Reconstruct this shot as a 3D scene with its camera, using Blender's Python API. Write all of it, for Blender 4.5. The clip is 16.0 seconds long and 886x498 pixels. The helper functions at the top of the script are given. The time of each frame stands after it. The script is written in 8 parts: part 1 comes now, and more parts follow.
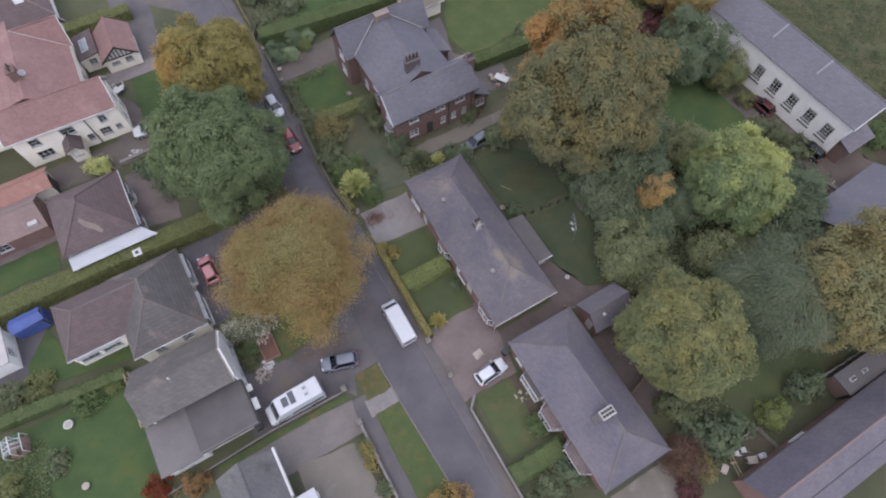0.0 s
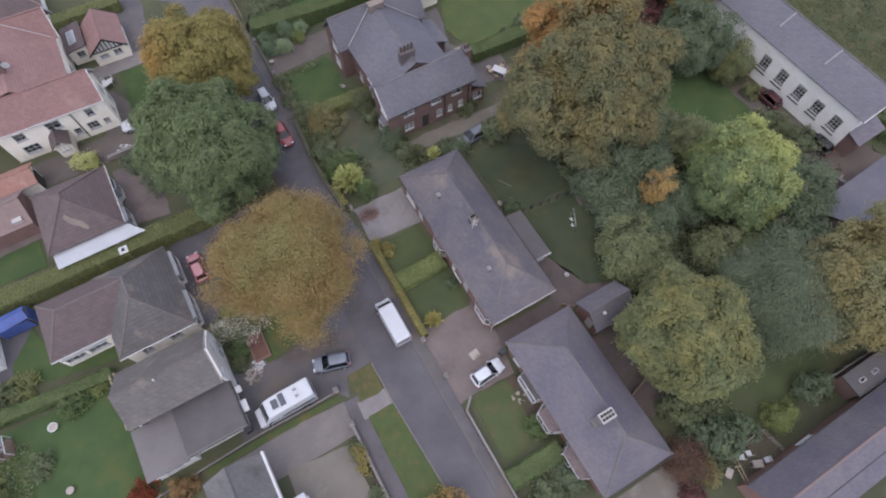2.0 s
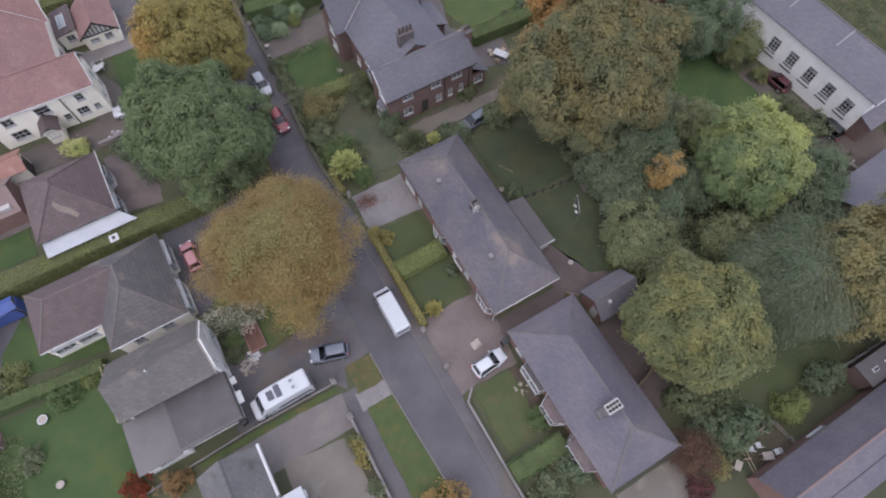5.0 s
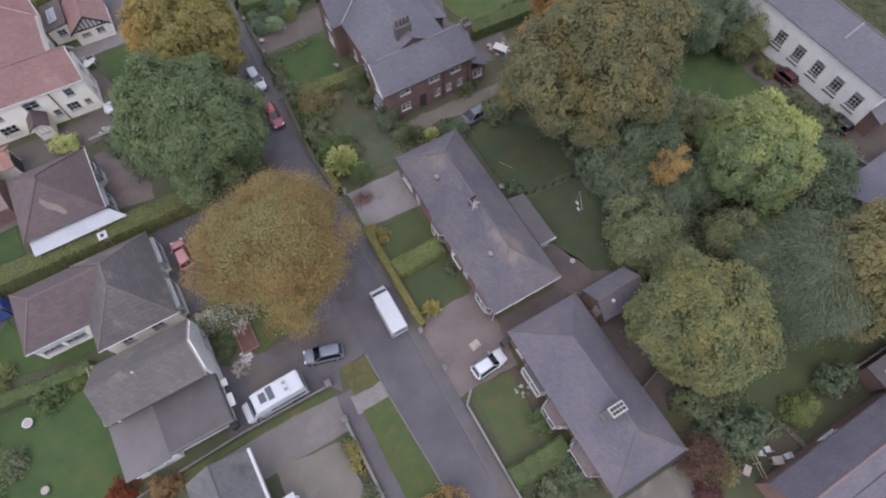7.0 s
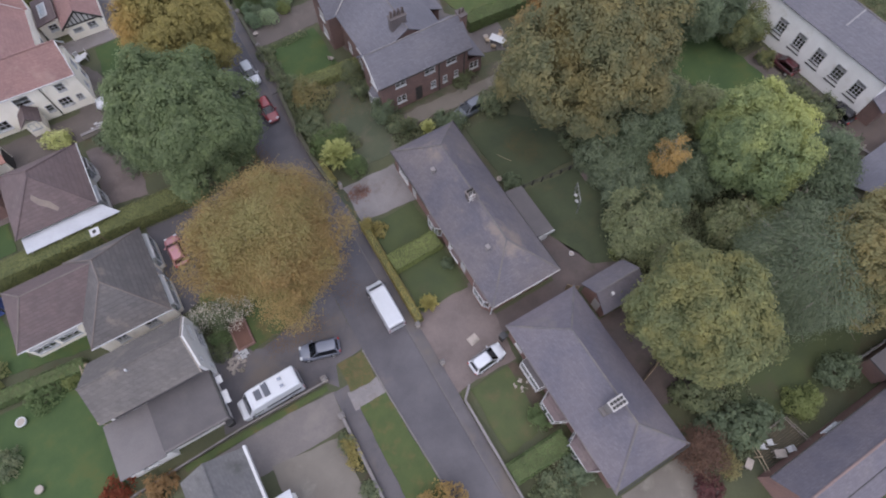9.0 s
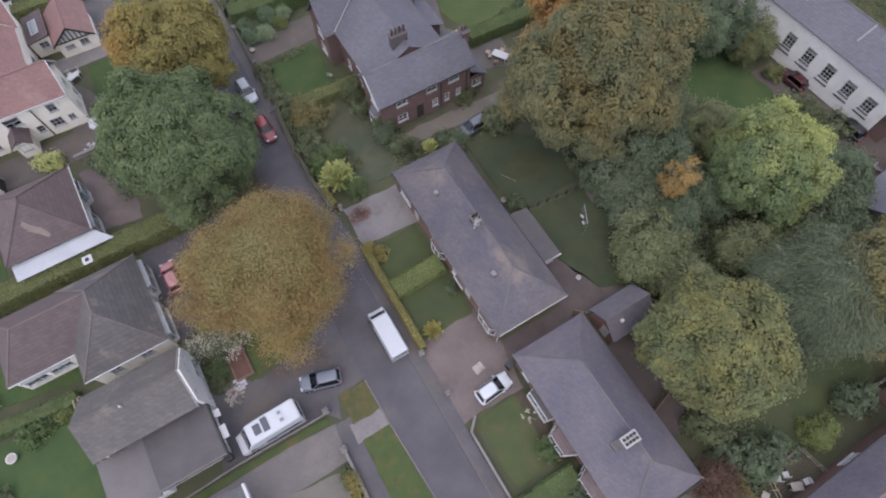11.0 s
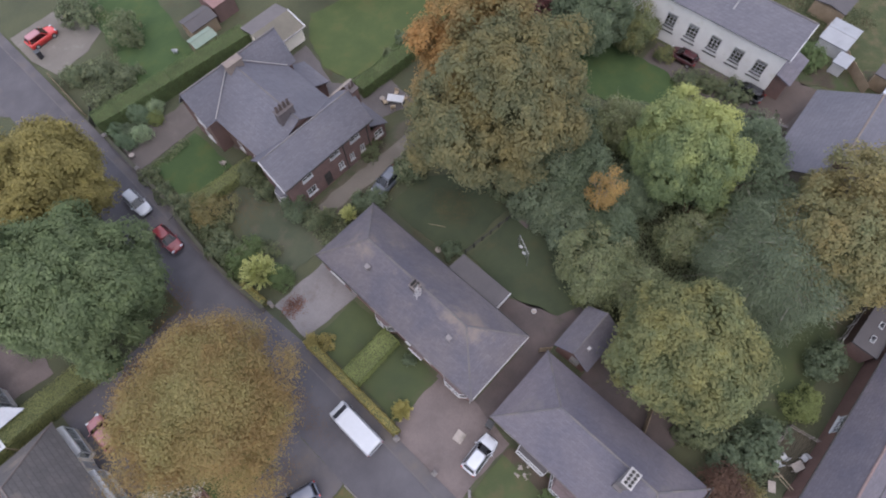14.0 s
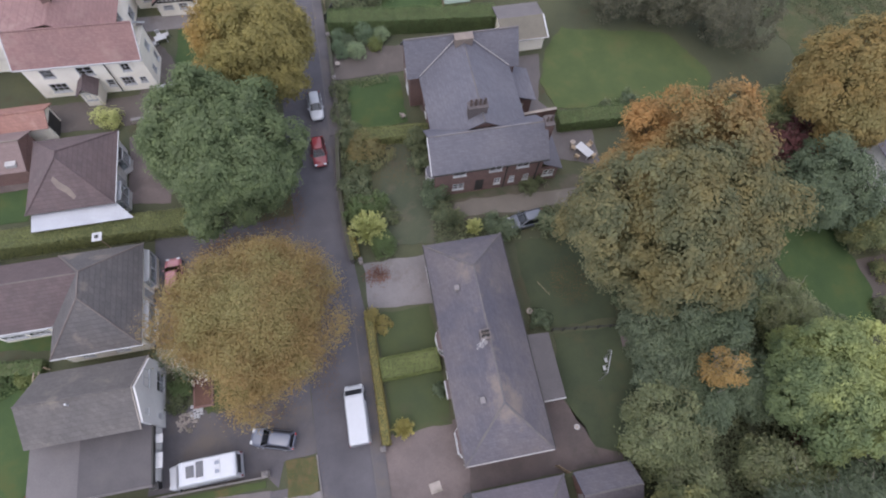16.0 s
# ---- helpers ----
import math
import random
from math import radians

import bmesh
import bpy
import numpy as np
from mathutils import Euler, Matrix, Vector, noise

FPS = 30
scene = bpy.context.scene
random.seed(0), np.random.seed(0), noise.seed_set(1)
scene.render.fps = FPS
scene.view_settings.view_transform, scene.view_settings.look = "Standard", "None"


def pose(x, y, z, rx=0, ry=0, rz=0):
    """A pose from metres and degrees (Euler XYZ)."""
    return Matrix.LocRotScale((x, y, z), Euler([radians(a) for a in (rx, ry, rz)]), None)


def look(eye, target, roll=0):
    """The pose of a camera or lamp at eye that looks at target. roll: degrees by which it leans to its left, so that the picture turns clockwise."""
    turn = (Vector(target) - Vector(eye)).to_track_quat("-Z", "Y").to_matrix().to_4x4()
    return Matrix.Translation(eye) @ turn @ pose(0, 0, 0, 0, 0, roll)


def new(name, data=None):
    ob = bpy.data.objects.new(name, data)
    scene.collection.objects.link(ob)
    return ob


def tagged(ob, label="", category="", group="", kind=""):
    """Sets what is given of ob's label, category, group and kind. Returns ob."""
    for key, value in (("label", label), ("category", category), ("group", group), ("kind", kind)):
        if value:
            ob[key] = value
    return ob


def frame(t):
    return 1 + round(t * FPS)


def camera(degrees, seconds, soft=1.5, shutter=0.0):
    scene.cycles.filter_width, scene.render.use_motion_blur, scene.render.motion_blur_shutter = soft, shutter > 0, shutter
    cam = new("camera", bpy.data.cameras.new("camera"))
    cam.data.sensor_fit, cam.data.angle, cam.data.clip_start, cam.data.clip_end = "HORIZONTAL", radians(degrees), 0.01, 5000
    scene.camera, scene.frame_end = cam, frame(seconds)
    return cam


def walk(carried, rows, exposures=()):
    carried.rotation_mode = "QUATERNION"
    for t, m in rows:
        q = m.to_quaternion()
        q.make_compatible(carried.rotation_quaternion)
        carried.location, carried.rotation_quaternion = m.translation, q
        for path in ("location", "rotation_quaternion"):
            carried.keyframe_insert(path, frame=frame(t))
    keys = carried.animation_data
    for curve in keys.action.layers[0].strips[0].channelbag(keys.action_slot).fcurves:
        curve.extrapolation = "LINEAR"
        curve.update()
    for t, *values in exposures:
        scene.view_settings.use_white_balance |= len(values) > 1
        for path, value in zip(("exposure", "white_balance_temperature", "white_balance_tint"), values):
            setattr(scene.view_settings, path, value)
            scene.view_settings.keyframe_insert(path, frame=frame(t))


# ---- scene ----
cam = camera(76.9, 16.0, soft=2.0)
PATH = [
    (0, (-0.329, -0.14, 58.382), (0.107, 0.592, 56.573), 0.9),
    (0.5, (-0.09, 0.141, 58.076), (0.342, 0.868, 56.264), 0.8),
    (1, (0.223, 0.339, 57.649), (0.651, 1.064, 55.834), 0.7),
    (1.5, (0.558, 0.357, 57.207), (0.982, 1.082, 55.391), 0.4),
    (2, (0.8, 0.208, 56.783), (1.221, 0.934, 54.967), 0.2),
    (2.5, (0.926, 0.038, 56.43), (1.345, 0.762, 54.613), 0.1),
    (3, (0.986, -0.075, 56.145), (1.402, 0.645, 54.326), 0.1),
    (3.5, (0.913, -0.004, 55.983), (1.326, 0.706, 54.159), 0.2),
    (4, (0.822, 0.062, 55.748), (1.231, 0.768, 53.922), 0.1),
    (6.5, (1.018, 0.454, 53.616), (1.431, 1.172, 51.796), -0.2),
    (7, (1.224, 0.338, 53.276), (1.635, 1.057, 51.455), -0.3),
    (7.5, (1.364, 0.096, 52.978), (1.771, 0.814, 51.156), -0.5),
    (8, (1.455, -0.053, 52.764), (1.857, 0.66, 50.939), -0.8),
    (10.5, (1.961, 1.856, 52.208), (2.366, 2.565, 50.383), -0.9),
    (11, (2.419, 2.857, 52.06), (2.832, 3.566, 50.236), -0.7),
    (11.5, (2.978, 3.97, 51.945), (3.449, 4.641, 50.121), -1.3),
    (12, (3.778, 4.889, 51.91), (4.285, 5.533, 50.086), -2.2),
    (12.5, (4.708, 5.825, 51.899), (5.239, 6.448, 50.074), -2.8),
    (13, (5.533, 6.632, 51.893), (6.08, 7.237, 50.067), -2.9),
    (13.5, (6.19, 7.148, 51.795), (6.752, 7.744, 49.97), -3.0),
    (14, (6.734, 7.368, 51.563), (7.31, 7.969, 49.745), -3.3),
    (14.5, (7.288, 8.063, 51.482), (7.843, 8.693, 49.666), -2.1),
    (15, (7.943, 8.975, 51.569), (8.438, 9.642, 49.75), -0.0),
    (15.5, (8.784, 10.002, 51.728), (9.148, 10.729, 49.901), 2.5),
    (16, (9.599, 11.003, 51.85), (9.812, 11.767, 50.014), 5.1),
]
walk(cam, [(t, look(eye, target, roll)) for t, eye, target, roll in PATH],
     ((0.0, 1.47), (10.5, 1.48), (13.0, 1.56), (16.0, 1.57)))

# ---- light ----
world = bpy.data.worlds.new("overcast_sky")
scene.world = world
world.use_nodes = True
wn, wl = world.node_tree.nodes, world.node_tree.links
sky = wn.new("ShaderNodeTexSky")
sky.sky_type, sky.sun_disc = "NISHITA", False
sky.sun_elevation, sky.sun_rotation = radians(68), radians(233)
sky.air_density, sky.dust_density, sky.ozone_density = 1.0, 4.0, 1.0
wn["Background"].inputs["Strength"].default_value = 0.05
wl.new(sky.outputs["Color"], wn["Background"].inputs["Color"])
sun = new("sun", bpy.data.lights.new("sun", "SUN"))
sun.data.energy, sun.data.angle, sun.data.color = 1.54, radians(172), (0.817, 0.836, 1.0)
sun.matrix_world = look((-5, -5, 60), (0, 0, 0))


# ---- tools ----
ROOT = {}


def thing(name, label, category, x, y, turn=0.0, z=0.0, group="", frame_turn=0.0, dx=0.0, dy=0.0):
    """An empty at a thing's base. Its parts are built in plan metres round that base, then set dx, dy off."""
    ob = new(name)
    a = radians(frame_turn)
    ob.matrix_basis = pose(x * math.cos(a) - y * math.sin(a) + dx, x * math.sin(a) + y * math.cos(a) + dy, z, 0, 0, turn + frame_turn)
    ROOT[ob.name] = (x, y, z) if turn == 0.0 else (0.0, 0.0, 0.0)
    return tagged(ob, label, category, group)


class Geo:
    """Collects faces of one mesh."""

    def __init__(self):
        self.v, self.f = [], []

    def add(self, pts, faces):
        n = len(self.v)
        self.v += [tuple(p) for p in pts]
        self.f += [tuple(n + i for i in face) for face in faces]
        return self

    def box(self, x0, x1, y0, y1, z0, z1):
        p = [(x, y, z) for z in (z0, z1) for x, y in ((x0, y0), (x1, y0), (x1, y1), (x0, y1))]
        return self.add(p, [(3, 2, 1, 0), (4, 5, 6, 7), (0, 1, 5, 4), (1, 2, 6, 5), (2, 3, 7, 6), (3, 0, 4, 7)])

    def prism(self, pts, z0, z1):
        n = len(pts)
        if sum(pts[i][0] * pts[(i + 1) % n][1] - pts[(i + 1) % n][0] * pts[i][1] for i in range(n)) < 0:
            pts = pts[::-1]
        p = [(x, y, z0) for x, y in pts] + [(x, y, z1) for x, y in pts]
        return self.add(p, [tuple(range(n - 1, -1, -1)), tuple(range(n, 2 * n))] + [(i, (i + 1) % n, n + (i + 1) % n, n + i) for i in range(n)])

    def slab(self, pts, thick):
        """A plate of that thickness below a flat outline in space."""
        q = [Vector(p) for p in pts]
        normal = sum(((q[i] - q[0]).cross(q[i + 1] - q[0]) for i in range(1, len(q) - 1)), Vector())
        if normal.z < 0:
            q, normal = q[::-1], -normal
        down = normal.normalized() * -thick
        n = len(q)
        return self.add([p + down for p in q] + q, [tuple(range(n - 1, -1, -1)), tuple(range(n, 2 * n))] + [(i, (i + 1) % n, n + (i + 1) % n, n + i) for i in range(n)])

    def tube(self, a, b, ra, rb=None, n=8):
        a, b = Vector(a), Vector(b)
        rb = ra if rb is None else rb
        q = (b - a).to_track_quat("Z", "Y")
        ring = [Vector((math.cos(2 * math.pi * i / n), math.sin(2 * math.pi * i / n), 0)) for i in range(n)]
        p = [a + q @ (r * ra) for r in ring] + [b + q @ (r * rb) for r in ring]
        return self.add(p, [tuple(range(n - 1, -1, -1)), tuple(range(n, 2 * n))] + [(i, (i + 1) % n, n + (i + 1) % n, n + i) for i in range(n)])

    def loft(self, rings, close=True):
        """Joins rings of equal counts, capped at both ends."""
        n = len(rings[0])
        faces = []
        for k in range(len(rings) - 1):
            for i in range(n if close else n - 1):
                j = (i + 1) % n
                faces.append((k * n + i, k * n + j, (k + 1) * n + j, (k + 1) * n + i))
        if close:
            faces += [tuple(range(n - 1, -1, -1)), tuple(range((len(rings) - 1) * n, len(rings) * n))]
        return self.add([p for r in rings for p in r], faces)


def linked(name, mesh, parent, label=""):
    ob = new(name, mesh)
    if parent:
        ob.parent = parent
    if label:
        ob["label"] = label
    return ob


def part(name, geo, material, parent, label="", bevel=0.0, smooth=False):
    """Links the geometry, given in plan metres, as one mesh under a thing or a part."""
    top = parent
    while top and top.parent:
        top = top.parent
    ox, oy, oz = ROOT.get(top.name, (0, 0, 0)) if top else (0, 0, 0)
    mesh = bpy.data.meshes.new(name)
    mesh.from_pydata([(x - ox, y - oy, z - oz) for x, y, z in geo.v], [], geo.f)
    if bevel or smooth:
        bm = bmesh.new()
        bm.from_mesh(mesh)
        bmesh.ops.recalc_face_normals(bm, faces=bm.faces)
        if bevel:
            bmesh.ops.bevel(bm, geom=bm.edges[:], offset=bevel, segments=2, profile=0.6, affect="EDGES", clamp_overlap=True)
        for f in bm.faces:
            f.smooth = smooth
        bm.to_mesh(mesh)
        bm.free()
    mesh.materials.append(material)
    return linked(name, mesh, parent, label)


def structure(name, geo, material, label="", category=""):
    return tagged(part(name, geo, material, None), label, category, "", "structure")


def wander(pts, step=0.8, amount=0.1, seed=0):
    """A flat outline with its sides broken up and made uneven."""
    rng = random.Random(seed)
    out = []
    for i, a in enumerate(pts):
        b = pts[(i + 1) % len(pts)]
        n = max(1, int(math.dist(a, b) / step))
        for k in range(n):
            t = k / n
            out.append((a[0] + (b[0] - a[0]) * t + rng.uniform(-amount, amount), a[1] + (b[1] - a[1]) * t + rng.uniform(-amount, amount)))
    return out


def rect(x0, x1, y0, y1):
    return [(x0, y0), (x1, y0), (x1, y1), (x0, y1)]


# ---- materials ----
def shader(name):
    m = bpy.data.materials.new(name)
    m.use_nodes = True
    nt = m.node_tree
    return m, nt.nodes, nt.links, nt.nodes["Principled BSDF"]


def ramp(nodes, links, fac, stops):
    r = nodes.new("ShaderNodeValToRGB")
    el = r.color_ramp.elements
    while len(el) < len(stops):
        el.new(0.5)
    for e, (pos, col) in zip(el, stops):
        e.position, e.color = pos, (*col, 1)
    links.new(fac, r.inputs["Fac"])
    return r.outputs["Color"]


def mixed(nodes, links, fac, a, b, mode="MIX"):
    m = nodes.new("ShaderNodeMix")
    m.data_type, m.blend_type = "RGBA", mode
    for socket, value in ((m.inputs[0], fac), (m.inputs[6], a), (m.inputs[7], b)):
        if isinstance(value, bpy.types.NodeSocket):
            links.new(value, socket)
        elif isinstance(value, tuple):
            socket.default_value = (*value, 1)
        else:
            socket.default_value = value
    return m.outputs[2]


def grain(nodes, links, vec, scale, detail=4.0, rough=0.6):
    n = nodes.new("ShaderNodeTexNoise")
    n.inputs["Scale"].default_value, n.inputs["Detail"].default_value, n.inputs["Roughness"].default_value = scale, detail, rough
    links.new(vec, n.inputs["Vector"])
    return n.outputs["Fac"]


def surface(name, a, b, patch=0.6, fine=9.0, rough=0.85, bump=0.3, depth=0.02, metal=0.0, spec=0.3, dirt=None, dirt_at=0.62, dirt_scale=0.35, courses=None, dirt_high=None):
    """Two tones in patches, fine grain, stains and relief. courses: (width, height, joint colour) of bricks, slates or tiles. dirt_high: (height, weight), growth that keeps to the ridges."""
    m, nodes, links, bsdf = shader(name)
    tc = nodes.new("ShaderNodeTexCoord").outputs["Object"]
    col = ramp(nodes, links, grain(nodes, links, tc, patch), [(0.35, a), (0.65, b)])
    f = grain(nodes, links, tc, fine, 6.0, 0.7)
    col = mixed(nodes, links, 0.55, col, ramp(nodes, links, f, [(0.25, (0.35, 0.35, 0.35)), (0.8, (0.68, 0.68, 0.68))]), "OVERLAY")
    height = f
    if courses:
        w, h, joint, *gap = courses
        sep = nodes.new("ShaderNodeSeparateXYZ")
        links.new(tc, sep.inputs[0])
        add = nodes.new("ShaderNodeMath")
        links.new(sep.outputs["X"], add.inputs[0])
        links.new(sep.outputs["Y"], add.inputs[1])
        comb = nodes.new("ShaderNodeCombineXYZ")
        links.new(add.outputs[0], comb.inputs["X"])
        links.new(sep.outputs["Z"], comb.inputs["Y"])
        br = nodes.new("ShaderNodeTexBrick")
        links.new(comb.outputs[0], br.inputs["Vector"])
        br.inputs["Scale"].default_value = 1.0
        br.inputs["Brick Width"].default_value, br.inputs["Row Height"].default_value = w, h
        br.inputs["Mortar Size"].default_value = gap[0] if gap else 0.012
        br.inputs["Color1"].default_value, br.inputs["Color2"].default_value, br.inputs["Mortar"].default_value = (0.62, 0.62, 0.62, 1), (0.38, 0.38, 0.38, 1), (*joint, 1)
        col = mixed(nodes, links, 0.36, col, br.outputs["Color"], "OVERLAY")
    if dirt:
        d = grain(nodes, links, tc, dirt_scale, 8.0, 0.65)
        if dirt_high:
            up = nodes.new("ShaderNodeSeparateXYZ")
            links.new(tc, up.inputs[0])
            rise = nodes.new("ShaderNodeMath")
            rise.operation = "MULTIPLY_ADD"
            rise.inputs[1].default_value, rise.inputs[2].default_value = dirt_high[1], -dirt_high[0] * dirt_high[1]
            links.new(up.outputs["Z"], rise.inputs[0])
            lift = nodes.new("ShaderNodeMath")
            links.new(d, lift.inputs[0])
            links.new(rise.outputs[0], lift.inputs[1])
            d = lift.outputs[0]
        mask = ramp(nodes, links, d, [(dirt_at - 0.06, (0, 0, 0)), (dirt_at + 0.1, (1, 1, 1))])
        col = mixed(nodes, links, mask, col, dirt)
    links.new(col, bsdf.inputs["Base Color"])
    bsdf.inputs["Roughness"].default_value, bsdf.inputs["Metallic"].default_value = rough, metal
    bsdf.inputs["Specular IOR Level"].default_value = spec
    if bump:
        bp = nodes.new("ShaderNodeBump")
        bp.inputs["Strength"].default_value, bp.inputs["Distance"].default_value = bump, depth
        links.new(height, bp.inputs["Height"])
        links.new(bp.outputs["Normal"], bsdf.inputs["Normal"])
    return m


def foliage(name, dark, mid, light, turned=None, turned_at=0.6, turned_scale=0.12, through_light=0.42, toward=None, gain=1.0, second=None, second_at=0.55, second_scale=0.4, tone=0.7, middle=None):
    """Leaves: each spray takes its own tone; turned: an autumn colour that comes in patches, or more on the side named by toward. middle: (radius, weight), where the turned colour keeps to the crown's middle."""
    m, nodes, links, bsdf = shader(name)
    dark, mid, light = (tuple(min(0.9, c * gain) for c in col) for col in (dark, mid, light))
    dark, light = (tuple(0.3 * c + 0.7 * d for c, d in zip(col, mid)) for col in (dark, light))
    geo = nodes.new("ShaderNodeNewGeometry")
    col = ramp(nodes, links, geo.outputs["Random Per Island"], [(0.0, dark), (0.5, mid), (1.0, light)])
    tc = nodes.new("ShaderNodeTexCoord").outputs["Object"]
    broad = ramp(nodes, links, grain(nodes, links, tc, 0.5, 4.0, 0.6), [(0.3, (0.35, 0.36, 0.37)), (0.7, (0.65, 0.64, 0.62))])
    if second:
        second = tuple(c * gain for c in second)
        g = grain(nodes, links, tc, second_scale, 5.0, 0.7)
        col = mixed(nodes, links, ramp(nodes, links, g, [(second_at - 0.12, (0, 0, 0)), (second_at + 0.12, (1, 1, 1))]), col, second)
    col = mixed(nodes, links, 0.5, col, broad, "OVERLAY")
    tufts = ramp(nodes, links, grain(nodes, links, tc, 1.15, 3.0, 0.65), [(0.34, (0.33, 0.335, 0.345)), (0.52, (0.5, 0.5, 0.5)), (0.68, (0.69, 0.68, 0.64))])
    col = mixed(nodes, links, tone, col, tufts, "OVERLAY")
    if turned:
        turned = tuple(c * gain for c in turned)
        g = grain(nodes, links, tc, turned_scale, 4.0, 0.7)
        if toward:
            dot = nodes.new("ShaderNodeVectorMath")
            dot.operation = "DOT_PRODUCT"
            dot.inputs[1].default_value = toward
            links.new(tc, dot.inputs[0])
            add = nodes.new("ShaderNodeMath")
            links.new(g, add.inputs[0])
            links.new(dot.outputs["Value"], add.inputs[1])
            g = add.outputs[0]
        if middle:
            flat = nodes.new("ShaderNodeVectorMath")
            flat.operation = "MULTIPLY"
            flat.inputs[1].default_value = (1 / middle[0], 1 / middle[0], 0)
            links.new(tc, flat.inputs[0])
            far = nodes.new("ShaderNodeVectorMath")
            far.operation = "LENGTH"
            links.new(flat.outputs["Vector"], far.inputs[0])
            near = nodes.new("ShaderNodeMath")
            near.operation = "MULTIPLY_ADD"
            near.inputs[1].default_value = -middle[1]
            links.new(far.outputs["Value"], near.inputs[0])
            links.new(g, near.inputs[2])
            g = near.outputs[0]
        mask = ramp(nodes, links, g, [(turned_at - 0.13, (0, 0, 0)), (min(1.0, turned_at + 0.16), (1, 1, 1))])
        col = mixed(nodes, links, mask, col, mixed(nodes, links, geo.outputs["Random Per Island"], turned, tuple(min(1, c * 1.5) for c in turned)))
    links.new(col, bsdf.inputs["Base Color"])
    bsdf.inputs["Roughness"].default_value, bsdf.inputs["Specular IOR Level"].default_value = 0.75, 0.12
    tr = nodes.new("ShaderNodeBsdfTranslucent")
    links.new(col, tr.inputs["Color"])
    mix = nodes.new("ShaderNodeMixShader")
    mix.inputs[0].default_value = through_light
    links.new(bsdf.outputs[0], mix.inputs[1])
    links.new(tr.outputs[0], mix.inputs[2])
    links.new(mix.outputs[0], nodes["Material Output"].inputs["Surface"])
    return m


def paint(name, col, rough=0.25, metal=0.0, coat=0.5):
    m, nodes, links, bsdf = shader(name)
    tc = nodes.new("ShaderNodeTexCoord").outputs["Object"]
    g = grain(nodes, links, tc, 1.5, 5.0, 0.7)
    links.new(mixed(nodes, links, ramp(nodes, links, g, [(0.4, (0, 0, 0)), (0.8, (0.35, 0.35, 0.35))]), col, tuple(0.6 * c + 0.06 for c in col)), bsdf.inputs["Base Color"])
    bsdf.inputs["Roughness"].default_value, bsdf.inputs["Metallic"].default_value = rough, metal
    bsdf.inputs["Coat Weight"].default_value, bsdf.inputs["Coat Roughness"].default_value = coat, 0.08
    return m


def glass(name, tint=(0.75, 0.8, 0.82), spec=0.5):
    m, nodes, links, bsdf = shader(name)
    bsdf.inputs["Base Color"].default_value = (*tint, 1)
    bsdf.inputs["Roughness"].default_value, bsdf.inputs["IOR"].default_value = 0.03, 1.45
    bsdf.inputs["Transmission Weight"].default_value = 1.0
    bsdf.inputs["Specular IOR Level"].default_value = spec
    return m


ASPHALT = surface("asphalt", (0.07, 0.066, 0.074), (0.096, 0.09, 0.098), 0.25, 14, 0.9, 0.3, 0.01, dirt=(0.13, 0.11, 0.10), dirt_at=0.62, dirt_scale=0.12)
OLD_ASPHALT = surface("worn_asphalt", (0.074, 0.069, 0.075), (0.102, 0.094, 0.099), 0.3, 12, 0.92, 0.3, 0.01, dirt=(0.11, 0.095, 0.086), dirt_at=0.55, dirt_scale=0.2)
PALE_TARMAC = surface("pale_worn_tarmac", (0.12, 0.108, 0.106), (0.142, 0.126, 0.122), 0.3, 12, 0.92, 0.3, 0.01, dirt=(0.16, 0.142, 0.132), dirt_at=0.58, dirt_scale=0.3)
DULL_KERB = surface("dull_kerb_concrete", (0.115, 0.106, 0.106), (0.096, 0.089, 0.089), 0.8, 10)
KERB = surface("kerb_concrete", (0.17, 0.155, 0.15), (0.13, 0.12, 0.115), 0.8, 10)
CONCRETE = surface("concrete", (0.185, 0.17, 0.17), (0.15, 0.138, 0.138), 0.4, 8, 0.9, 0.25, 0.01, dirt=(0.13, 0.11, 0.1), dirt_at=0.6)
PINK_PAVE = surface("reddish_paving", (0.147, 0.118, 0.112), (0.12, 0.098, 0.094), 0.4, 10, 0.9, 0.25, 0.01, dirt=(0.096, 0.079, 0.075), dirt_at=0.55, dirt_scale=0.25)
TAN_GRAVEL = surface("tan_gravel", (0.152, 0.136, 0.12), (0.126, 0.113, 0.099), 0.3, 30, 0.95, 0.5, 0.02, dirt=(0.19, 0.175, 0.155), dirt_at=0.62, dirt_scale=0.5)
DARK_PAVE = surface("dark_paving", (0.1, 0.08, 0.076), (0.075, 0.062, 0.06), 0.4, 10, 0.9, 0.25, 0.01, dirt=(0.06, 0.055, 0.045), dirt_at=0.6)
SOOTY_BRICK = surface("sooty_brick", (0.105, 0.09, 0.09), (0.08, 0.07, 0.073), 0.6, 8, 0.9, 0.4, 0.01, courses=(0.225, 0.075, (0.6, 0.58, 0.55)))
GRAVEL = surface("grey_gravel", (0.125, 0.113, 0.112), (0.098, 0.088, 0.088), 0.3, 30, 0.95, 0.5, 0.02)
BROWN_GRAVEL = surface("brown_gravel", (0.108, 0.092, 0.084), (0.086, 0.074, 0.068), 0.3, 30, 0.95, 0.5, 0.02, dirt=(0.13, 0.115, 0.105), dirt_at=0.62)
GRASS = surface("mown_grass", (0.041, 0.067, 0.028), (0.057, 0.086, 0.033), 0.35, 18, 0.95, 0.6, 0.05, spec=0.15, dirt=(0.07, 0.08, 0.03), dirt_at=0.6)
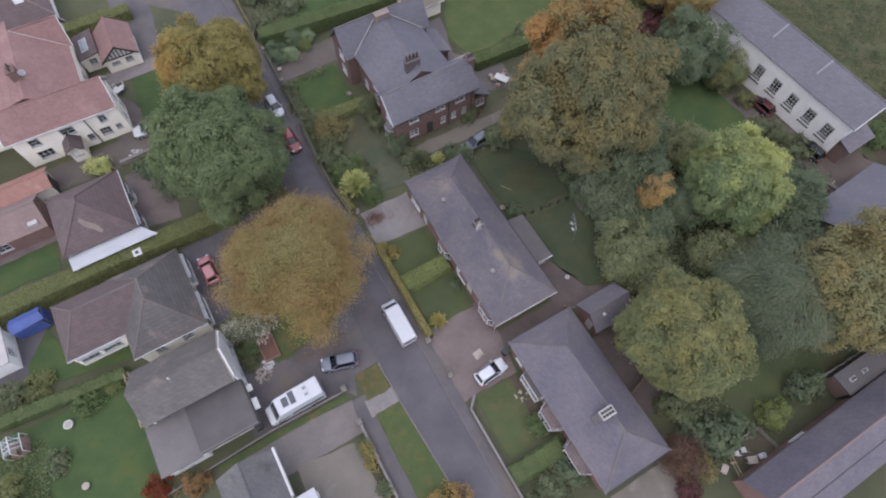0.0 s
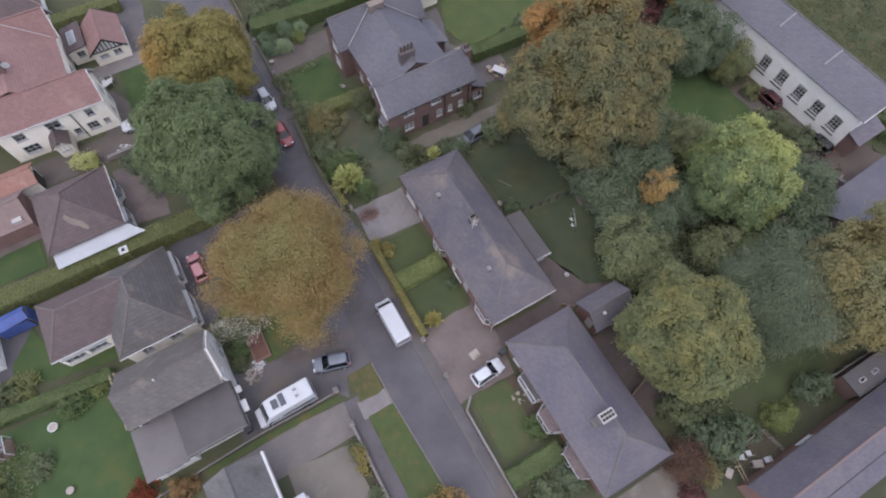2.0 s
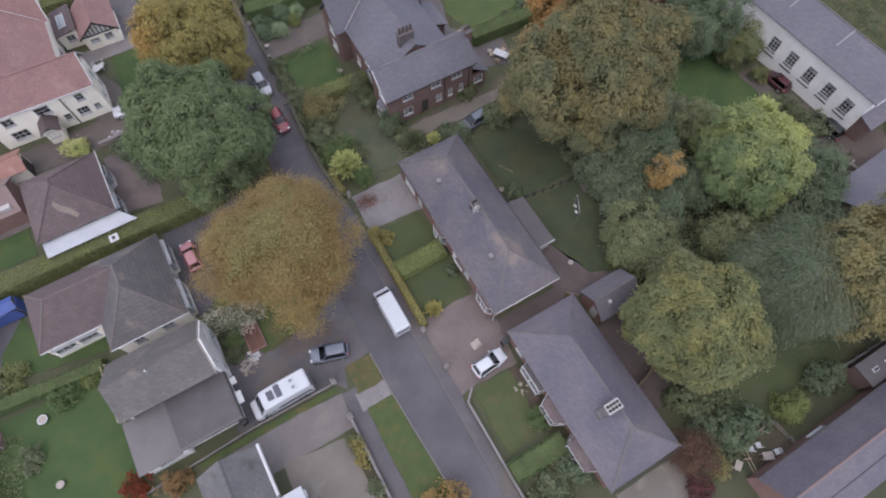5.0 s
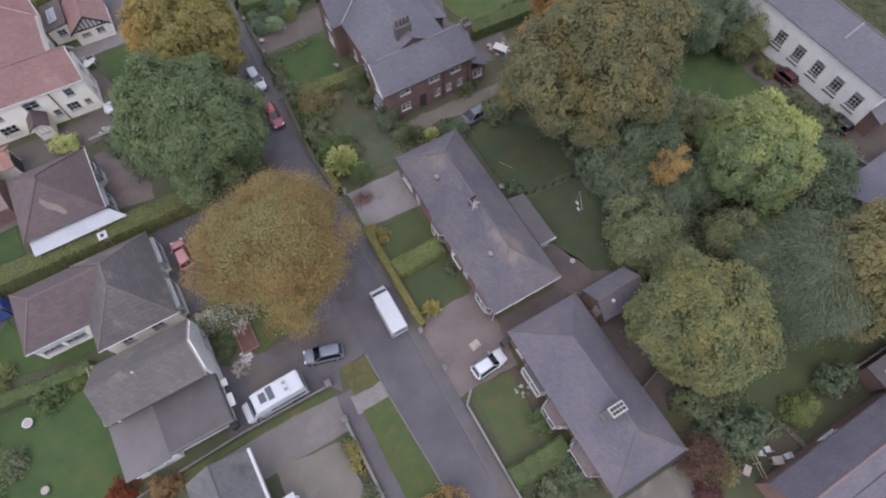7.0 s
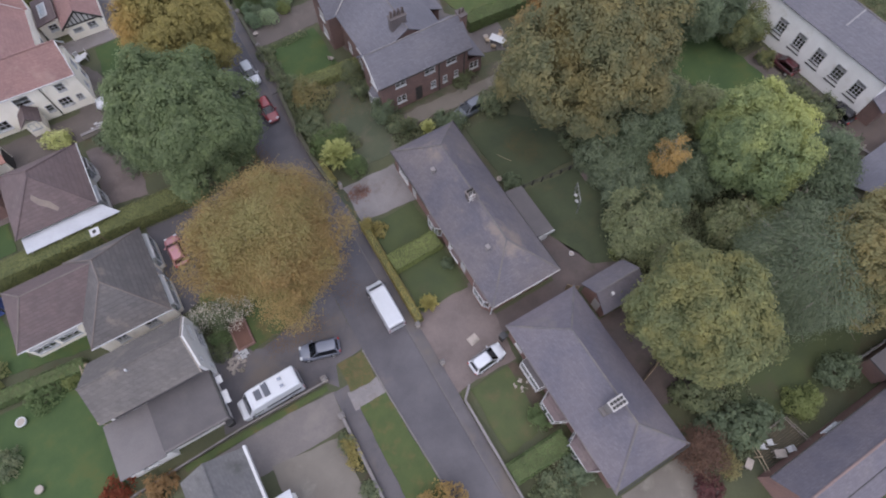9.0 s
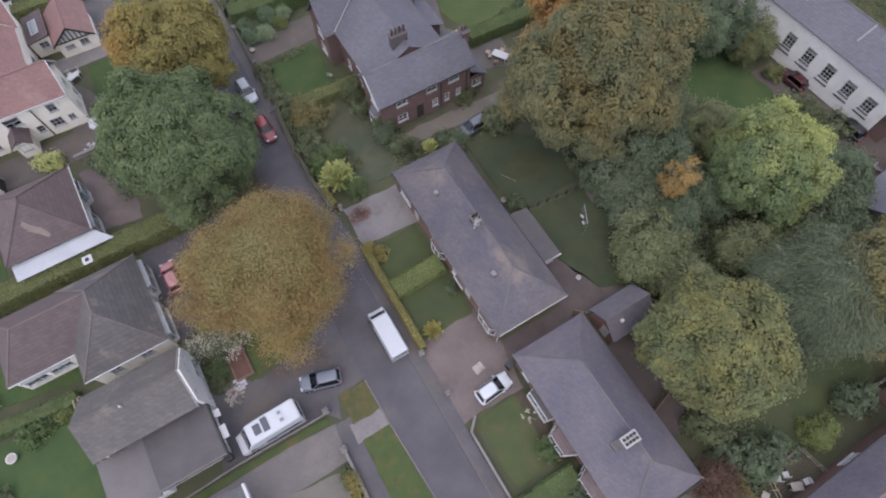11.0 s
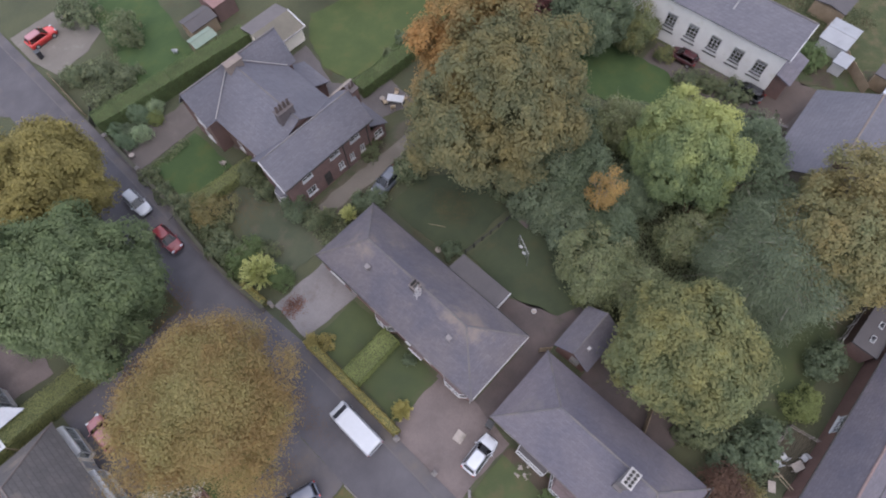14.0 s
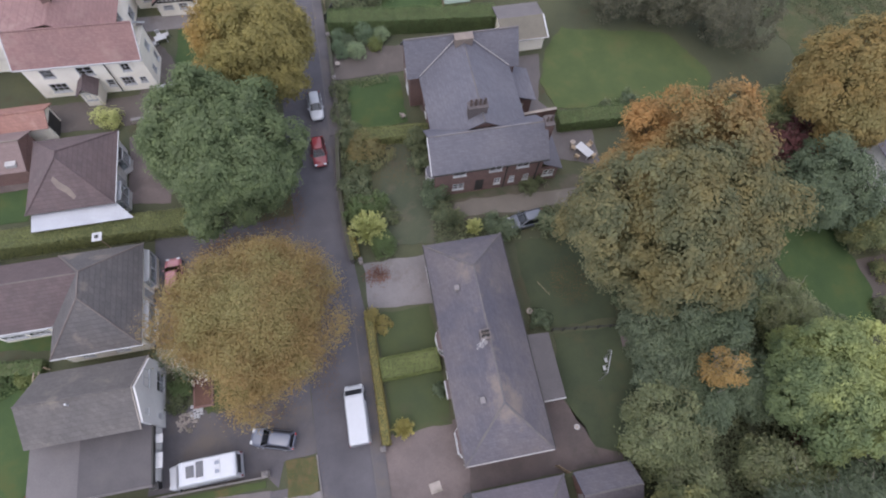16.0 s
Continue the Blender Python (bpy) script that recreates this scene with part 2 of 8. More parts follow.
BRIGHT_GRASS = surface("bright_mown_grass", (0.06, 0.082, 0.034), (0.076, 0.1, 0.04), 0.35, 18, 0.95, 0.6, 0.05, spec=0.15, dirt=(0.085, 0.094, 0.04), dirt_at=0.58)
# a darker, duller green than the mown grass, for the back lawns
DARK_GRASS = surface("dull_dark_grass", (0.042, 0.053, 0.032), (0.056, 0.067, 0.038), 0.3, 16, 0.95, 0.6, 0.05, spec=0.15, dirt=(0.063, 0.064, 0.036), dirt_at=0.6)
SIDE_GRASS = surface("worn_side_grass", (0.058, 0.069, 0.046), (0.075, 0.082, 0.054), 0.3, 16, 0.95, 0.6, 0.05, spec=0.15, dirt=(0.096, 0.09, 0.064), dirt_at=0.56, dirt_scale=0.5)
FRONT_GRASS = surface("yellowing_mown_grass", (0.056, 0.07, 0.033), (0.07, 0.084, 0.038), 0.4, 18, 0.95, 0.6, 0.05, spec=0.15, dirt=(0.086, 0.08, 0.042), dirt_at=0.56, dirt_scale=0.5)
LOWER_GRASS = surface("thin_green_grass", (0.05, 0.064, 0.033), (0.064, 0.078, 0.036), 0.3, 16, 0.95, 0.6, 0.05, spec=0.15, dirt=(0.07, 0.07, 0.042), dirt_at=0.6)
WORN_EARTH = surface("worn_earth", (0.08, 0.074, 0.056), (0.1, 0.09, 0.07), 0.4, 14, 0.95, 0.6, 0.04, spec=0.15, dirt=(0.066, 0.072, 0.045), dirt_at=0.52, dirt_scale=0.5)
BROWN_VERGE = surface("leafy_verge_grass", (0.068, 0.074, 0.034), (0.084, 0.084, 0.038), 0.6, 18, 0.95, 0.6, 0.05, spec=0.15, dirt=(0.11, 0.088, 0.045), dirt_at=0.54, dirt_scale=0.9)
VERGE = surface("verge_grass", (0.052, 0.071, 0.03), (0.068, 0.087, 0.034), 0.5, 18, 0.95, 0.6, 0.05, spec=0.15, dirt=(0.1, 0.085, 0.038), dirt_at=0.56, dirt_scale=0.6)
SOIL = surface("garden_soil", (0.05, 0.04, 0.03), (0.08, 0.06, 0.045), 0.4, 12, 0.95, 0.7, 0.06, dirt=(0.045, 0.06, 0.025), dirt_at=0.5)
GROUND = surface("rough_ground", (0.06, 0.066, 0.042), (0.082, 0.086, 0.05), 0.12, 6, 0.95, 0.8, 0.1, spec=0.15, dirt=(0.07, 0.055, 0.035), dirt_at=0.64, dirt_scale=0.25)
FIELD = surface("rough_grass", (0.052, 0.064, 0.032), (0.078, 0.082, 0.04), 0.25, 5, 0.95, 0.9, 0.15, spec=0.15, dirt=(0.1, 0.088, 0.052), dirt_at=0.55, dirt_scale=0.5)
SLATE = surface("blue_slate", (0.097, 0.091, 0.113), (0.136, 0.12, 0.134), 0.22, 7, 0.6, 0.25, 0.015, dirt=(0.155, 0.138, 0.135), dirt_at=0.62, dirt_scale=0.25, courses=(0.35, 0.18, (0.3, 0.3, 0.3)), dirt_high=(5.4, 0.06))
LICHEN_SLATE = surface("weathered_slate", (0.092, 0.087, 0.106), (0.13, 0.115, 0.122), 0.25, 6, 0.7, 0.3, 0.015, dirt=(0.19, 0.155, 0.135), dirt_at=0.6, dirt_scale=0.28, courses=(0.35, 0.18, (0.3, 0.3, 0.3)), dirt_high=(5.2, 0.06))
CHALET_TILE = surface("brown_grey_tile", (0.098, 0.09, 0.088), (0.118, 0.107, 0.102), 0.3, 6, 0.9, 0.35, 0.02, dirt=(0.2, 0.17, 0.145), dirt_at=0.63, courses=(0.4, 0.22, (0.25, 0.25, 0.25)))
BROWN_TILE = surface("brown_tile", (0.115, 0.085, 0.085), (0.095, 0.073, 0.075), 0.35, 7, 0.85, 0.35, 0.02, dirt=(0.15, 0.12, 0.11), dirt_at=0.64, courses=(0.5, 0.25, (0.26, 0.26, 0.26), 0.02))
GREY_TILE = surface("grey_tile", (0.092, 0.086, 0.087), (0.113, 0.103, 0.101), 0.3, 6, 0.9, 0.35, 0.02, dirt=(0.2, 0.165, 0.14), dirt_at=0.62, courses=(0.6, 0.3, (0.22, 0.22, 0.22), 0.026))
RED_TILE = surface("red_clay_tile", (0.215, 0.128, 0.12), (0.185, 0.112, 0.107), 0.3, 7, 0.85, 0.35, 0.02, dirt=(0.245, 0.165, 0.15), dirt_at=0.6, courses=(0.28, 0.18, (0.3, 0.3, 0.3)))
SALMON_TILE = surface("salmon_tile", (0.27, 0.145, 0.118), (0.235, 0.13, 0.108), 0.3, 7, 0.85, 0.35, 0.02, dirt=(0.34, 0.22, 0.19), dirt_at=0.6, courses=(0.28, 0.18, (0.3, 0.3, 0.3)))
FELT = surface("roofing_felt", (0.076, 0.07, 0.073), (0.092, 0.084, 0.086), 0.4, 10, 0.9, 0.2, 0.01, dirt=(0.1, 0.092, 0.09), dirt_at=0.62)
PALE_FELT = surface("pale_felt", (0.115, 0.105, 0.107), (0.135, 0.122, 0.122), 0.4, 10, 0.9, 0.2, 0.01, dirt=(0.14, 0.13, 0.13), dirt_at=0.6)
PALE_LEAD = surface("old_lead_strip", (0.19, 0.185, 0.195), (0.23, 0.22, 0.225), 1.0, 10, 0.7)
STAINED_SLATE = surface("stained_grey_slate", (0.1, 0.098, 0.102), (0.13, 0.125, 0.126), 0.35, 7, 0.8, 0.3, 0.015, dirt=(0.075, 0.074, 0.072), dirt_at=0.56, dirt_scale=0.4, courses=(0.35, 0.18, (0.3, 0.3, 0.3)))
PLAIN_SLATE = surface("plain_grey_slate", (0.1, 0.098, 0.117), (0.12, 0.115, 0.133), 0.22, 7, 0.7, 0.25, 0.015, dirt=(0.14, 0.132, 0.14), dirt_at=0.68, dirt_scale=0.25, courses=(0.35, 0.18, (0.3, 0.3, 0.3)))
LEAD = surface("lead_flashing", (0.3, 0.29, 0.29), (0.36, 0.34, 0.33), 1.0, 10, 0.7)
LICHEN = surface("mossy_ridge_tile", (0.16, 0.13, 0.12), (0.2, 0.165, 0.14), 0.8, 9, 0.9)
BRICK = surface("red_brick", (0.155, 0.1, 0.09), (0.125, 0.084, 0.078), 0.6, 8, 0.9, 0.4, 0.01, courses=(0.225, 0.075, (0.6, 0.58, 0.55)))
DULL_BRICK = surface("dull_brick", (0.2, 0.122, 0.108), (0.165, 0.102, 0.092), 0.6, 8, 0.9, 0.4, 0.01, courses=(0.225, 0.075, (0.6, 0.58, 0.55)))
RENDER_WHITE = surface("white_render", (0.62, 0.61, 0.605), (0.69, 0.68, 0.67), 0.5, 12, 0.85, 0.2, 0.01, dirt=(0.55, 0.52, 0.48), dirt_at=0.64, dirt_scale=0.6)
CREAM = surface("cream_render", (0.74, 0.69, 0.6), (0.82, 0.77, 0.68), 0.5, 12, 0.85, 0.2, 0.01, dirt=(0.55, 0.5, 0.43), dirt_at=0.66, dirt_scale=0.6)
UPVC = surface("white_plastic_trim", (0.45, 0.45, 0.46), (0.39, 0.39, 0.4), 0.8, 12, 0.5, 0.05, 0.005)
WHITE_SHEET = surface("white_sheet_roof", (0.38, 0.39, 0.42), (0.33, 0.34, 0.37), 0.5, 12, 0.5, 0.05, 0.005)
DULL_SHEET = surface("dull_white_sheet", (0.27, 0.275, 0.29), (0.23, 0.235, 0.25), 0.6, 12, 0.6, 0.05, 0.005, dirt=(0.17, 0.165, 0.16), dirt_at=0.6)
BLACK_TRIM = surface("black_trim", (0.03, 0.03, 0.03), (0.045, 0.042, 0.04), 0.8, 10, 0.6)
WOOD = surface("weathered_wood", (0.2, 0.15, 0.1), (0.26, 0.2, 0.14), 0.8, 14, 0.85)
PALE_WOOD = surface("pale_wood", (0.36, 0.29, 0.21), (0.3, 0.24, 0.17), 0.8, 14, 0.85)
STONE = surface("pale_stone", (0.32, 0.28, 0.25), (0.24, 0.21, 0.19), 0.9, 9, 0.9, 0.5, 0.03, dirt=(0.12, 0.11, 0.08), dirt_at=0.58)
POT = surface("clay_pot", (0.07, 0.055, 0.052), (0.1, 0.075, 0.068), 1.0, 9, 0.9)
DARK_STONE = surface("dark_stone", (0.09, 0.08, 0.075), (0.12, 0.105, 0.095), 0.9, 9, 0.9, 0.5, 0.03)
MOSSY_COPE = surface("mossy_coping", (0.075, 0.07, 0.055), (0.055, 0.058, 0.036), 0.9, 9, 0.9, 0.5, 0.03)
TARP = surface("blue_tarpaulin", (0.04, 0.065, 0.2), (0.055, 0.085, 0.26), 0.8, 8, 0.5, 0.3, 0.04)
PANE = glass("window_glass")
DARK_PANE = glass("tinted_glass", (0.1, 0.11, 0.12), 0.2)
BARK = surface("bark", (0.075, 0.06, 0.048), (0.1, 0.085, 0.07), 1.2, 8, 0.95, 0.8, 0.05)
RUBBER = surface("tyre_rubber", (0.02, 0.02, 0.02), (0.03, 0.03, 0.03), 1, 10, 0.85)
ALLOY = surface("alloy_rim", (0.4, 0.4, 0.41), (0.5, 0.5, 0.51), 1, 10, 0.35, 0.05, 0.005, metal=0.8)
LAMP_CLEAR = paint("headlight_lens", (0.42, 0.44, 0.46), 0.1)
LAMP_RED = paint("tail_light_lens", (0.35, 0.02, 0.02), 0.15)
PLASTIC_BLACK = paint("black_plastic", (0.025, 0.025, 0.028), 0.45, 0, 0.1)


# ---- ground ----
g = Geo().box(-600, 600, -600, 600, -0.5, 0.0)
structure("ground", g, GROUND, "rough grassy ground with soil between the gardens", "ground")


def sheet(name, pts, top, material, label, category, uneven=0.08, seed=1):
    return structure(name, Geo().prism(wander(pts, 0.8, uneven, seed) if uneven else pts, -0.1, top), material, label, category)


COURT = surface("brown_brick_paving", (0.098, 0.076, 0.066), (0.08, 0.063, 0.056), 0.5, 10, 0.9, 0.3, 0.01, dirt=(0.08, 0.065, 0.06), dirt_at=0.6)
sheet("road", rect(1.2, 5.9, -90, 150), 0.02, ASPHALT, "grey asphalt village road", "road", 0)
sheet("pavement_east_south", rect(5.9, 7.0, -60, 27.5), 0.09, OLD_ASPHALT, "worn asphalt pavement beside the road", "pavement", 0)
sheet("road_north_west", [(1.2, 100), (-6.0, 100), (-4.6, 79), (-0.6, 75.5), (1.2, 73)], 0.02, OLD_ASPHALT, "worn asphalt at the wide part of the road", "road", 0.05, 49)
sheet("road_margin", [(5.8, 27.5), (7.0, 27.5), (6.6, 32.5), (6.15, 36.5), (6.15, 41), (6.5, 45.5), (6.7, 48), (5.8, 48)], 0.025, OLD_ASPHALT, "worn asphalt margin of the road", "road", 0)
sheet("pavement_east_north", rect(6.02, 7.05, 48, 140), 0.09, OLD_ASPHALT, "worn asphalt pavement beside the road", "pavement", 0)
sheet("pavement_west", rect(-3.0, -1.45, -40, 13.2), 0.05, OLD_ASPHALT, "worn asphalt footpath behind the grass verge", "pavement", 0.03)
structure("kerb", Geo().prism([(1.12, 15.4), (1.24, 15.4), (1.36, 11), (1.87, 2), (2.3, -40), (2.18, -40), (1.75, 2), (1.24, 11)], -0.1, 0.11), KERB, "pale concrete kerb", "kerb")
for y0, y1, x in ((-60, 27.5, 5.78), (48, 140, 5.9)):
    structure("kerb", Geo().box(x, x + 0.12, y0, y1, -0.1, 0.11), DULL_KERB, "worn grey concrete kerb", "kerb")
sheet("verge_south", [(-1.45, -40), (2.17, -40), (1.73, 2), (1.22, 10.8), (-1.45, 10.8)], 0.10, VERGE, "grass verge with fallen leaves", "verge", 0.07, 2)
sheet("verge_north", rect(-1.5, 1.14, 12.4, 15.35), 0.10, BROWN_VERGE, "small square of brownish grass verge", "verge", 0.12, 3)
sheet("crossing", rect(-1.9, 1.18, 10.7, 12.5), 0.06, CONCRETE, "pale concrete crossing through the verge", "pavement", 0.04, 4)
sheet("drive_chalet", [(-13, 14.7), (-3.2, 14.5), (-2.2, 13.3), (-1.7, 15.3), (1.19, 15.5), (1.19, 24), (-1.5, 21.5), (-7, 20.4), (-11.3, 22.4)], 0.03, OLD_ASPHALT, "tarmac forecourt with patches", "drive", 0.06, 5)
sheet("drive_bungalow_west", [(-12.8, 27.5), (-6.3, 28.6), (-2, 33), (1.19, 32), (1.19, 39), (-6, 38.7), (-12.5, 38.9)], 0.03, ASPHALT, "dark tarmac drive to the bungalow", "drive", 0.08, 6)
sheet("drive_south", [(-15, 9.9), (-3.3, 9.9), (-2.9, 13.3), (-8, 13.6), (-15, 13.4)], 0.04, PALE_TARMAC, "pale worn tarmac drive beside a low wall", "drive", 0.05, 7)
sheet("gravel_south", [(-10.6, -14), (-4.4, -14), (-4.2, 9.4), (-10.4, 10.2)], 0.05, TAN_GRAVEL, "tan gravel parking yard", "drive", 0.06, 8)
sheet("drive_pale", [(7.4, 27.6), (13.6, 27.2), (13.7, 32.3), (7.5, 32.4)], 0.03, CONCRETE, "pale concrete driveway with fallen leaves", "drive", 0.1, 9)
sheet("drive_pink", [(6.9, 7.3), (8.2, 7.5), (13.3, 7.3), (14, 12.2), (13.6, 16.1), (7.9, 16.0), (7.0, 15.1)], 0.04, PINK_PAVE, "reddish paved driveway between the bungalows", "drive", 0.07, 10)
sheet("path_between", rect(13.5, 27.5, 10.0, 12.0), 0.03, DARK_PAVE, "paved passage between two bungalows", "path", 0.05, 11)
sheet("patio_rear", [(21, 11.9), (25.2, 11.3), (25.0, 13.2), (23.4, 16.4), (21, 16.5)], 0.05, DARK_PAVE, "brownish paved patio behind the bungalow", "patio", 0.08, 12)
sheet("yard_rear", [(21.3, -3), (28, -3.4), (27, 6.3), (21.5, 6.4)], 0.03, DARK_PAVE, "reddish yard behind the bungalow", "patio", 0.15, 13)
sheet("yard_south", rect(14.5, 22, -14, -7.2), 0.04, TAN_GRAVEL, "pale concrete yard", "patio", 0.05, 14)
sheet("lawn_front", rect(7.9, 13.2, 15.8, 27.0), 0.06, LOWER_GRASS, "front lawn inside a low hedge", "lawn", 0.1, 15)
sheet("lawn_garden", [(8.1, 7.0), (12.3, 7.2), (12.1, 2.0), (11.3, 0.6), (8.0, 0.4)], 0.06, FRONT_GRASS, "mown front lawn with yellowing patches", "lawn", 0.12, 16)
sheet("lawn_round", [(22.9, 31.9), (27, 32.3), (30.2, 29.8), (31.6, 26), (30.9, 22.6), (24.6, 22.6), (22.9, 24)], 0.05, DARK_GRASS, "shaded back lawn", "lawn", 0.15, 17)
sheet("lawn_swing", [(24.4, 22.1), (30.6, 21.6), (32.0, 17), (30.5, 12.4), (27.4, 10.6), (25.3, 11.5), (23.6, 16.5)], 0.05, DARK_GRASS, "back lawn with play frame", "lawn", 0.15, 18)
sheet("bare_patch", [(30.6, 19.7), (32.3, 19.6), (32.4, 20.9), (30.8, 21.1)], 0.06, PINK_PAVE, "patch of bare pinkish earth beside the lawn", "soil", 0.2, 47)
sheet("lawn_white_house", [(48.5, 26.5), (51.6, 30.5), (56.8, 29), (57.5, 20.5), (55.2, 16), (51, 18.3), (49.6, 23)], 0.05, GRASS, "long lawn among trees", "lawn", 0.25, 19)
sheet("lawn_lower", [(28.5, -4.5), (36, -3.6), (45, -6.6), (40, -9.6), (36.9, -9.2), (31.2, -9.3), (28.3, -8)], 0.05, LOWER_GRASS, "lawn below the big tree", "lawn", 0.25, 20)
sheet("lawn_brick_house", [(30.9, 51.4), (31.6, 47.7), (40, 46.4), (49.5, 45.8), (51.5, 49.6), (48.4, 56.3), (35.5, 59.2), (32.4, 55.7)], 0.05, BRIGHT_GRASS, "bright mown lawn behind the brick house", "lawn", 0.2, 21)
sheet("lawn_square", rect(8.5, 14.6, 48.3, 55), 0.06, GRASS, "square front lawn", "lawn", 0.15, 22)
sheet("lawn_shaded", [(10, 34), (15.2, 33.4), (15.6, 38.2), (15.4, 45.4), (11, 45.8), (10.4, 40)], 0.05, SIDE_GRASS, "shaded side lawn", "lawn", 0.2, 23)
sheet("forecourt_brick_house", [(7.2, 55.4), (15.4, 55.6), (16.5, 50), (17.5, 45), (19, 59.5), (7.5, 60)], 0.03, BROWN_GRAVEL, "brown gravel forecourt of the brick house", "drive", 0.15, 24)
sheet("earth_brick_house", [(15, 35.5), (33.5, 34.4), (34, 38.2), (29, 39.2), (16, 37.6)], 0.03, WORN_EARTH, "worn brown earth and thin grass before the brick house", "soil", 0.15, 25)
sheet("drive_brick_house", [(17.4, 36.0), (24, 35.5), (33.6, 34.9), (34, 36.8), (28, 37.3), (18, 37.7)], 0.05, TAN_GRAVEL, "pale gravel drive in front of the brick house", "drive", 0.16, 48)
sheet("patio_brick_house", [(26.5, 42), (34.5, 39.5), (35, 44.2), (31.4, 46.6), (30, 49), (31, 52.5), (31.8, 55.8), (26, 55)], 0.03, GRAVEL, "paved yard behind the brick house", "patio", 0.1, 26)
sheet("lawn_north", [(13.5, 66), (19.6, 64), (21.5, 64), (24.5, 80), (18, 86)], 0.05, GRASS, "lawn beyond the tall hedge", "lawn", 0.2, 27)
sheet("drive_north", [(7.4, 84.5), (13.5, 84.5), (16.2, 77), (13, 75.2), (8.4, 74.6), (7.3, 79)], 0.04, TAN_GRAVEL, "pale concrete parking bay", "drive", 0.08, 28)
sheet("lawn_chalet", [(-36, 27.3), (-22, 26.3), (-21.8, 13.4), (-24, 12), (-38, 16)], 0.05, GRASS, "mown back lawn", "lawn", 0.12, 29)
sheet("lawn_bungalow", [(-31.3, 30.6), (-20.5, 28.6), (-20.8, 30.6), (-26.4, 30.8), (-28, 36.4), (-30.6, 33.4)], 0.05, GRASS, "back lawn beside the bungalow", "lawn", 0.12, 30)
sheet("yard_tent", [(-36, 33), (-31.2, 31.4), (-28.2, 36.2), (-27, 38.4), (-36, 38.4)], 0.04, ASPHALT, "dark tarmac yard", "drive", 0.1, 31)
sheet("lawn_hip_house", [(-36, 43), (-24.8, 42.9), (-25, 46.6), (-36, 46.3)], 0.05, GRASS, "small lawn behind the hedge", "lawn", 0.1, 32)
sheet("yard_hip_house", [(-36, 46.5), (-24, 46.6), (-23.6, 52), (-36, 52)], 0.03, PINK_PAVE, "reddish paved yard", "patio", 0.1, 33)
sheet("yard_front_hip_house", [(-15, 43), (-11, 42.6), (-10, 51), (-15.4, 51.4)], 0.03, PINK_PAVE, "reddish gravel front yard", "drive", 0.15, 34)
sheet("drive_cream_house", [(-26, 53.2), (-9.5, 53), (-9, 56), (-10.8, 62), (-13.5, 66), (-14.3, 57), (-26, 57)], 0.03, BROWN_GRAVEL, "brown gravel drive beside the cream house", "drive", 0.12, 35)
sheet("lawn_cream_house", [(-10.6, 59), (-5, 58), (-4, 66), (-10, 66)], 0.05, GRASS, "small lawn beside the cream house", "lawn", 0.12, 36)
sheet("terrace_cream_house", rect(-16, -5.5, 66.2, 68.6), 0.06, CONCRETE, "pale paved terrace", "patio", 0.04, 37)
sheet("drive_annexe", [(-10, 68.6), (-5, 68.6), (-2, 90), (-8, 90)], 0.03, OLD_ASPHALT, "tarmac drive beside the annexe", "drive", 0.08, 38)
sheet("drive_white_house", [(57, 24), (60.8, 24), (62, 8), (66, 3.5), (62, 1.5), (57.5, 3), (57.2, 12)], 0.03, BROWN_GRAVEL, "brown gravel drive in front of the white house", "drive", 0.15, 39)
sheet("court_white_house", [(58.3, 10.6), (61.4, 10.6), (66.2, 9.2), (66.6, 5.8), (63.2, 6.4), (58.9, 6.8)], 0.05, COURT, "red brick paved court", "patio", 0.05, 40)
sheet("field", [(68, -10), (140, -10), (140, 110), (50, 110), (60, 62), (66, 40)], 0.03, FIELD, "rough grass field", "field", 0.3, 41)
sheet("track", [(66, 8.5), (70, 2.5), (76, -4), (78, -2), (71.5, 5), (68, 10)], 0.05, SOIL, "muddy track", "track", 0.25, 42)
sheet("bed_wall_side", rect(-4.3, -3.25, -20, 9.6), 0.10, SOIL, "planted soil strip behind the wall", "flower bed", 0.1, 43)
sheet("bed_bungalow", [(12.3, 7.2), (13.4, 7.2), (13.5, 0.2), (12.0, 0.4), (12.2, 2)], 0.08, SOIL, "soil bed with small plants under the windows", "flower bed", 0.08, 44)
sheet("grass_strip", rect(-17, -3.3, 13.55, 14.15), 0.06, VERGE, "rough grass strip along the low wall", "verge", 0.06, 45)
sheet("lawn_tree", [(-8, 20.6), (-1.6, 21.7), (1.1, 24.4), (1.1, 31.6), (-2.2, 32.6), (-6.4, 28.2), (-8.6, 26.2)], 0.05, VERGE, "leaf strewn grass below the brown tree", "lawn", 0.15, 46)


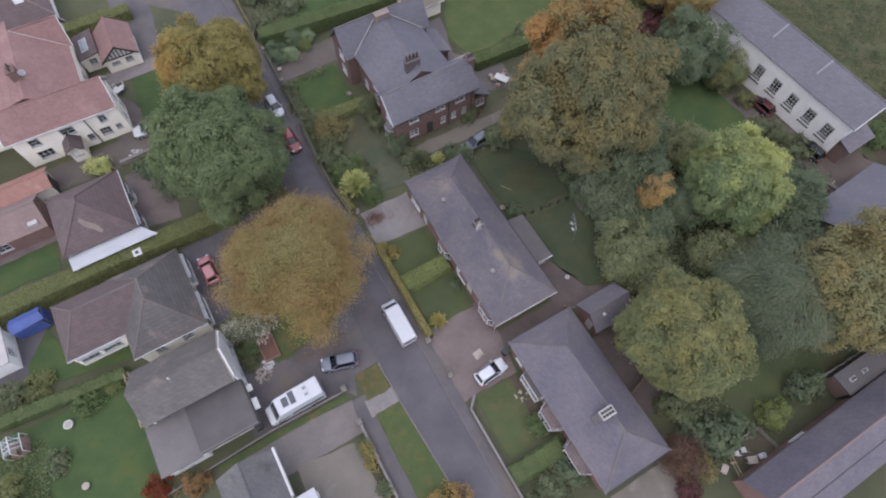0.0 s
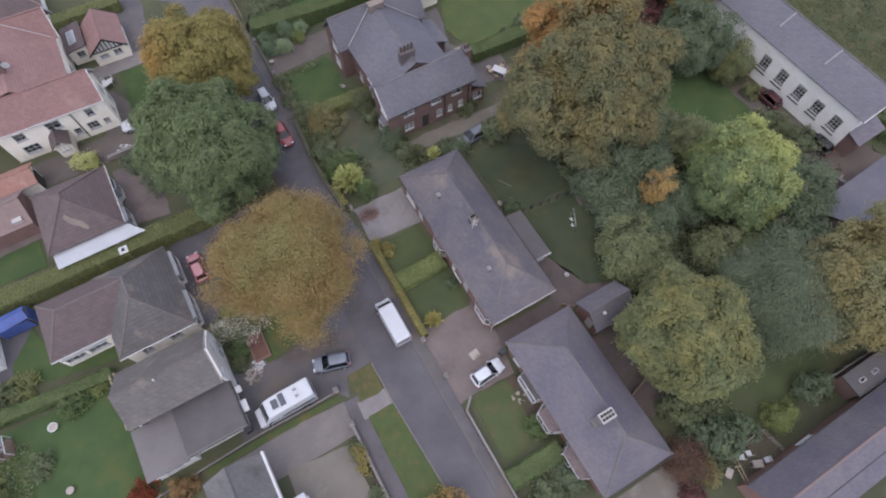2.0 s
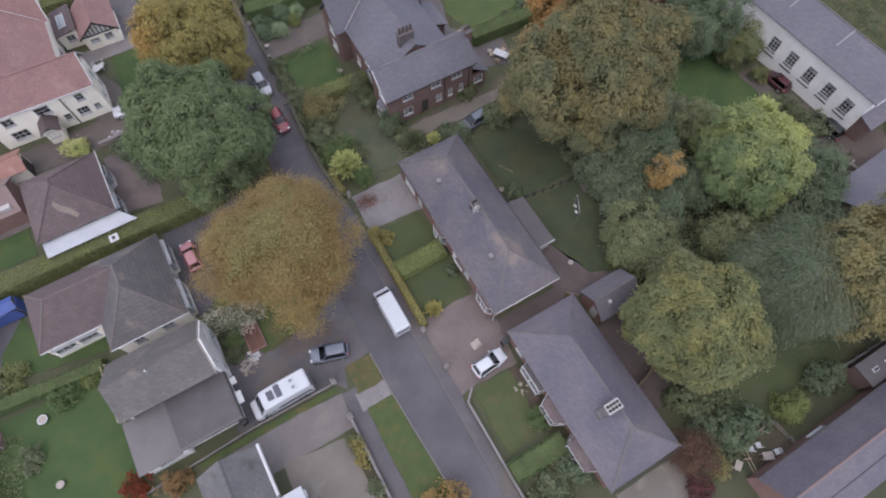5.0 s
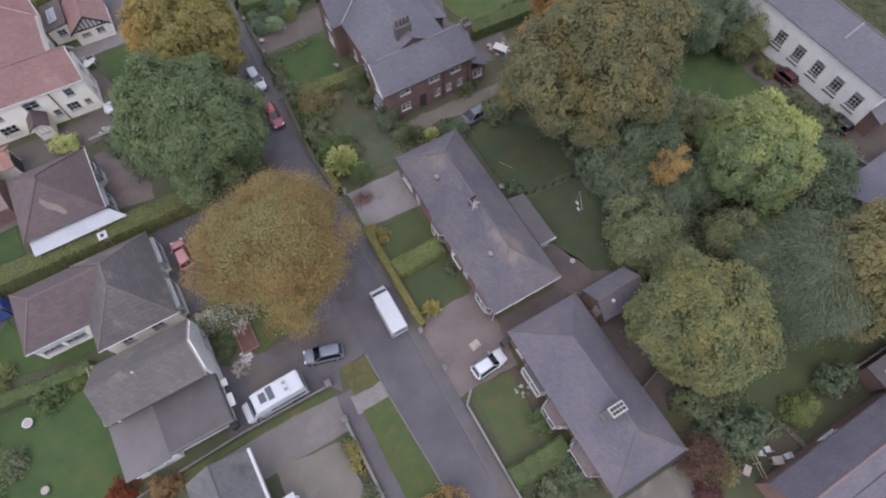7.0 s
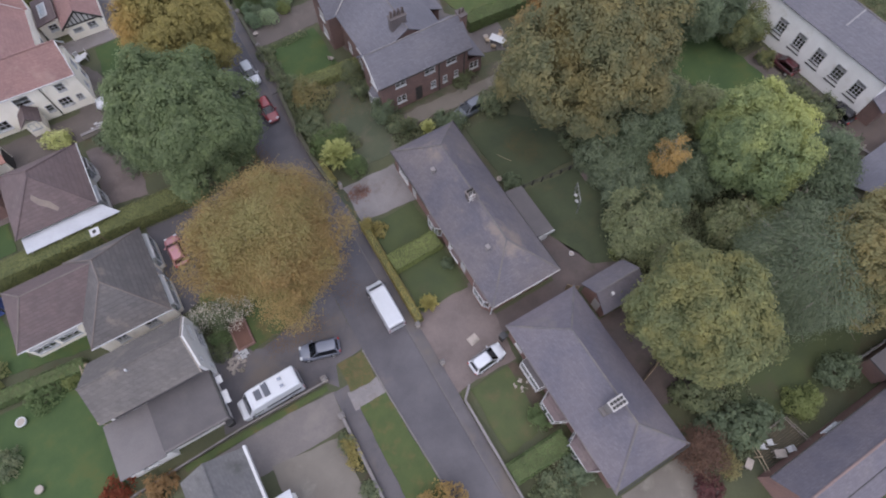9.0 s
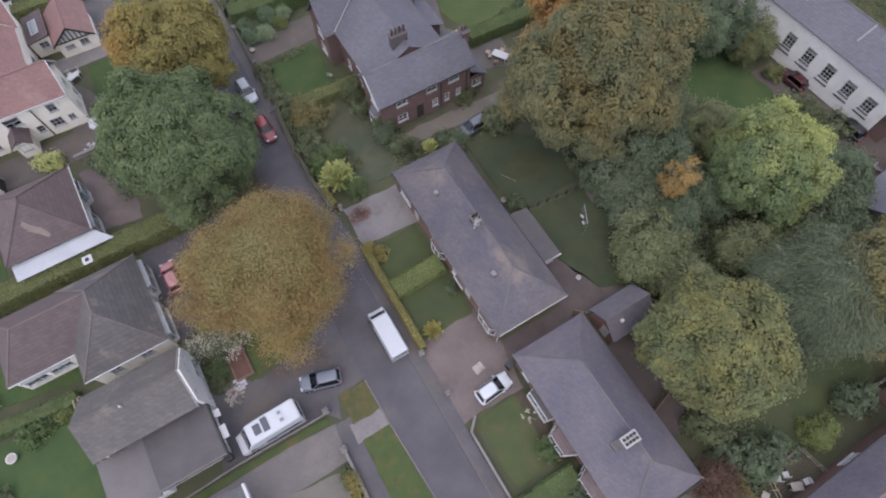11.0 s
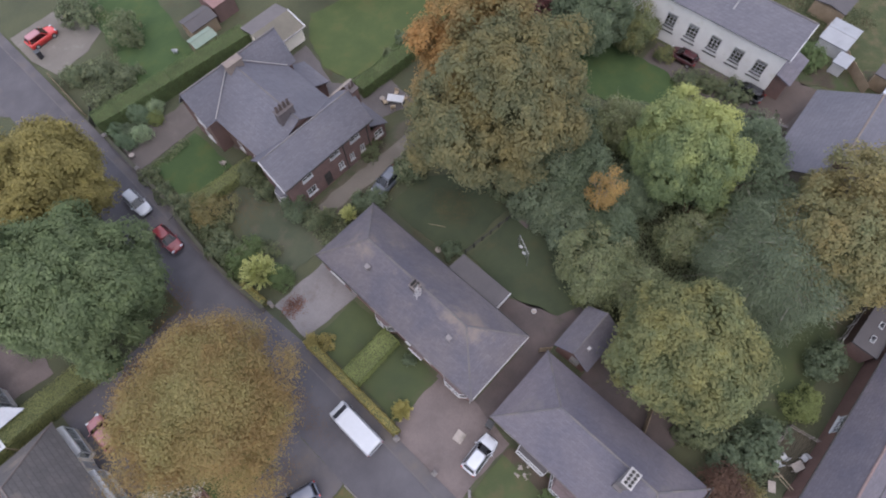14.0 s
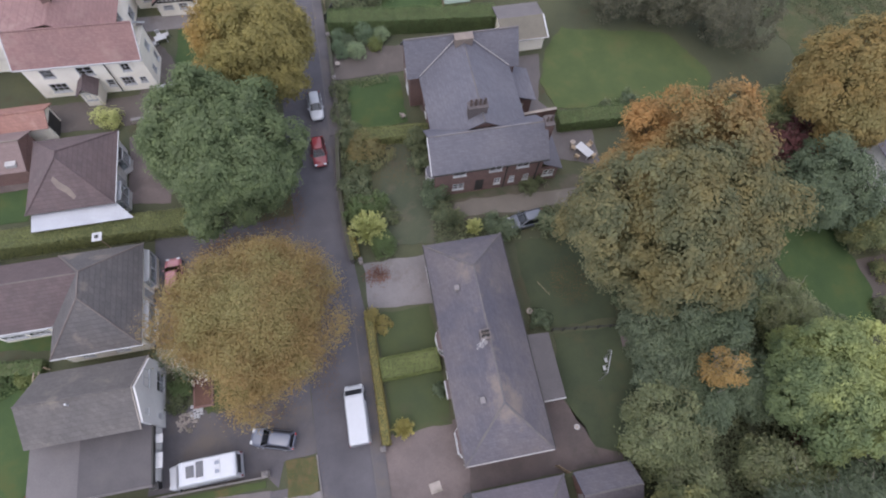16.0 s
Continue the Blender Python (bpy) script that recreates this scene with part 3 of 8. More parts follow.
# ---- builders for houses ----
def window_at(parent, side, fixed, u0, u1, z0, z1, bars=1, rows=1, frame_mat=None, depth=0.10, label="white framed window", sill_mat=None, blind=False):
    """A window set in an opening. side: w e s n, the way its wall faces; fixed: where the wall's outer face stands."""
    frame_mat = frame_mat or UPVC
    out = -1 if side in "ws" else 1
    a, b = sorted((fixed - out * depth, fixed + out * 0.03))

    def box(geo, p0, p1, q0, q1, d0=a, d1=b):
        return geo.box(d0, d1, p0, p1, q0, q1) if side in "we" else geo.box(p0, p1, d0, d1, q0, q1)

    w = 0.07
    # the outer frame is one ring; the bars across it are parts of their own
    rings = [[(u0 + e, z0 + e), (u1 - e, z0 + e), (u1 - e, z1 - e), (u0 + e, z1 - e)] for e in (0.0, w)]
    pts = [(d, u, z) if side in "we" else (u, d, z) for d in (a, b) for ring in rings for u, z in ring]
    faces = []
    for i in range(4):
        j = (i + 1) % 4
        faces += [(i, j, 4 + j, 4 + i), (8 + j, 8 + i, 12 + i, 12 + j), (j, i, 8 + i, 8 + j), (4 + i, 4 + j, 12 + j, 12 + i)]
    win = part("window", Geo().add(pts, faces), frame_mat, parent, label)
    inner = (a + 0.02, b - 0.02)
    for k in range(1, bars + 1):
        c = u0 + (u1 - u0) * k / (bars + 1)
        part("glazing_bar", box(Geo(), c - 0.03, c + 0.03, z0 + w, z1 - w, *inner), frame_mat, win)
    deep = (a + 0.024, b - 0.024)
    for k in range(1, rows + 1):
        c = z0 + (z1 - z0) * k / (rows + 1)
        part("glazing_bar", box(Geo(), u0 + w, u1 - w, c - 0.02, c + 0.02, *deep), frame_mat, win)
    mid = (a + b) / 2 - out * 0.01
    pane = part("pane", box(Geo(), u0 + w * 0.6, u1 - w * 0.6, z0 + w * 0.6, z1 - w * 0.6, mid - 0.008, mid + 0.008), PANE, win)
    pane.visible_shadow = False
    if blind:
        back = mid - out * 0.05
        part("blind", box(Geo(), u0 + w, u1 - w, z0 + (z1 - z0) * 0.25, z1 - w, back - 0.006, back + 0.006), RENDER_WHITE, win, "pale window blind")
    sill = sorted((fixed - out * 0.02, fixed + out * 0.12))
    part("sill", box(Geo(), u0 - 0.06, u1 + 0.06, z0 - 0.07, z0 - 0.003, *sill), sill_mat or frame_mat, win)
    return win


def wall_run(parent, side, fixed, u0, u1, z0, z1, material, openings=(), thick=0.28):
    """One wall, a single shell with real openings: (u0, u1, z0, z1) each."""
    out = -1 if side in "ws" else 1
    us = sorted({u0, u1, *[v for o in openings for v in o[:2]]})
    zs = sorted({z0, z1, *[v for o in openings for v in o[2:4]]})
    solid = {}
    for i in range(len(us) - 1):
        for k in range(len(zs) - 1):
            u, z = (us[i] + us[i + 1]) / 2, (zs[k] + zs[k + 1]) / 2
            solid[i, k] = not any(o[0] < u < o[1] and o[2] < z < o[3] for o in openings)
    index, pts, faces = {}, [], []

    def corner(i, k, back):
        if (i, k, back) not in index:
            index[i, k, back] = len(pts)
            d = fixed - out * thick * back
            pts.append((d, us[i], zs[k]) if side in "we" else (us[i], d, zs[k]))
        return index[i, k, back]

    for (i, k), full in solid.items():
        if not full:
            continue
        ring = [(i, k), (i + 1, k), (i + 1, k + 1), (i, k + 1)]
        faces.append(tuple(corner(*c, 0) for c in ring))
        faces.append(tuple(corner(*c, 1) for c in reversed(ring)))
        for (a, b), beside in zip(zip(ring, ring[1:] + ring[:1]), ((i, k - 1), (i + 1, k), (i, k + 1), (i - 1, k))):
            if not solid.get(beside, False):
                faces.append((corner(*b, 0), corner(*a, 0), corner(*a, 1), corner(*b, 1)))
    return part("wall", Geo().add(pts, faces), material, parent)


def door_at(parent, side, fixed, u0, u1, z1, material, label="panelled door"):
    out = -1 if side in "ws" else 1
    a, b = sorted((fixed - out * 0.12, fixed - out * 0.06))

    def box(p0, p1, q0, q1, d0, d1):
        return Geo().box(d0, d1, p0, p1, q0, q1) if side in "we" else Geo().box(p0, p1, d0, d1, q0, q1)

    d = part("door", box(u0, u1, 0.02, z1, a, b), material, parent, label)
    for k in range(2):
        z = 0.3 + k * 0.95
        e0, e1 = sorted((b if out > 0 else a, (b if out > 0 else a) + out * 0.02))
        part("door_panel", box(u0 + 0.14, u1 - 0.14, z, z + 0.75, e0, e1), material, d)
    return d


def body(parent, x0, x1, y0, y1, top, material, openings=None, rows=1, frame_mat=None, sill_mat=None, blind=False):
    """Four walls; openings by side: (u0, u1, z0, z1, bars). Openings from the floor take a door."""
    openings = openings or {}
    for side, fixed, u0, u1 in (("s", y0, x0, x1), ("n", y1, x0, x1), ("w", x0, y0 + 0.28, y1 - 0.28), ("e", x1, y0 + 0.28, y1 - 0.28)):
        wall_run(parent, side, fixed, u0, u1, -0.1, top, material, [o[:4] for o in openings.get(side, [])])
        for o in openings.get(side, []):
            if o[2] < 0.05:
                door_at(parent, side, fixed, o[0], o[1], o[3], UPVC if len(o) < 5 else BLACK_TRIM)
            else:
                window_at(parent, side, fixed, *o[:4], bars=o[4] if len(o) > 4 else 1, rows=rows, frame_mat=frame_mat, sill_mat=sill_mat, blind=blind)


def slope(parent, pts, material, thick=0.12, label=""):
    return part("roof_slope", Geo().slab(pts, thick), material, parent, label)


def caps(parent, lines, material, r=0.11, name="ridge_tiles", label=""):
    """Half-round tiles along ridges and hips, in short lengths."""
    geo = Geo()
    for a, b in lines:
        a, b = Vector(a), Vector(b)
        n = max(1, int((b - a).length / 0.45))
        for k in range(n):
            p, q = a.lerp(b, k / n), a.lerp(b, (k + 0.96) / n)
            geo.tube(p, q, r * 1.04, r * 0.96, 7)
    return part(name, geo, material, parent, label)


def gutter(parent, a, b, material=None, drop=0.08):
    a, b = Vector(a), Vector(b)
    geo = Geo()
    side = Vector((-(b - a).y, (b - a).x, 0)).normalized() * 0.045
    ring = lambda p: [p - side + Vector((0, 0, -drop)), p + side + Vector((0, 0, -drop)), p + side + Vector((0, 0, 0.03)), p - side + Vector((0, 0, 0.03))]  # noqa: E731
    geo.loft([ring(a), ring(b)])
    return part("gutter", geo, material or UPVC, parent)


def hip_roof(parent, x0, x1, y0, y1, eave, top, ra, rb, material, cap, cap_r=0.1, skip=()):
    """A hipped roof; ra, rb: the ridge's two ends (x, y)."""
    a, b = (*ra, top), (*rb, top)
    sw, se, ne, nw = (x0, y0, eave), (x1, y0, eave), (x1, y1, eave), (x0, y1, eave)
    if abs(ra[0] - rb[0]) < abs(ra[1] - rb[1]):  # the ridge runs north, a at its south end
        faces = {"s": [sw, se, a], "e": [se, ne, b, a], "n": [ne, nw, b], "w": [nw, sw, a, b]}
        hips = [(sw, a), (se, a), (ne, b), (nw, b), (a, b)]
    else:  # a at the west end
        faces = {"w": [nw, sw, a], "s": [sw, se, b, a], "e": [se, ne, b], "n": [ne, nw, a, b]}
        hips = [(sw, a), (nw, a), (se, b), (ne, b), (a, b)]
    for k, pts in faces.items():
        if k not in skip and (Vector(pts[0]) - Vector(pts[1])).length > 0.01:
            slope(parent, pts, material)
    caps(parent, [(p, q) for p, q in hips if (Vector(p) - Vector(q)).length > 0.3], cap, cap_r)


def gable_roof(parent, x0, x1, y0, y1, eave, top, along, material, cap, mid=None, wall=None, over=0.3, cap_r=0.1, barge=None, cap_name="ridge_tiles"):
    """A gabled roof over walls that stand over metres inside its edges. along: x or y, the way of its ridge."""
    if along == "y":
        m = (x0 + x1) / 2 if mid is None else mid
        slope(parent, [(x0, y0, eave), (m, y0, top), (m, y1, top), (x0, y1, eave)], material)
        slope(parent, [(x1, y0, eave), (m, y0, top), (m, y1, top), (x1, y1, eave)], material)
        ends = [(m, y0, top), (m, y1, top)]
        tri = lambda d: [(x0 + over, d, eave), (x1 - over, d, eave), (m, d, top - over * (top - eave) / (m - x0))]  # noqa: E731
        gables = [(tri(y0 + over), Vector((0, 0.28, 0)), [(x0, y0, eave), (m, y0, top), (x1, y0, eave)]), (tri(y1 - over), Vector((0, -0.28, 0)), [(x0, y1, eave), (m, y1, top), (x1, y1, eave)])]
    else:
        m = (y0 + y1) / 2 if mid is None else mid
        slope(parent, [(x0, y0, eave), (x1, y0, eave), (x1, m, top), (x0, m, top)], material)
        slope(parent, [(x0, y1, eave), (x1, y1, eave), (x1, m, top), (x0, m, top)], material)
        ends = [(x0, m, top), (x1, m, top)]
        tri = lambda d: [(d, y0 + over, eave), (d, y1 - over, eave), (d, m, top - over * (top - eave) / (m - y0))]  # noqa: E731
        gables = [(tri(x0 + over), Vector((0.28, 0, 0)), [(x0, y0, eave), (x0, m, top), (x0, y1, eave)]), (tri(x1 - over), Vector((-0.28, 0, 0)), [(x1, y0, eave), (x1, m, top), (x1, y1, eave)])]
    caps(parent, [tuple(ends)], cap, cap_r, cap_name)
    for pts, inward, edge in gables:
        if wall:
            low = [Vector((p[0], p[1], p[2] - 0.12)) for p in pts]
            part("gable", Geo().add(low + [p + inward for p in low], [(0, 1, 2), (5, 4, 3), (0, 3, 4, 1), (1, 4, 5, 2), (2, 5, 3, 0)]), wall, parent)
        if barge:
            geo = Geo()
            for p, q in zip(edge, edge[1:]):
                p, q = Vector(p) - inward * 0.2, Vector(q) - inward * 0.2
                geo.loft([[p + Vector((0, 0, 0.05)), p + Vector((0, 0, -0.2)), p + inward * 0.35 + Vector((0, 0, -0.2)), p + inward * 0.35 + Vector((0, 0, 0.05))], [q + Vector((0, 0, 0.05)), q + Vector((0, 0, -0.2)), q + inward * 0.35 + Vector((0, 0, -0.2)), q + inward * 0.35 + Vector((0, 0, 0.05))]])
            part("bargeboard", geo, barge, parent)


def chimney(parent, x0, x1, y0, y1, z0, z1, material, pots, cap=None, pot_r=0.13, pot_mat=None, pot_h=0.45):
    c = part("chimney", Geo().box(x0, x1, y0, y1, z0, z1), material, parent)
    part("chimney_cap", Geo().box(x0 - 0.07, x1 + 0.07, y0 - 0.07, y1 + 0.07, z1, z1 + 0.12), cap or CONCRETE, c)
    for px, py in pots:
        geo = Geo()
        n = 10
        rings = []
        for r, z in ((pot_r * 1.1, 0), (pot_r * 0.9, pot_h * 0.8), (pot_r * 1.1, pot_h), (pot_r * 0.75, pot_h), (pot_r * 0.7, 0.05)):
            rings.append([(px + r * math.cos(2 * math.pi * i / n), py + r * math.sin(2 * math.pi * i / n), z1 + 0.12 + z) for i in range(n)])
        geo.loft(rings)
        part("chimney_pot", geo, pot_mat or POT, c)
    return c


def bay(parent, side, fixed, u0, u1, out_by, top, wall_mat, roof_mat, splay=0.5, roof_z=None, trim=None):
    """A bay window with splayed sides, a sill wall, a band of glass and a low roof."""
    s = -1 if side in "ws" else 1
    f = fixed + s * out_by

    def outline(grow=0.0):
        pts = [(fixed - s * 0.02, u0 - grow), (f + s * grow, u0 + splay - grow * 0.3), (f + s * grow, u1 - splay + grow * 0.3), (fixed - s * 0.02, u1 + grow)]
        return pts if side in "we" else [(q, p) for p, q in pts]

    b = part("bay_window", Geo().prism(outline(), -0.1, 0.75), wall_mat, parent)
    part("bay_head", Geo().prism(outline(0.05), top - 0.16, top), UPVC, b)
    part("bay_sill", Geo().prism(outline(0.06), 0.75, 0.82), UPVC, b)
    pts = outline(-0.02)
    geo = Geo()
    for p, q in zip(pts, pts[1:]):
        p, q = Vector((*p, 0)), Vector((*q, 0))
        n = 2 if (q - p).length > 1.2 else 1
        inward = Vector((-(q - p).y, (q - p).x, 0)).normalized() * 0.02
        z0, z1 = Vector((0, 0, 0.82)), Vector((0, 0, top - 0.16))
        geo.loft([[p + z0 - inward, p + z0 + inward, p + z1 + inward, p + z1 - inward], [q + z0 - inward, q + z0 + inward, q + z1 + inward, q + z1 - inward]])
        for k in range(n + 1):
            c = p.lerp(q, k / n)
            if k < n or q == Vector((*pts[-1], 0)):
                part("mullion", Geo().box(c.x - 0.05, c.x + 0.05, c.y - 0.05, c.y + 0.05, 0.82, top - 0.16), UPVC, b)
    part("bay_glass", geo, PANE, b).visible_shadow = False
    if roof_z:
        low = [(*p, top + 0.004) for p in outline(0.02)]
        hi = [(fixed - s * 0.02, u0 + splay * 0.6), (fixed - s * 0.02, u1 - splay * 0.6)]
        hi = [(*(p if side in "we" else p[::-1]), roof_z) for p in hi]
        part("bay_roof", Geo().add(low + hi, [(0, 1, 4), (1, 2, 5, 4), (2, 3, 5), (3, 0, 4, 5), (3, 2, 1, 0)]), roof_mat, b)
    else:
        part("bay_roof", Geo().prism(outline(-0.02), top, top + 0.05), roof_mat, b)
    return b


# ---- builders for plants ----
def leaf_cards(rng, points, normals, size, spread=0.35, long=0.55, wide=0.38, outward=0.0):
    """One small bent leaf spray at each point, facing roughly along its normal; outward: how much the sprays point away from the trunk."""
    n = len(points)
    nor = normals + rng.normal(0, spread, (n, 3))
    nor /= np.linalg.norm(nor, axis=1, keepdims=True) + 1e-9
    ref = rng.normal(0, 1, (n, 3))
    u = np.cross(nor, ref)
    u /= np.linalg.norm(u, axis=1, keepdims=True) + 1e-9
    if outward:
        away = points * np.array([1, 1, 0])
        r = np.linalg.norm(away, axis=1, keepdims=True) + 1e-6
        w = np.cross(nor, (away / r + np.array([0, 0, -0.5])) * outward + ref * 0.6)
        w /= np.linalg.norm(w, axis=1, keepdims=True) + 1e-9
        u = np.cross(w, nor)
    else:
        w = np.cross(nor, u)
    s = (size * rng.uniform(0.6, 1.35, n))[:, None]
    bend = nor * s * 0.16
    quads = np.stack([points - u * s * long - bend, points - w * s * wide, points + u * s * long - bend, points + w * s * wide], axis=1)
    return quads.reshape(-1, 3)


def cards_mesh(name, verts, material):
    mesh = bpy.data.meshes.new(name)
    n = len(verts) // 4
    mesh.vertices.add(len(verts))
    mesh.vertices.foreach_set("co", np.ascontiguousarray(verts, dtype=np.float32).ravel())
    mesh.loops.add(4 * n)
    mesh.loops.foreach_set("vertex_index", np.arange(4 * n, dtype=np.int32))
    mesh.polygons.add(n)
    mesh.polygons.foreach_set("loop_start", np.arange(0, 4 * n, 4, dtype=np.int32))
    mesh.update(calc_edges=True)
    mesh.materials.append(material)
    return mesh


def crown_points(rng, rx, ry, rz, lobes, lobe_size, leaves, low=-0.55, inner=0.25, fuzz=0.1, tuft=0.5, per=26, notch=()):
    """Leaf places on tufts that cover a heap of lobes, an uneven crown round the origin. tuft: a tuft's radius; per: leaves in one."""
    k = np.arange(lobes) + 0.5
    zz = 1 - (1 - low) * k / lobes
    th = np.pi * (1 + 5 ** 0.5) * k + rng.uniform(-0.5, 0.5, lobes)
    rr = np.sqrt(np.maximum(0, 1 - zz ** 2))
    dirs = np.stack([rr * np.cos(th), rr * np.sin(th), zz], axis=1)
    a = rng.uniform(0, 2 * np.pi, 4)
    uneven = 1 + 0.06 * np.sin(2 * th + a[0]) + 0.06 * np.sin(3 * th + a[1]) + 0.05 * np.sin(5 * th + a[2]) + 0.04 * np.sin(8 * th + a[3])
    size = np.array([rx, ry, rz])
    for bearing, depth in notch:
        off = (th - math.radians(bearing) + np.pi) % (2 * np.pi) - np.pi
        uneven -= depth * np.exp(-(off / 0.38) ** 2)
    centres = dirs * (rng.uniform(0.62, 1.0, lobes) * uneven)[:, None] * size
    radius = lobe_size * rng.uniform(0.5, 1.4, lobes)
    # tufts over the outer side of each lobe
    tufts = max(6, int(leaves * (1 - inner) / per))
    pick = rng.choice(lobes, tufts, p=radius ** 2 / np.sum(radius ** 2))
    d = rng.normal(0, 1, (tufts, 3))
    d /= np.linalg.norm(d, axis=1, keepdims=True)
    flip = np.sum(d * dirs[pick], axis=1) < -0.2
    d[flip] = -d[flip]
    spots = centres[pick] + d * (radius[pick] * rng.uniform(0.8, 1.12, tufts))[:, None]
    face = d + 0.5 * dirs[pick] + np.array([0, 0, 0.6])
    face /= np.linalg.norm(face, axis=1, keepdims=True)
    reach = tuft * rng.uniform(0.55, 1.45, tufts)
    # leaves round each tuft, spread wide and little in depth
    n = int(tufts * per)
    which = rng.integers(0, tufts, n)
    v = rng.normal(0, 0.5, (n, 3))
    v -= 0.45 * face[which] * np.sum(v * face[which], axis=1, keepdims=True)
    p = spots[which] + v * reach[which][:, None] + rng.normal(0, fuzz * 0.35, (n, 3))
    nor = face[which] + 0.55 * v + np.array([0, 0, 0.35])
    # the inside, closed by leaves that hang deeper
    m = leaves - n
    if m > 0:
        q = rng.normal(0, 1, (m, 3))
        q /= np.linalg.norm(q, axis=1, keepdims=True)
        q[:, 2] = np.where(q[:, 2] < low, -q[:, 2], q[:, 2])
        for bearing, depth in notch:
            off = (np.arctan2(q[:, 1], q[:, 0]) - math.radians(bearing) + np.pi) % (2 * np.pi) - np.pi
            q *= (1 - depth * np.exp(-(off / 0.38) ** 2))[:, None]
        p = np.concatenate([p, q * rng.uniform(0.45, 0.86, (m, 1)) * size])
        nor = np.concatenate([nor, q + np.array([0, 0, 1.0])])
    return p, nor, centres


def limbs(geo, rng, base, fork, tips, r):
    geo.tube(base, fork, r, r * 0.72, 9)
    flare = Vector(base) + Vector((0, 0, 0.5))
    geo.tube(base, flare, r * 1.35, r * 0.95, 9)
    for tip in tips:
        mid = Vector(fork).lerp(Vector(tip), 0.5) + Vector((rng.uniform(-0.5, 0.5), rng.uniform(-0.5, 0.5), rng.uniform(0, 0.6)))
        geo.tube(fork, mid, r * 0.42, r * 0.25, 6)
        geo.tube(mid, tip, r * 0.25, r * 0.06, 6)
        for _ in range(2):
            end = Vector(tip) + Vector((rng.uniform(-1, 1), rng.uniform(-1, 1), rng.uniform(-0.3, 0.9)))
            geo.tube(mid, end, r * 0.12, r * 0.03, 5)


def tree(name, label, x, y, rx, ry, rz, zc, material, seed, leaves=9000, size=0.42, lobes=60, lobe_size=None, low=-0.6, trunk=0.35, inner=0.25, spread=0.28, category="tree", group="", fuzz=0.14, tuft=0.5, bare=0.97, bark=None, twigs=0, leaf=(0.62, 0.34, 0.45), notch=()):
    """A tree with a lobed crown. bare: how far its limbs reach, past 1 where twigs show above the leaves. leaf: a spray's length, width and outward lean. notch: (direction, depth) of each bay in the crown."""
    ob = thing(name, label, category, x, y, group=group)
    rng = np.random.default_rng(seed)
    p, nor, centres = crown_points(rng, rx, ry, rz, lobes, lobe_size or 0.26 * (rx + ry + rz) / 3, leaves, low, inner, fuzz, tuft, notch=notch)
    p[:, 2] += zc
    keep = p[:, 2] > 0.15
    mesh = cards_mesh("crown", leaf_cards(rng, p[keep], nor[keep], size, spread, *leaf), material)
    linked("crown", mesh, ob)
    geo = Geo()
    tips = [tuple(Vector(c) * bare + Vector((x, y, zc))) for c in centres[:: max(1, lobes // 22)]]
    limbs(geo, rng, (x, y, -0.2), (x + rng.uniform(-0.3, 0.3), y + rng.uniform(-0.3, 0.3), max(1.0, zc - rz * 0.55)), [t for t in tips if t[2] > 0.5], trunk)
    part("trunk", geo, bark or BARK, ob)
    if twigs:
        geo = Geo()
        for k in rng.choice(len(p), twigs):
            a = Vector(p[k]) + Vector((x, y, 0))
            away = Vector((p[k][0], p[k][1], 0)).normalized() + Vector((rng.uniform(-0.7, 0.7), rng.uniform(-0.7, 0.7), rng.uniform(0.0, 0.5)))
            geo.tube(a - away * 0.5, a + away * rng.uniform(0.3, 0.9), 0.028, 0.01, 4)
        tagged(part("twig_spray", geo, PALE_BARK, ob, "bare pale twigs"), kind="stuff")
    return ob


def shrub(label, x, y, rx, ry, h, material, seed, leaves=None, size=0.2, lobes=14, name="shrub", category="shrub", group="", inner=0.2, fuzz=0.3):
    ob = thing(name, label, category, x, y, group=group)
    rng = np.random.default_rng(seed + 7000)
    leaves = leaves or int(330 * (rx * ry + (rx + ry) * h * 0.5) * (0.2 / size) ** 2) + 150
    p, nor, centres = crown_points(rng, rx, ry, h * 0.55, lobes, 0.42 * (rx + ry) / 2, leaves, -0.7, inner, fuzz, min(0.36, 0.26 * (rx + ry) / 2), 12)
    p[:, 2] += h * 0.5
    keep = p[:, 2] > 0.04
    linked("foliage", cards_mesh("foliage", leaf_cards(rng, p[keep], nor[keep], size, 0.42, 0.7, 0.3), material), ob)
    geo = Geo()
    for c in centres[:: max(1, lobes // 5)]:
        geo.tube((x, y, -0.05), (x + c[0], y + c[1], max(0.2, h * 0.5 + c[2] * 0.8)), 0.05, 0.015, 5)
    part("stem", geo, BARK, ob)
    return ob


def flowering_shrub(label, x, y, rx, ry, h, seed, flowers=700):
    """A leafy shrub with pale flower heads standing over its leaves."""
    ob = shrub(label, x, y, rx, ry, h, SHRUB_GREEN, seed, size=0.16)
    rng = np.random.default_rng(seed + 90)
    p, nor, _ = crown_points(rng, rx * 1.04, ry * 1.04, h * 0.6, 16, 0.42 * (rx + ry) / 2, flowers, -0.4, 0.0, 0.6, 0.16, 5)
    p[:, 2] += h * 0.5
    keep = p[:, 2] > 0.1
    linked("blossom", cards_mesh("blossom", leaf_cards(rng, p[keep], nor[keep], 0.085, 0.3, 0.5, 0.45), PALEBUSH), ob)
    return ob


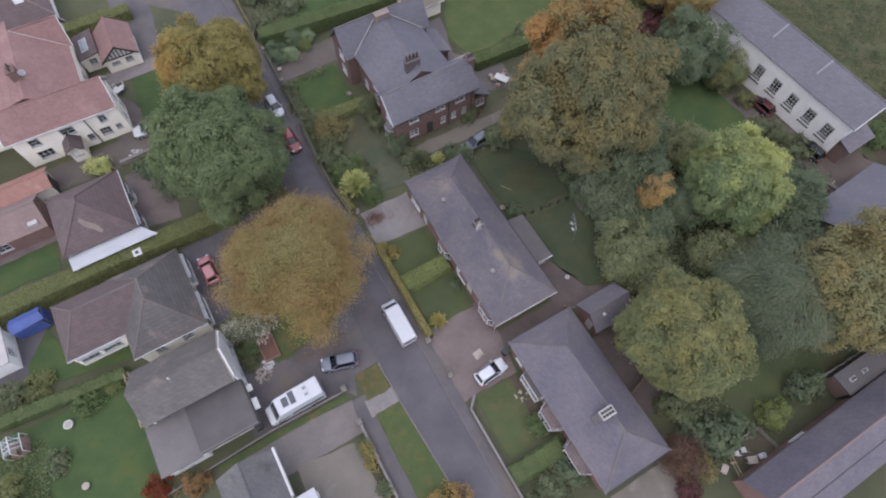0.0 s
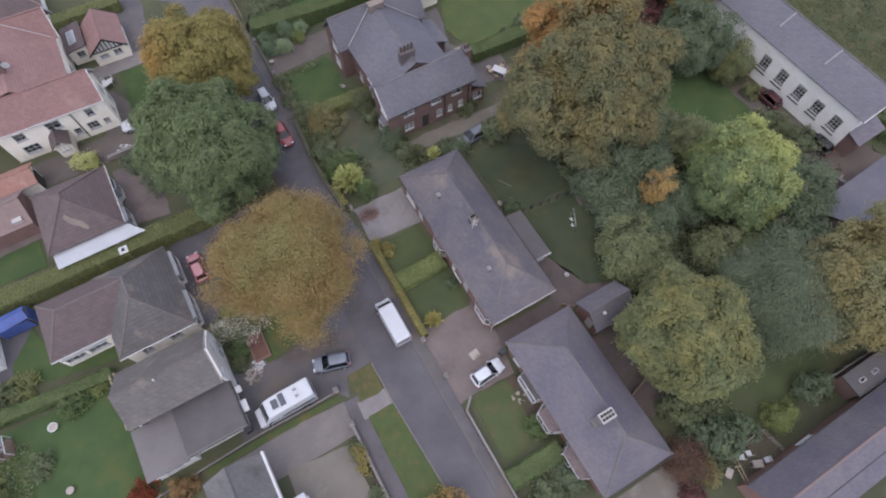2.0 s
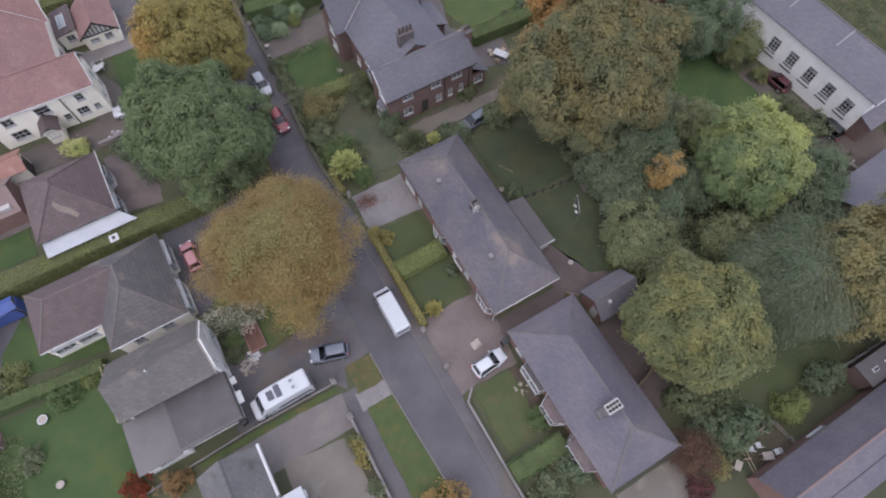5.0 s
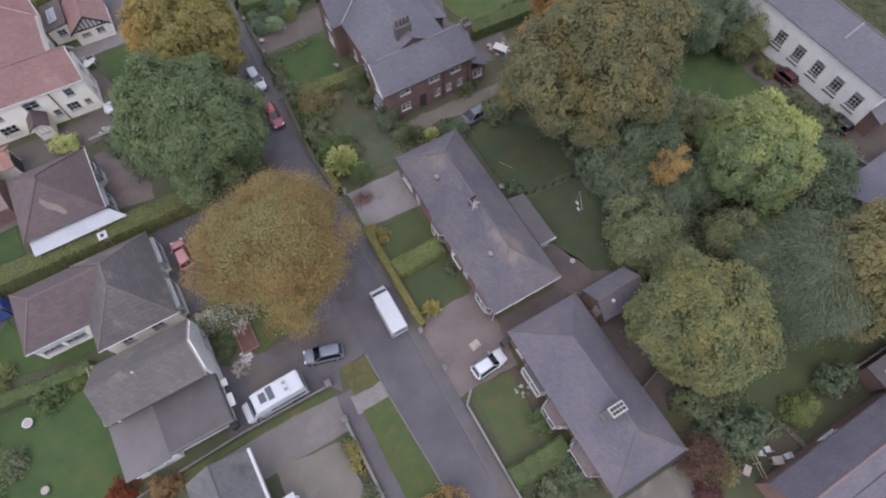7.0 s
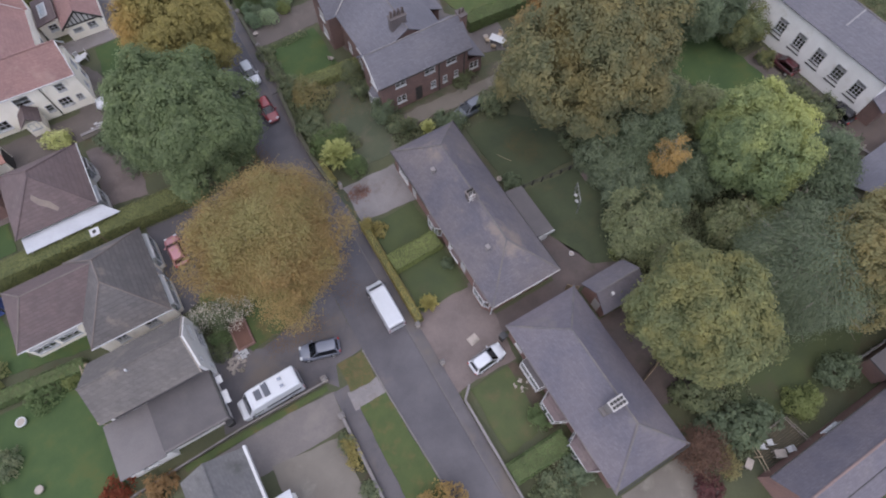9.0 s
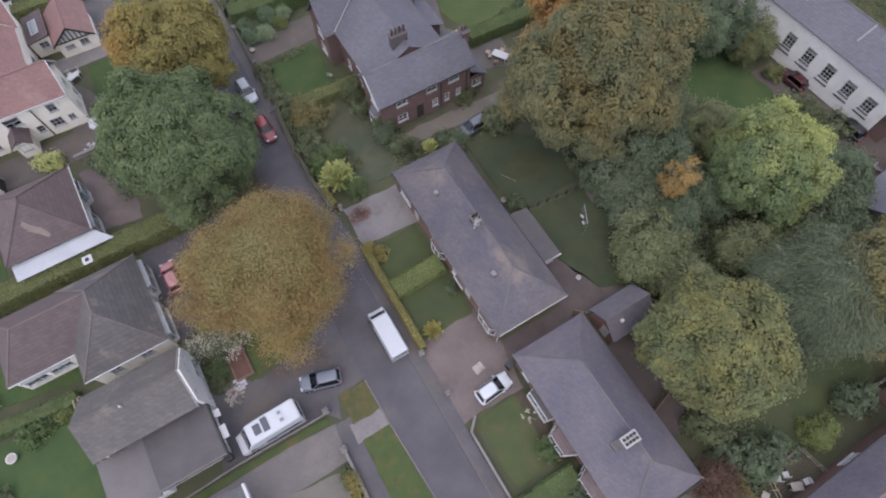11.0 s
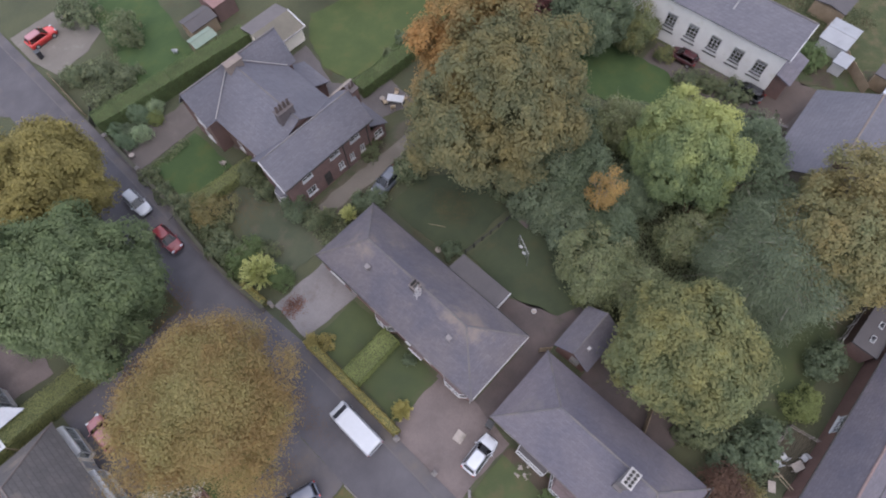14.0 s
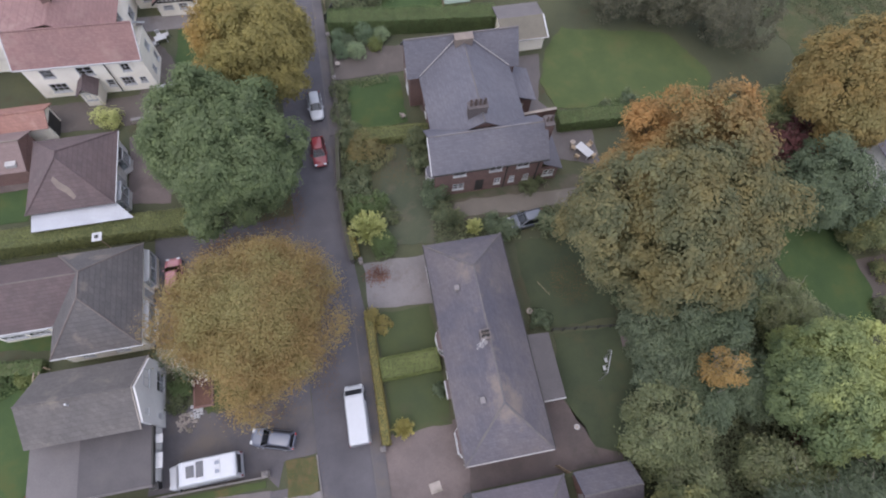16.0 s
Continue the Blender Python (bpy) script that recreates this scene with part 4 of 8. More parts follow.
def spray_shrub(label, x, y, r, h, material, seed, stems=60, per=46, category="shrub"):
    """A loose shrub of arching shoots that spring from one root, each set with narrow leaves."""
    ob = thing("shrub", label, category, x, y)
    rng = np.random.default_rng(seed)
    geo = Geo()
    quads = []
    for k in range(stems):
        a = k * 2.399963 + rng.uniform(-0.3, 0.3)
        lean = math.sqrt((k + 0.5) / stems)
        out = np.array([math.cos(a), math.sin(a), 0.0])
        reach, rise = r * lean * rng.uniform(0.75, 1.15), h * (1.0 - 0.55 * lean ** 2) * rng.uniform(0.85, 1.1)
        s = rng.uniform(0.3, 1.05, per)[:, None]
        at = out * reach * s ** 1.3 + np.array([0, 0, 1.0]) * rise * (1.25 * s - 0.25 * s ** 2) + rng.normal(0, 0.05, (per, 3))
        at[:, 2] = np.maximum(at[:, 2], 0.08)
        along = out * reach * 1.3 + np.array([0, 0, 1.0]) * rise * (1.25 - 0.5 * s) + rng.normal(0, 0.75, (per, 3)) * r
        along /= np.linalg.norm(along, axis=1, keepdims=True)
        across = np.cross(along, rng.normal(0, 0.5, (per, 3)) + np.array([0, 0, 1.0]) - out)
        across /= np.linalg.norm(across, axis=1, keepdims=True) + 1e-9
        length = rng.uniform(0.09, 0.2, per)[:, None] * (1.15 - 0.35 * s)
        quads.append(np.stack([at, at + along * length - across * 0.06, at + along * length * 2, at + along * length + across * 0.06], axis=1).reshape(-1, 3))
        mid, tip = out * reach * 0.42 + np.array([0, 0, rise * 0.56]), out * reach + np.array([0, 0, rise])
        geo.tube((x, y, -0.05), tuple(mid + np.array([x, y, 0])), 0.025, 0.016, 4)
        geo.tube(tuple(mid + np.array([x, y, 0])), tuple(tip + np.array([x, y, 0])), 0.016, 0.006, 4)
    linked("foliage", cards_mesh("foliage", np.concatenate(quads), material), ob)
    part("stem", geo, BARK, ob)
    return ob


def hedge(label, pts, width, height, material, seed, size=0.13, density=90, core=None, name="hedge", jitter=0.06):
    """A clipped hedge along a line of points: a twiggy inside and leaf sprays over its top and sides."""
    x, y = pts[0]
    ob = thing(name, label, "hedge", x, y)
    rng = np.random.default_rng(seed + 500)
    geo = Geo()
    P, N = [], []
    for a, b in zip(pts, pts[1:]):
        a, b = Vector((*a, 0)), Vector((*b, 0))
        along = (b - a).normalized()
        side = Vector((-along.y, along.x, 0)) * width / 2
        q = side * 0.86
        up = Vector((0, 0, height * 0.93))
        steps = max(2, int((b - a).length / 0.7))
        rings = []
        for k in range(steps + 1):
            c = a.lerp(b, k / steps)
            j = rng.uniform(-jitter, jitter, 3) * 0.6
            rings.append([c - q * (1 + j[0]), c + q * (1 + j[1]), c + q * (0.93 + j[1]) + up * (1 + j[2] * 0.5), c - q * (0.93 + j[0]) + up * (1 + j[2] * 0.5)])
        geo.loft(rings)
        length = (b - a).length
        for face, area in (("top", length * width), ("l", length * height), ("r", length * height), ("a", width * height), ("b", width * height)):
            n = int(area * density * (0.16 / size) ** 2)
            s, t = rng.random(n), rng.random(n)
            if face == "top":
                pos = [a + (b - a) * s[i] + side * (2 * t[i] - 1) + Vector((0, 0, height)) for i in range(n)]
                nor = Vector((0, 0, 1))
            elif face in "lr":
                k = 1 if face == "l" else -1
                pos = [a + (b - a) * s[i] + side * k + Vector((0, 0, height * t[i])) for i in range(n)]
                nor = side.normalized() * k + Vector((0, 0, 0.3))
            else:
                e, k = (a, -1) if face == "a" else (b, 1)
                pos = [e + side * (2 * s[i] - 1) + Vector((0, 0, height * t[i])) for i in range(n)]
                nor = along * k
            P += [tuple(v) for v in pos]
            N += [tuple(nor)] * n
    P, N = np.array(P), np.array(N)
    P = P + rng.normal(0, jitter, P.shape)
    wave = np.sin(P[:, 0] * 1.3 + P[:, 1] * 0.9 + seed) * np.sin(P[:, 0] * 0.45 - P[:, 1] * 0.6)
    P[:, 2] = np.maximum(0.03, P[:, 2] + 0.5 * jitter * wave)
    P[:, 0] -= x
    P[:, 1] -= y
    linked("foliage", cards_mesh("foliage", leaf_cards(rng, P, N, size, 0.28), material), ob)
    part("inner_growth", geo, core or TWIGS, ob)
    return ob


def undergrowth(name, label, outline, height, density, material, seed, size=0.2):
    """Low tangled plants over a piece of ground: rough heaps of leaf sprays."""
    rng = np.random.default_rng(seed)
    q = np.array(outline)
    lo, hi = q.min(axis=0), q.max(axis=0)
    n = int((hi[0] - lo[0]) * (hi[1] - lo[1]) * density)
    x, y = rng.uniform(lo[0], hi[0], n), rng.uniform(lo[1], hi[1], n)
    inside = np.zeros(n, bool)
    for (x0, y0), (x1, y1) in zip(outline, outline[1:] + outline[:1]):
        inside ^= ((y0 > y) != (y1 > y)) & (x < (x1 - x0) * (y - y0) / (y1 - y0 + 1e-9) + x0)
    x, y = x[inside], y[inside]
    heap = 0.5 + 0.25 * np.sin(x * 0.9 + 1.3 * np.sin(y * 0.6) + seed) + 0.25 * np.sin(y * 1.1 + 1.1 * np.sin(x * 0.7) + 2 * seed) + 0.15 * np.sin(2.7 * x + y) * np.sin(2.3 * y - x)
    keep = heap > 0.12
    x, y, heap = x[keep], y[keep], heap[keep]
    z = np.maximum(0.05, height * heap * rng.uniform(0.75, 1.05, len(x)))
    pts = np.stack([x, y, z], axis=1)
    nor = np.stack([rng.normal(0, 0.4, len(x)), rng.normal(0, 0.4, len(x)), np.ones(len(x))], axis=1)
    return tagged(linked(name, cards_mesh(name, leaf_cards(rng, pts, nor, size, 0.4), material), None), label, "undergrowth", "", "stuff")


TWIGS = surface("hedge_twigs", (0.085, 0.1, 0.046), (0.11, 0.125, 0.056), 1.0, 12, 0.95, 0.8, 0.05)
K = 2.9
G = 4.1
OAK = foliage("oak_leaves", (0.036, 0.047, 0.024), (0.05, 0.064, 0.032), (0.072, 0.088, 0.044), gain=K * 1.0, second=(0.066, 0.08, 0.044), second_at=0.58, second_scale=0.7, tone=0.8)
LIME = foliage("turning_lime_leaves", (0.066, 0.06, 0.026), (0.092, 0.08, 0.031), (0.12, 0.101, 0.04), (0.112, 0.073, 0.026), 0.66, 0.15, toward=(-0.03, 0.016, 0), gain=K)
BEECH = foliage("brown_beech_leaves", (0.084, 0.058, 0.027), (0.104, 0.071, 0.032), (0.124, 0.086, 0.038), (0.079, 0.071, 0.032), 0.36, 0.25, middle=(7.2, 0.3), gain=K, second=(0.098, 0.077, 0.033), second_at=0.52, second_scale=0.5, tone=0.5)
MAPLE = foliage("turning_maple_leaves", (0.042, 0.046, 0.026), (0.058, 0.061, 0.035), (0.08, 0.08, 0.043), (0.12, 0.07, 0.028), 0.78, 0.16, toward=(0.002, 0.043, 0.006), gain=K * 0.92, second=(0.088, 0.073, 0.033), second_at=0.53, second_scale=0.3)
UNDER = foliage("undergrowth_leaves", (0.03, 0.035, 0.022), (0.042, 0.048, 0.029), (0.06, 0.066, 0.038), gain=4.0)
ACACIA = foliage("fresh_green_leaves", (0.042, 0.056, 0.029), (0.057, 0.073, 0.036), (0.077, 0.093, 0.045), (0.106, 0.112, 0.042), 0.54, 0.14, toward=(0.038, 0.0, 0.012), gain=K * 1.03)
OLIVE = foliage("olive_leaves", (0.043, 0.05, 0.026), (0.058, 0.066, 0.034), (0.082, 0.088, 0.043), gain=K, second=(0.088, 0.082, 0.034), second_at=0.54, second_scale=0.3)
OCHRE = foliage("ochre_leaves", (0.064, 0.055, 0.028), (0.09, 0.074, 0.034), (0.116, 0.095, 0.042), (0.056, 0.062, 0.034), 0.53, 0.18, gain=K)
GREYGREEN = foliage("grey_green_leaves", (0.037, 0.042, 0.024), (0.051, 0.057, 0.031), (0.07, 0.077, 0.041), (0.056, 0.054, 0.034), 0.6, 0.2, gain=G, tone=0.8)
DUSK = foliage("dull_brown_green_leaves", (0.042, 0.041, 0.03), (0.056, 0.055, 0.039), (0.072, 0.07, 0.05), gain=2.9, tone=0.6)
SAGE = foliage("sage_leaves", (0.036, 0.044, 0.029), (0.05, 0.06, 0.039), (0.067, 0.078, 0.051), gain=3.5, tone=0.7)
BLUEGREEN = foliage("dark_evergreen_leaves", (0.03, 0.038, 0.0235), (0.041, 0.051, 0.032), (0.056, 0.068, 0.0425), gain=3.5)
ORANGE = foliage("orange_leaves", (0.165, 0.108, 0.042), (0.225, 0.155, 0.064), (0.3, 0.215, 0.095), gain=1.6, tone=0.4)
AMBER = foliage("amber_leaves", (0.07, 0.053, 0.022), (0.1, 0.069, 0.027), (0.132, 0.09, 0.035), (0.07, 0.062, 0.028), 0.5, 0.2, gain=K)
REDLEAF = foliage("red_leaves", (0.1, 0.028, 0.018), (0.16, 0.045, 0.024), (0.22, 0.07, 0.03), gain=1.2)
PURPLE = foliage("purple_leaves", (0.05, 0.024, 0.026), (0.075, 0.034, 0.034), (0.1, 0.048, 0.046), gain=1.75)
YELLOWGREEN = foliage("yellow_green_leaves", (0.1, 0.11, 0.042), (0.18, 0.19, 0.078), (0.34, 0.33, 0.17), gain=2.5, tone=0.5)
HEDGE_GREEN = foliage("hedge_leaves", (0.039, 0.054, 0.025), (0.055, 0.074, 0.033), (0.074, 0.095, 0.043), gain=2.4, tone=0.35)
HEDGE_BRIGHT = foliage("bright_hedge_leaves", (0.06, 0.07, 0.027), (0.078, 0.09, 0.036), (0.098, 0.112, 0.046), gain=2.7, tone=0.3)
HEDGE_GOLD = foliage("golden_hedge_leaves", (0.09, 0.077, 0.03), (0.12, 0.102, 0.04), (0.15, 0.126, 0.05), gain=2.5, tone=0.4)
HEDGE_LONG = foliage("olive_hedge_leaves", (0.056, 0.061, 0.028), (0.076, 0.081, 0.036), (0.098, 0.102, 0.046), gain=2.75, tone=0.3)
FIELD_WEEDS = foliage("field_weeds", (0.055, 0.062, 0.036), (0.07, 0.076, 0.043), (0.09, 0.092, 0.052), gain=1.7, tone=0.5)
BUSH = foliage("bush_leaves", (0.042, 0.05, 0.028), (0.058, 0.066, 0.037), (0.078, 0.086, 0.046), gain=2.75, tone=0.6)
SHRUB_GREEN = foliage("shrub_leaves", (0.036, 0.043, 0.026), (0.049, 0.058, 0.034), (0.066, 0.076, 0.043), (0.06, 0.058, 0.034), 0.6, 0.5, gain=3.2, tone=0.6)
PALEBUSH = foliage("pale_flower_petals", (0.27, 0.24, 0.2), (0.42, 0.385, 0.335), (0.85, 0.82, 0.76), gain=1.8, tone=0.9)
ROUNDED = foliage("rounded_bush_leaves", (0.05, 0.068, 0.042), (0.068, 0.09, 0.056), (0.09, 0.115, 0.074), gain=2.8, tone=0.3)
GOLDEN = foliage("golden_shrub_leaves", (0.13, 0.115, 0.04), (0.19, 0.17, 0.062), (0.26, 0.23, 0.1), gain=2.1, tone=0.5)
RUST = foliage("rust_brown_leaves", (0.1, 0.062, 0.03), (0.13, 0.082, 0.04), (0.16, 0.105, 0.052), gain=2.0)
COPPER = foliage("copper_brown_leaves", (0.06, 0.037, 0.028), (0.08, 0.05, 0.037), (0.1, 0.063, 0.046), gain=1.8)
LITTER = foliage("fallen_leaves", (0.1, 0.055, 0.028), (0.14, 0.08, 0.036), (0.19, 0.115, 0.05))

PALEGREEN = foliage("pale_green_leaves", (0.1, 0.13, 0.075), (0.14, 0.175, 0.105), (0.22, 0.25, 0.16), gain=2.1, tone=0.4)


# ---- houses east of the road ----
MOSS_RIDGE = surface("worn_ridge_tile", (0.125, 0.105, 0.1), (0.155, 0.13, 0.12), 0.8, 9, 0.9)
SLATE_RIDGE = surface("slate_ridge_tile", (0.1, 0.095, 0.106), (0.14, 0.125, 0.12), 0.6, 9, 0.8)
def bungalow_one():
    h = thing("bungalow", "long brick bungalow with a hipped slate roof and white gutters", "house", 17.3, 22)
    body(h, 13.6, 20.6, 12.4, 31.6, 3.0, DULL_BRICK, {
        "w": [(13.3, 14.9, 0.8, 2.2, 2), (17.0, 18.0, 0.02, 2.1), (18.9, 20.2, 0.9, 2.2, 1), (26.9, 27.9, 0.02, 2.1), (28.6, 30.6, 0.9, 2.2, 2)],
        "s": [(16.2, 17.2, 0.9, 2.1, 1), (18.6, 19.6, 0.9, 2.1, 1)], "e": [(24, 25.5, 0.9, 2.1, 1), (28, 29.4, 0.9, 2.1, 1)]})
    hip_roof(h, 13.45, 21.05, 11.95, 32.0, 3.0, 6.5, (17.2, 16.0), (17.2, 27.9), LICHEN_SLATE, SLATE_RIDGE)
    gutter(h, (13.4, 24.4, 3.0), (13.4, 31.9, 3.0), BLACK_TRIM)
    gutter(h, (13.4, 11.9, 3.0), (13.4, 24.4, 3.0), PALE_FELT)
    gutter(h, (13.4, 11.9, 3.0), (21.0, 11.9, 3.0), LEAD, 0.04)
    gutter(h, (21.1, 11.9, 3.0), (21.1, 32, 3.0), BLACK_TRIM)
    bay(h, "w", 13.6, 21.6, 24.0, 0.5, 2.4, DULL_BRICK, BROWN_TILE, 0.55, 2.85)
    bay(h, "w", 13.6, 12.6, 15.4, 0.4, 2.4, DULL_BRICK, BROWN_TILE, 0.55, 2.85)
    part("porch_canopy", Geo().slab([(13.1, 17.6, 2.4), (13.75, 17.6, 2.7), (13.75, 19.2, 2.7), (13.1, 19.2, 2.4)], 0.08), BROWN_TILE, h)
    gutter(h, (13.08, 17.6, 2.41), (13.08, 19.2, 2.41), None, 0.06)
    chimney(h, 16.45, 17.2, 21.25, 22.0, 5.5, 6.75, SOOTY_BRICK, [(16.6 + 0.23 * i, 21.44 + 0.36 * j) for i in range(3) for j in range(2)], LICHEN_SLATE, 0.1, BLACK_TRIM, 0.3)
    ant = Geo().tube((16.6, 21.3, 5.8), (16.4, 21.1, 8.2), 0.02, 0.02, 5)
    for k in range(5):
        ant.tube((15.8 + 0.12 * k, 20.6 + 0.1 * k, 8.1), (16.2 + 0.12 * k, 20.2 + 0.1 * k, 8.1), 0.03, 0.03, 4)
    ant.tube((15.7, 20.2, 8.1), (16.7, 21.1, 8.1), 0.03, 0.03, 4)
    part("aerial", ant, LEAD, h)
    for x, y, z in ((15.5, 26.5, 5.0), (15.65, 16.6, 5.1)):
        v = part("roof_vent", Geo().box(x - 0.17, x + 0.17, y - 0.2, y + 0.2, z - 0.4, z + 0.32), CONCRETE, h, "pale square roof vent")
        part("vent_cap", Geo().box(x - 0.21, x + 0.21, y - 0.25, y + 0.25, z + 0.32, z + 0.38), CONCRETE, v)
    part("downpipe", Geo().tube((13.6, 12.2, 0), (13.6, 12.2, 2.9), 0.05), UPVC, h)
    return h


bungalow_one()


def rear_extension():
    h = thing("lean_to", "low grey lean-to with a white end on the bungalow's rear wall", "lean-to", 22, 19)
    body(h, 20.65, 23.0, 16.2, 21.6, 2.2, UPVC, {"e": [(16.8, 18.6, 0.9, 1.9, 2), (19.2, 21, 0.9, 1.9, 2)]})
    slope(h, [(20.65, 15.9, 2.95), (23.3, 15.9, 2.3), (23.3, 21.8, 2.3), (20.65, 21.8, 2.95)], FELT)
    part("end_board", Geo().box(21.1, 23.3, 15.82, 15.9, 2.0, 2.4), UPVC, h)
    return h


rear_extension()


def bungalow_two():
    h = thing("bungalow", "long bungalow with a blue-grey hipped slate roof and red bays", "house", 17.5, 1.7)
    body(h, 13.9, 21.0, -6.1, 9.5, 3.0, DULL_BRICK, {
        "w": [(7.4, 8.4, 0.9, 2.1, 1)], "s": [(16, 17.2, 0.9, 2.1, 1)], "e": [(0, 1.5, 0.9, 2.1, 1)]})
    hip_roof(h, 13.55, 21.2, -6.45, 9.9, 3.0, 6.6, (17.3, -2.8), (17.3, 6.1), SLATE, SLATE_RIDGE)
    gutter(h, (13.55, -6.6, 3.0), (13.55, 9.9, 3.0), PALE_FELT)
    gutter(h, (13.55, -6.6, 3.0), (21.5, -6.6, 3.0), BLACK_TRIM)
    bay(h, "w", 13.9, 0.1, 3.2, 1.2, 2.3, DULL_BRICK, BROWN_TILE, 0.6, 2.75)
    bay(h, "w", 13.9, -4.6, -0.9, 1.2, 2.3, DULL_BRICK, BROWN_TILE, 0.6, 2.75)
    bay(h, "w", 13.9, 3.6, 6.6, 0.75, 2.3, UPVC, FELT, 0.12)
    chimney(h, 15.95, 17.25, -1.08, -0.32, 5.3, 7.4, CONCRETE, [(16.11 + 0.32 * i, -0.88 + 0.36 * j) for i in range(4) for j in range(2)], LEAD, 0.12, BLACK_TRIM, 0.12)
    part("flashing", Geo().box(15.65, 15.93, -1.05, -0.3, 4.9, 5.5), PALE_FELT, h)
    return h


bungalow_two()


def small_hip_garage():
    h = thing("garage", "small dark brick garage with a pitched slate roof", "garage", 24.7, 8)
    body(h, 22.6, 26.9, 6.5, 9.6, 2.3, DULL_BRICK, {"w": [(7.2, 8.1, 0.02, 2.0)]})
    gable_roof(h, 22.2, 27.2, 6.2, 9.9, 2.3, 3.9, "x", LICHEN_SLATE, SLATE_RIDGE, wall=DULL_BRICK, over=0.35)
    part("roof_vent", Geo().box(23.5, 23.8, 7.2, 7.5, 3.0, 3.6), LEAD, h)


small_hip_garage()


def brick_house():
    h = thing("brick_house", "large red brick house with blue slate roofs and tall chimneys", "house", 21, 47)
    up = lambda a, b: (a, b, 3.55, 4.6, 1)  # noqa: E731
    dn = lambda a, b: (a, b, 0.95, 2.05, 1)  # noqa: E731
    body(h, 15.9, 27.0, 38.6, 42.8, 5.0, BRICK, {
        "s": [up(17.7, 19.0), up(21.4, 22.7), up(24.2, 25.5), dn(17.7, 18.9), (20.1, 21.0, 0.02, 2.2, 1), dn(22.1, 22.8), dn(23.7, 24.3), dn(25.2, 25.8)],
        "w": [(39.6, 41.0, 3.5, 4.6, 2), (39.6, 41.0, 0.9, 2.1, 2)]}, rows=1)
    gable_roof(h, 15.5, 27.3, 38.2, 43.6, 5.0, 7.6, "x", PLAIN_SLATE, SLATE_RIDGE, mid=40.9, wall=BRICK, over=0.4, cap_r=0.07)
    part("ridge_flashing", Geo().box(16.4, 25.6, 40.9, 40.95, 7.62, 7.68), PALE_LEAD, h, "pale lead strip along the ridge")
    edge = Geo()
    edge.loft([[(15.36, 38.2, 5.03), (15.36, 38.2, 4.8), (15.46, 38.2, 4.8), (15.46, 38.2, 5.03)], [(15.36, 40.9, 7.63), (15.36, 40.9, 7.4), (15.46, 40.9, 7.4), (15.46, 40.9, 7.63)]])
    part("bargeboard", edge, UPVC, h)
    body(h, 16.7, 25.7, 42.8, 51.0, 5.0, BRICK, {"w": [(45.0, 46.1, 3.5, 4.6, 1), (45.0, 46.1, 0.9, 2.2, 1), (48.0, 48.9, 0.9, 2.2, 1)], "e": [(45, 46.3, 3.4, 4.6, 1)]})
    top, mid = 8.15, 21.1
    slope(h, [(16.25, 41.6, 5.0), (mid, 41.4, top), (mid, 52.2, top), (16.25, 50.3, 5.0)], PLAIN_SLATE)
    slope(h, [(26.1, 41.6, 5.0), (mid, 41.4, top), (mid, 52.2, top), (26.1, 50.3, 5.0)], PLAIN_SLATE)
    part("gable", Geo().add([(16.4, 41.65, 4.9), (25.9, 41.65, 4.9), (mid, 41.65, top - 0.15), (16.4, 41.9, 4.9), (25.9, 41.9, 4.9), (mid, 41.9, top - 0.15)], [(0, 1, 2), (5, 4, 3), (0, 3, 4, 1), (1, 4, 5, 2), (2, 5, 3, 0)]), BRICK, h)
    caps(h, [((mid, 41.4, top), (mid, 52.0, top))], SLATE_RIDGE, 0.08)
    body(h, 15.3, 26.7, 50.5, 54.8, 5.0, BRICK, {"w": [(51.6, 53.0, 3.4, 4.6, 2), (51.6, 53.0, 0.8, 2.1, 2)]})
    gable_roof(h, 15.0, 27.1, 50.1, 55.0, 5.0, 8.25, "x", PLAIN_SLATE, SLATE_RIDGE, mid=52.4, wall=BRICK, over=0.3)
    for a, b in (((16.3, 50.2, 5.2), (20.7, 52.2, 8.22)), ((26.0, 50.2, 5.2), (21.5, 52.2, 8.22))):
        caps(h, [(a, b)], LEAD, 0.05, "valley_flashing", "white lead valley strip")
    chimney(h, 19.75, 21.55, 42.5, 43.25, 6.8, 8.85, SOOTY_BRICK, [(19.98 + 0.45 * i, 42.88) for i in range(4)], SOOTY_BRICK, 0.15, POT, 0.65)
    chimney(h, 20.2, 22.0, 51.2, 52.0, 7.2, 8.6, LICHEN, [], LICHEN)
    chimney(h, 27.0, 27.8, 40.3, 41.4, -0.1, 7.6, BRICK, [(27.2 + 0.4 * i, 40.85) for i in range(2)], SOOTY_BRICK, 0.14)
    body(h, 27.0, 29.0, 38.7, 42.2, 2.3, BRICK, {"s": [(27.4, 28.6, 0.9, 2.0, 1)]})
    slope(h, [(27.0, 38.4, 3.9), (29.3, 38.4, 2.4), (29.3, 42.5, 2.4), (27.0, 42.5, 3.9)], PLAIN_SLATE)
    body(h, 25.7, 28.3, 47.4, 51.2, 2.6, BRICK, {"s": [(26.4, 27.4, 0.9, 2.0, 1)]})
    slope(h, [(25.7, 47.1, 3.9), (28.7, 47.1, 2.7), (28.7, 51.5, 2.7), (25.7, 51.5, 3.9)], PLAIN_SLATE)
    gutter(h, (15.5, 38.15, 4.95), (27.3, 38.15, 4.95), BLACK_TRIM)
    for x in (23.2, 26.5):
        part("downpipe", Geo().tube((x, 38.52, 0), (x, 38.52, 4.9), 0.06), BLACK_TRIM, h)
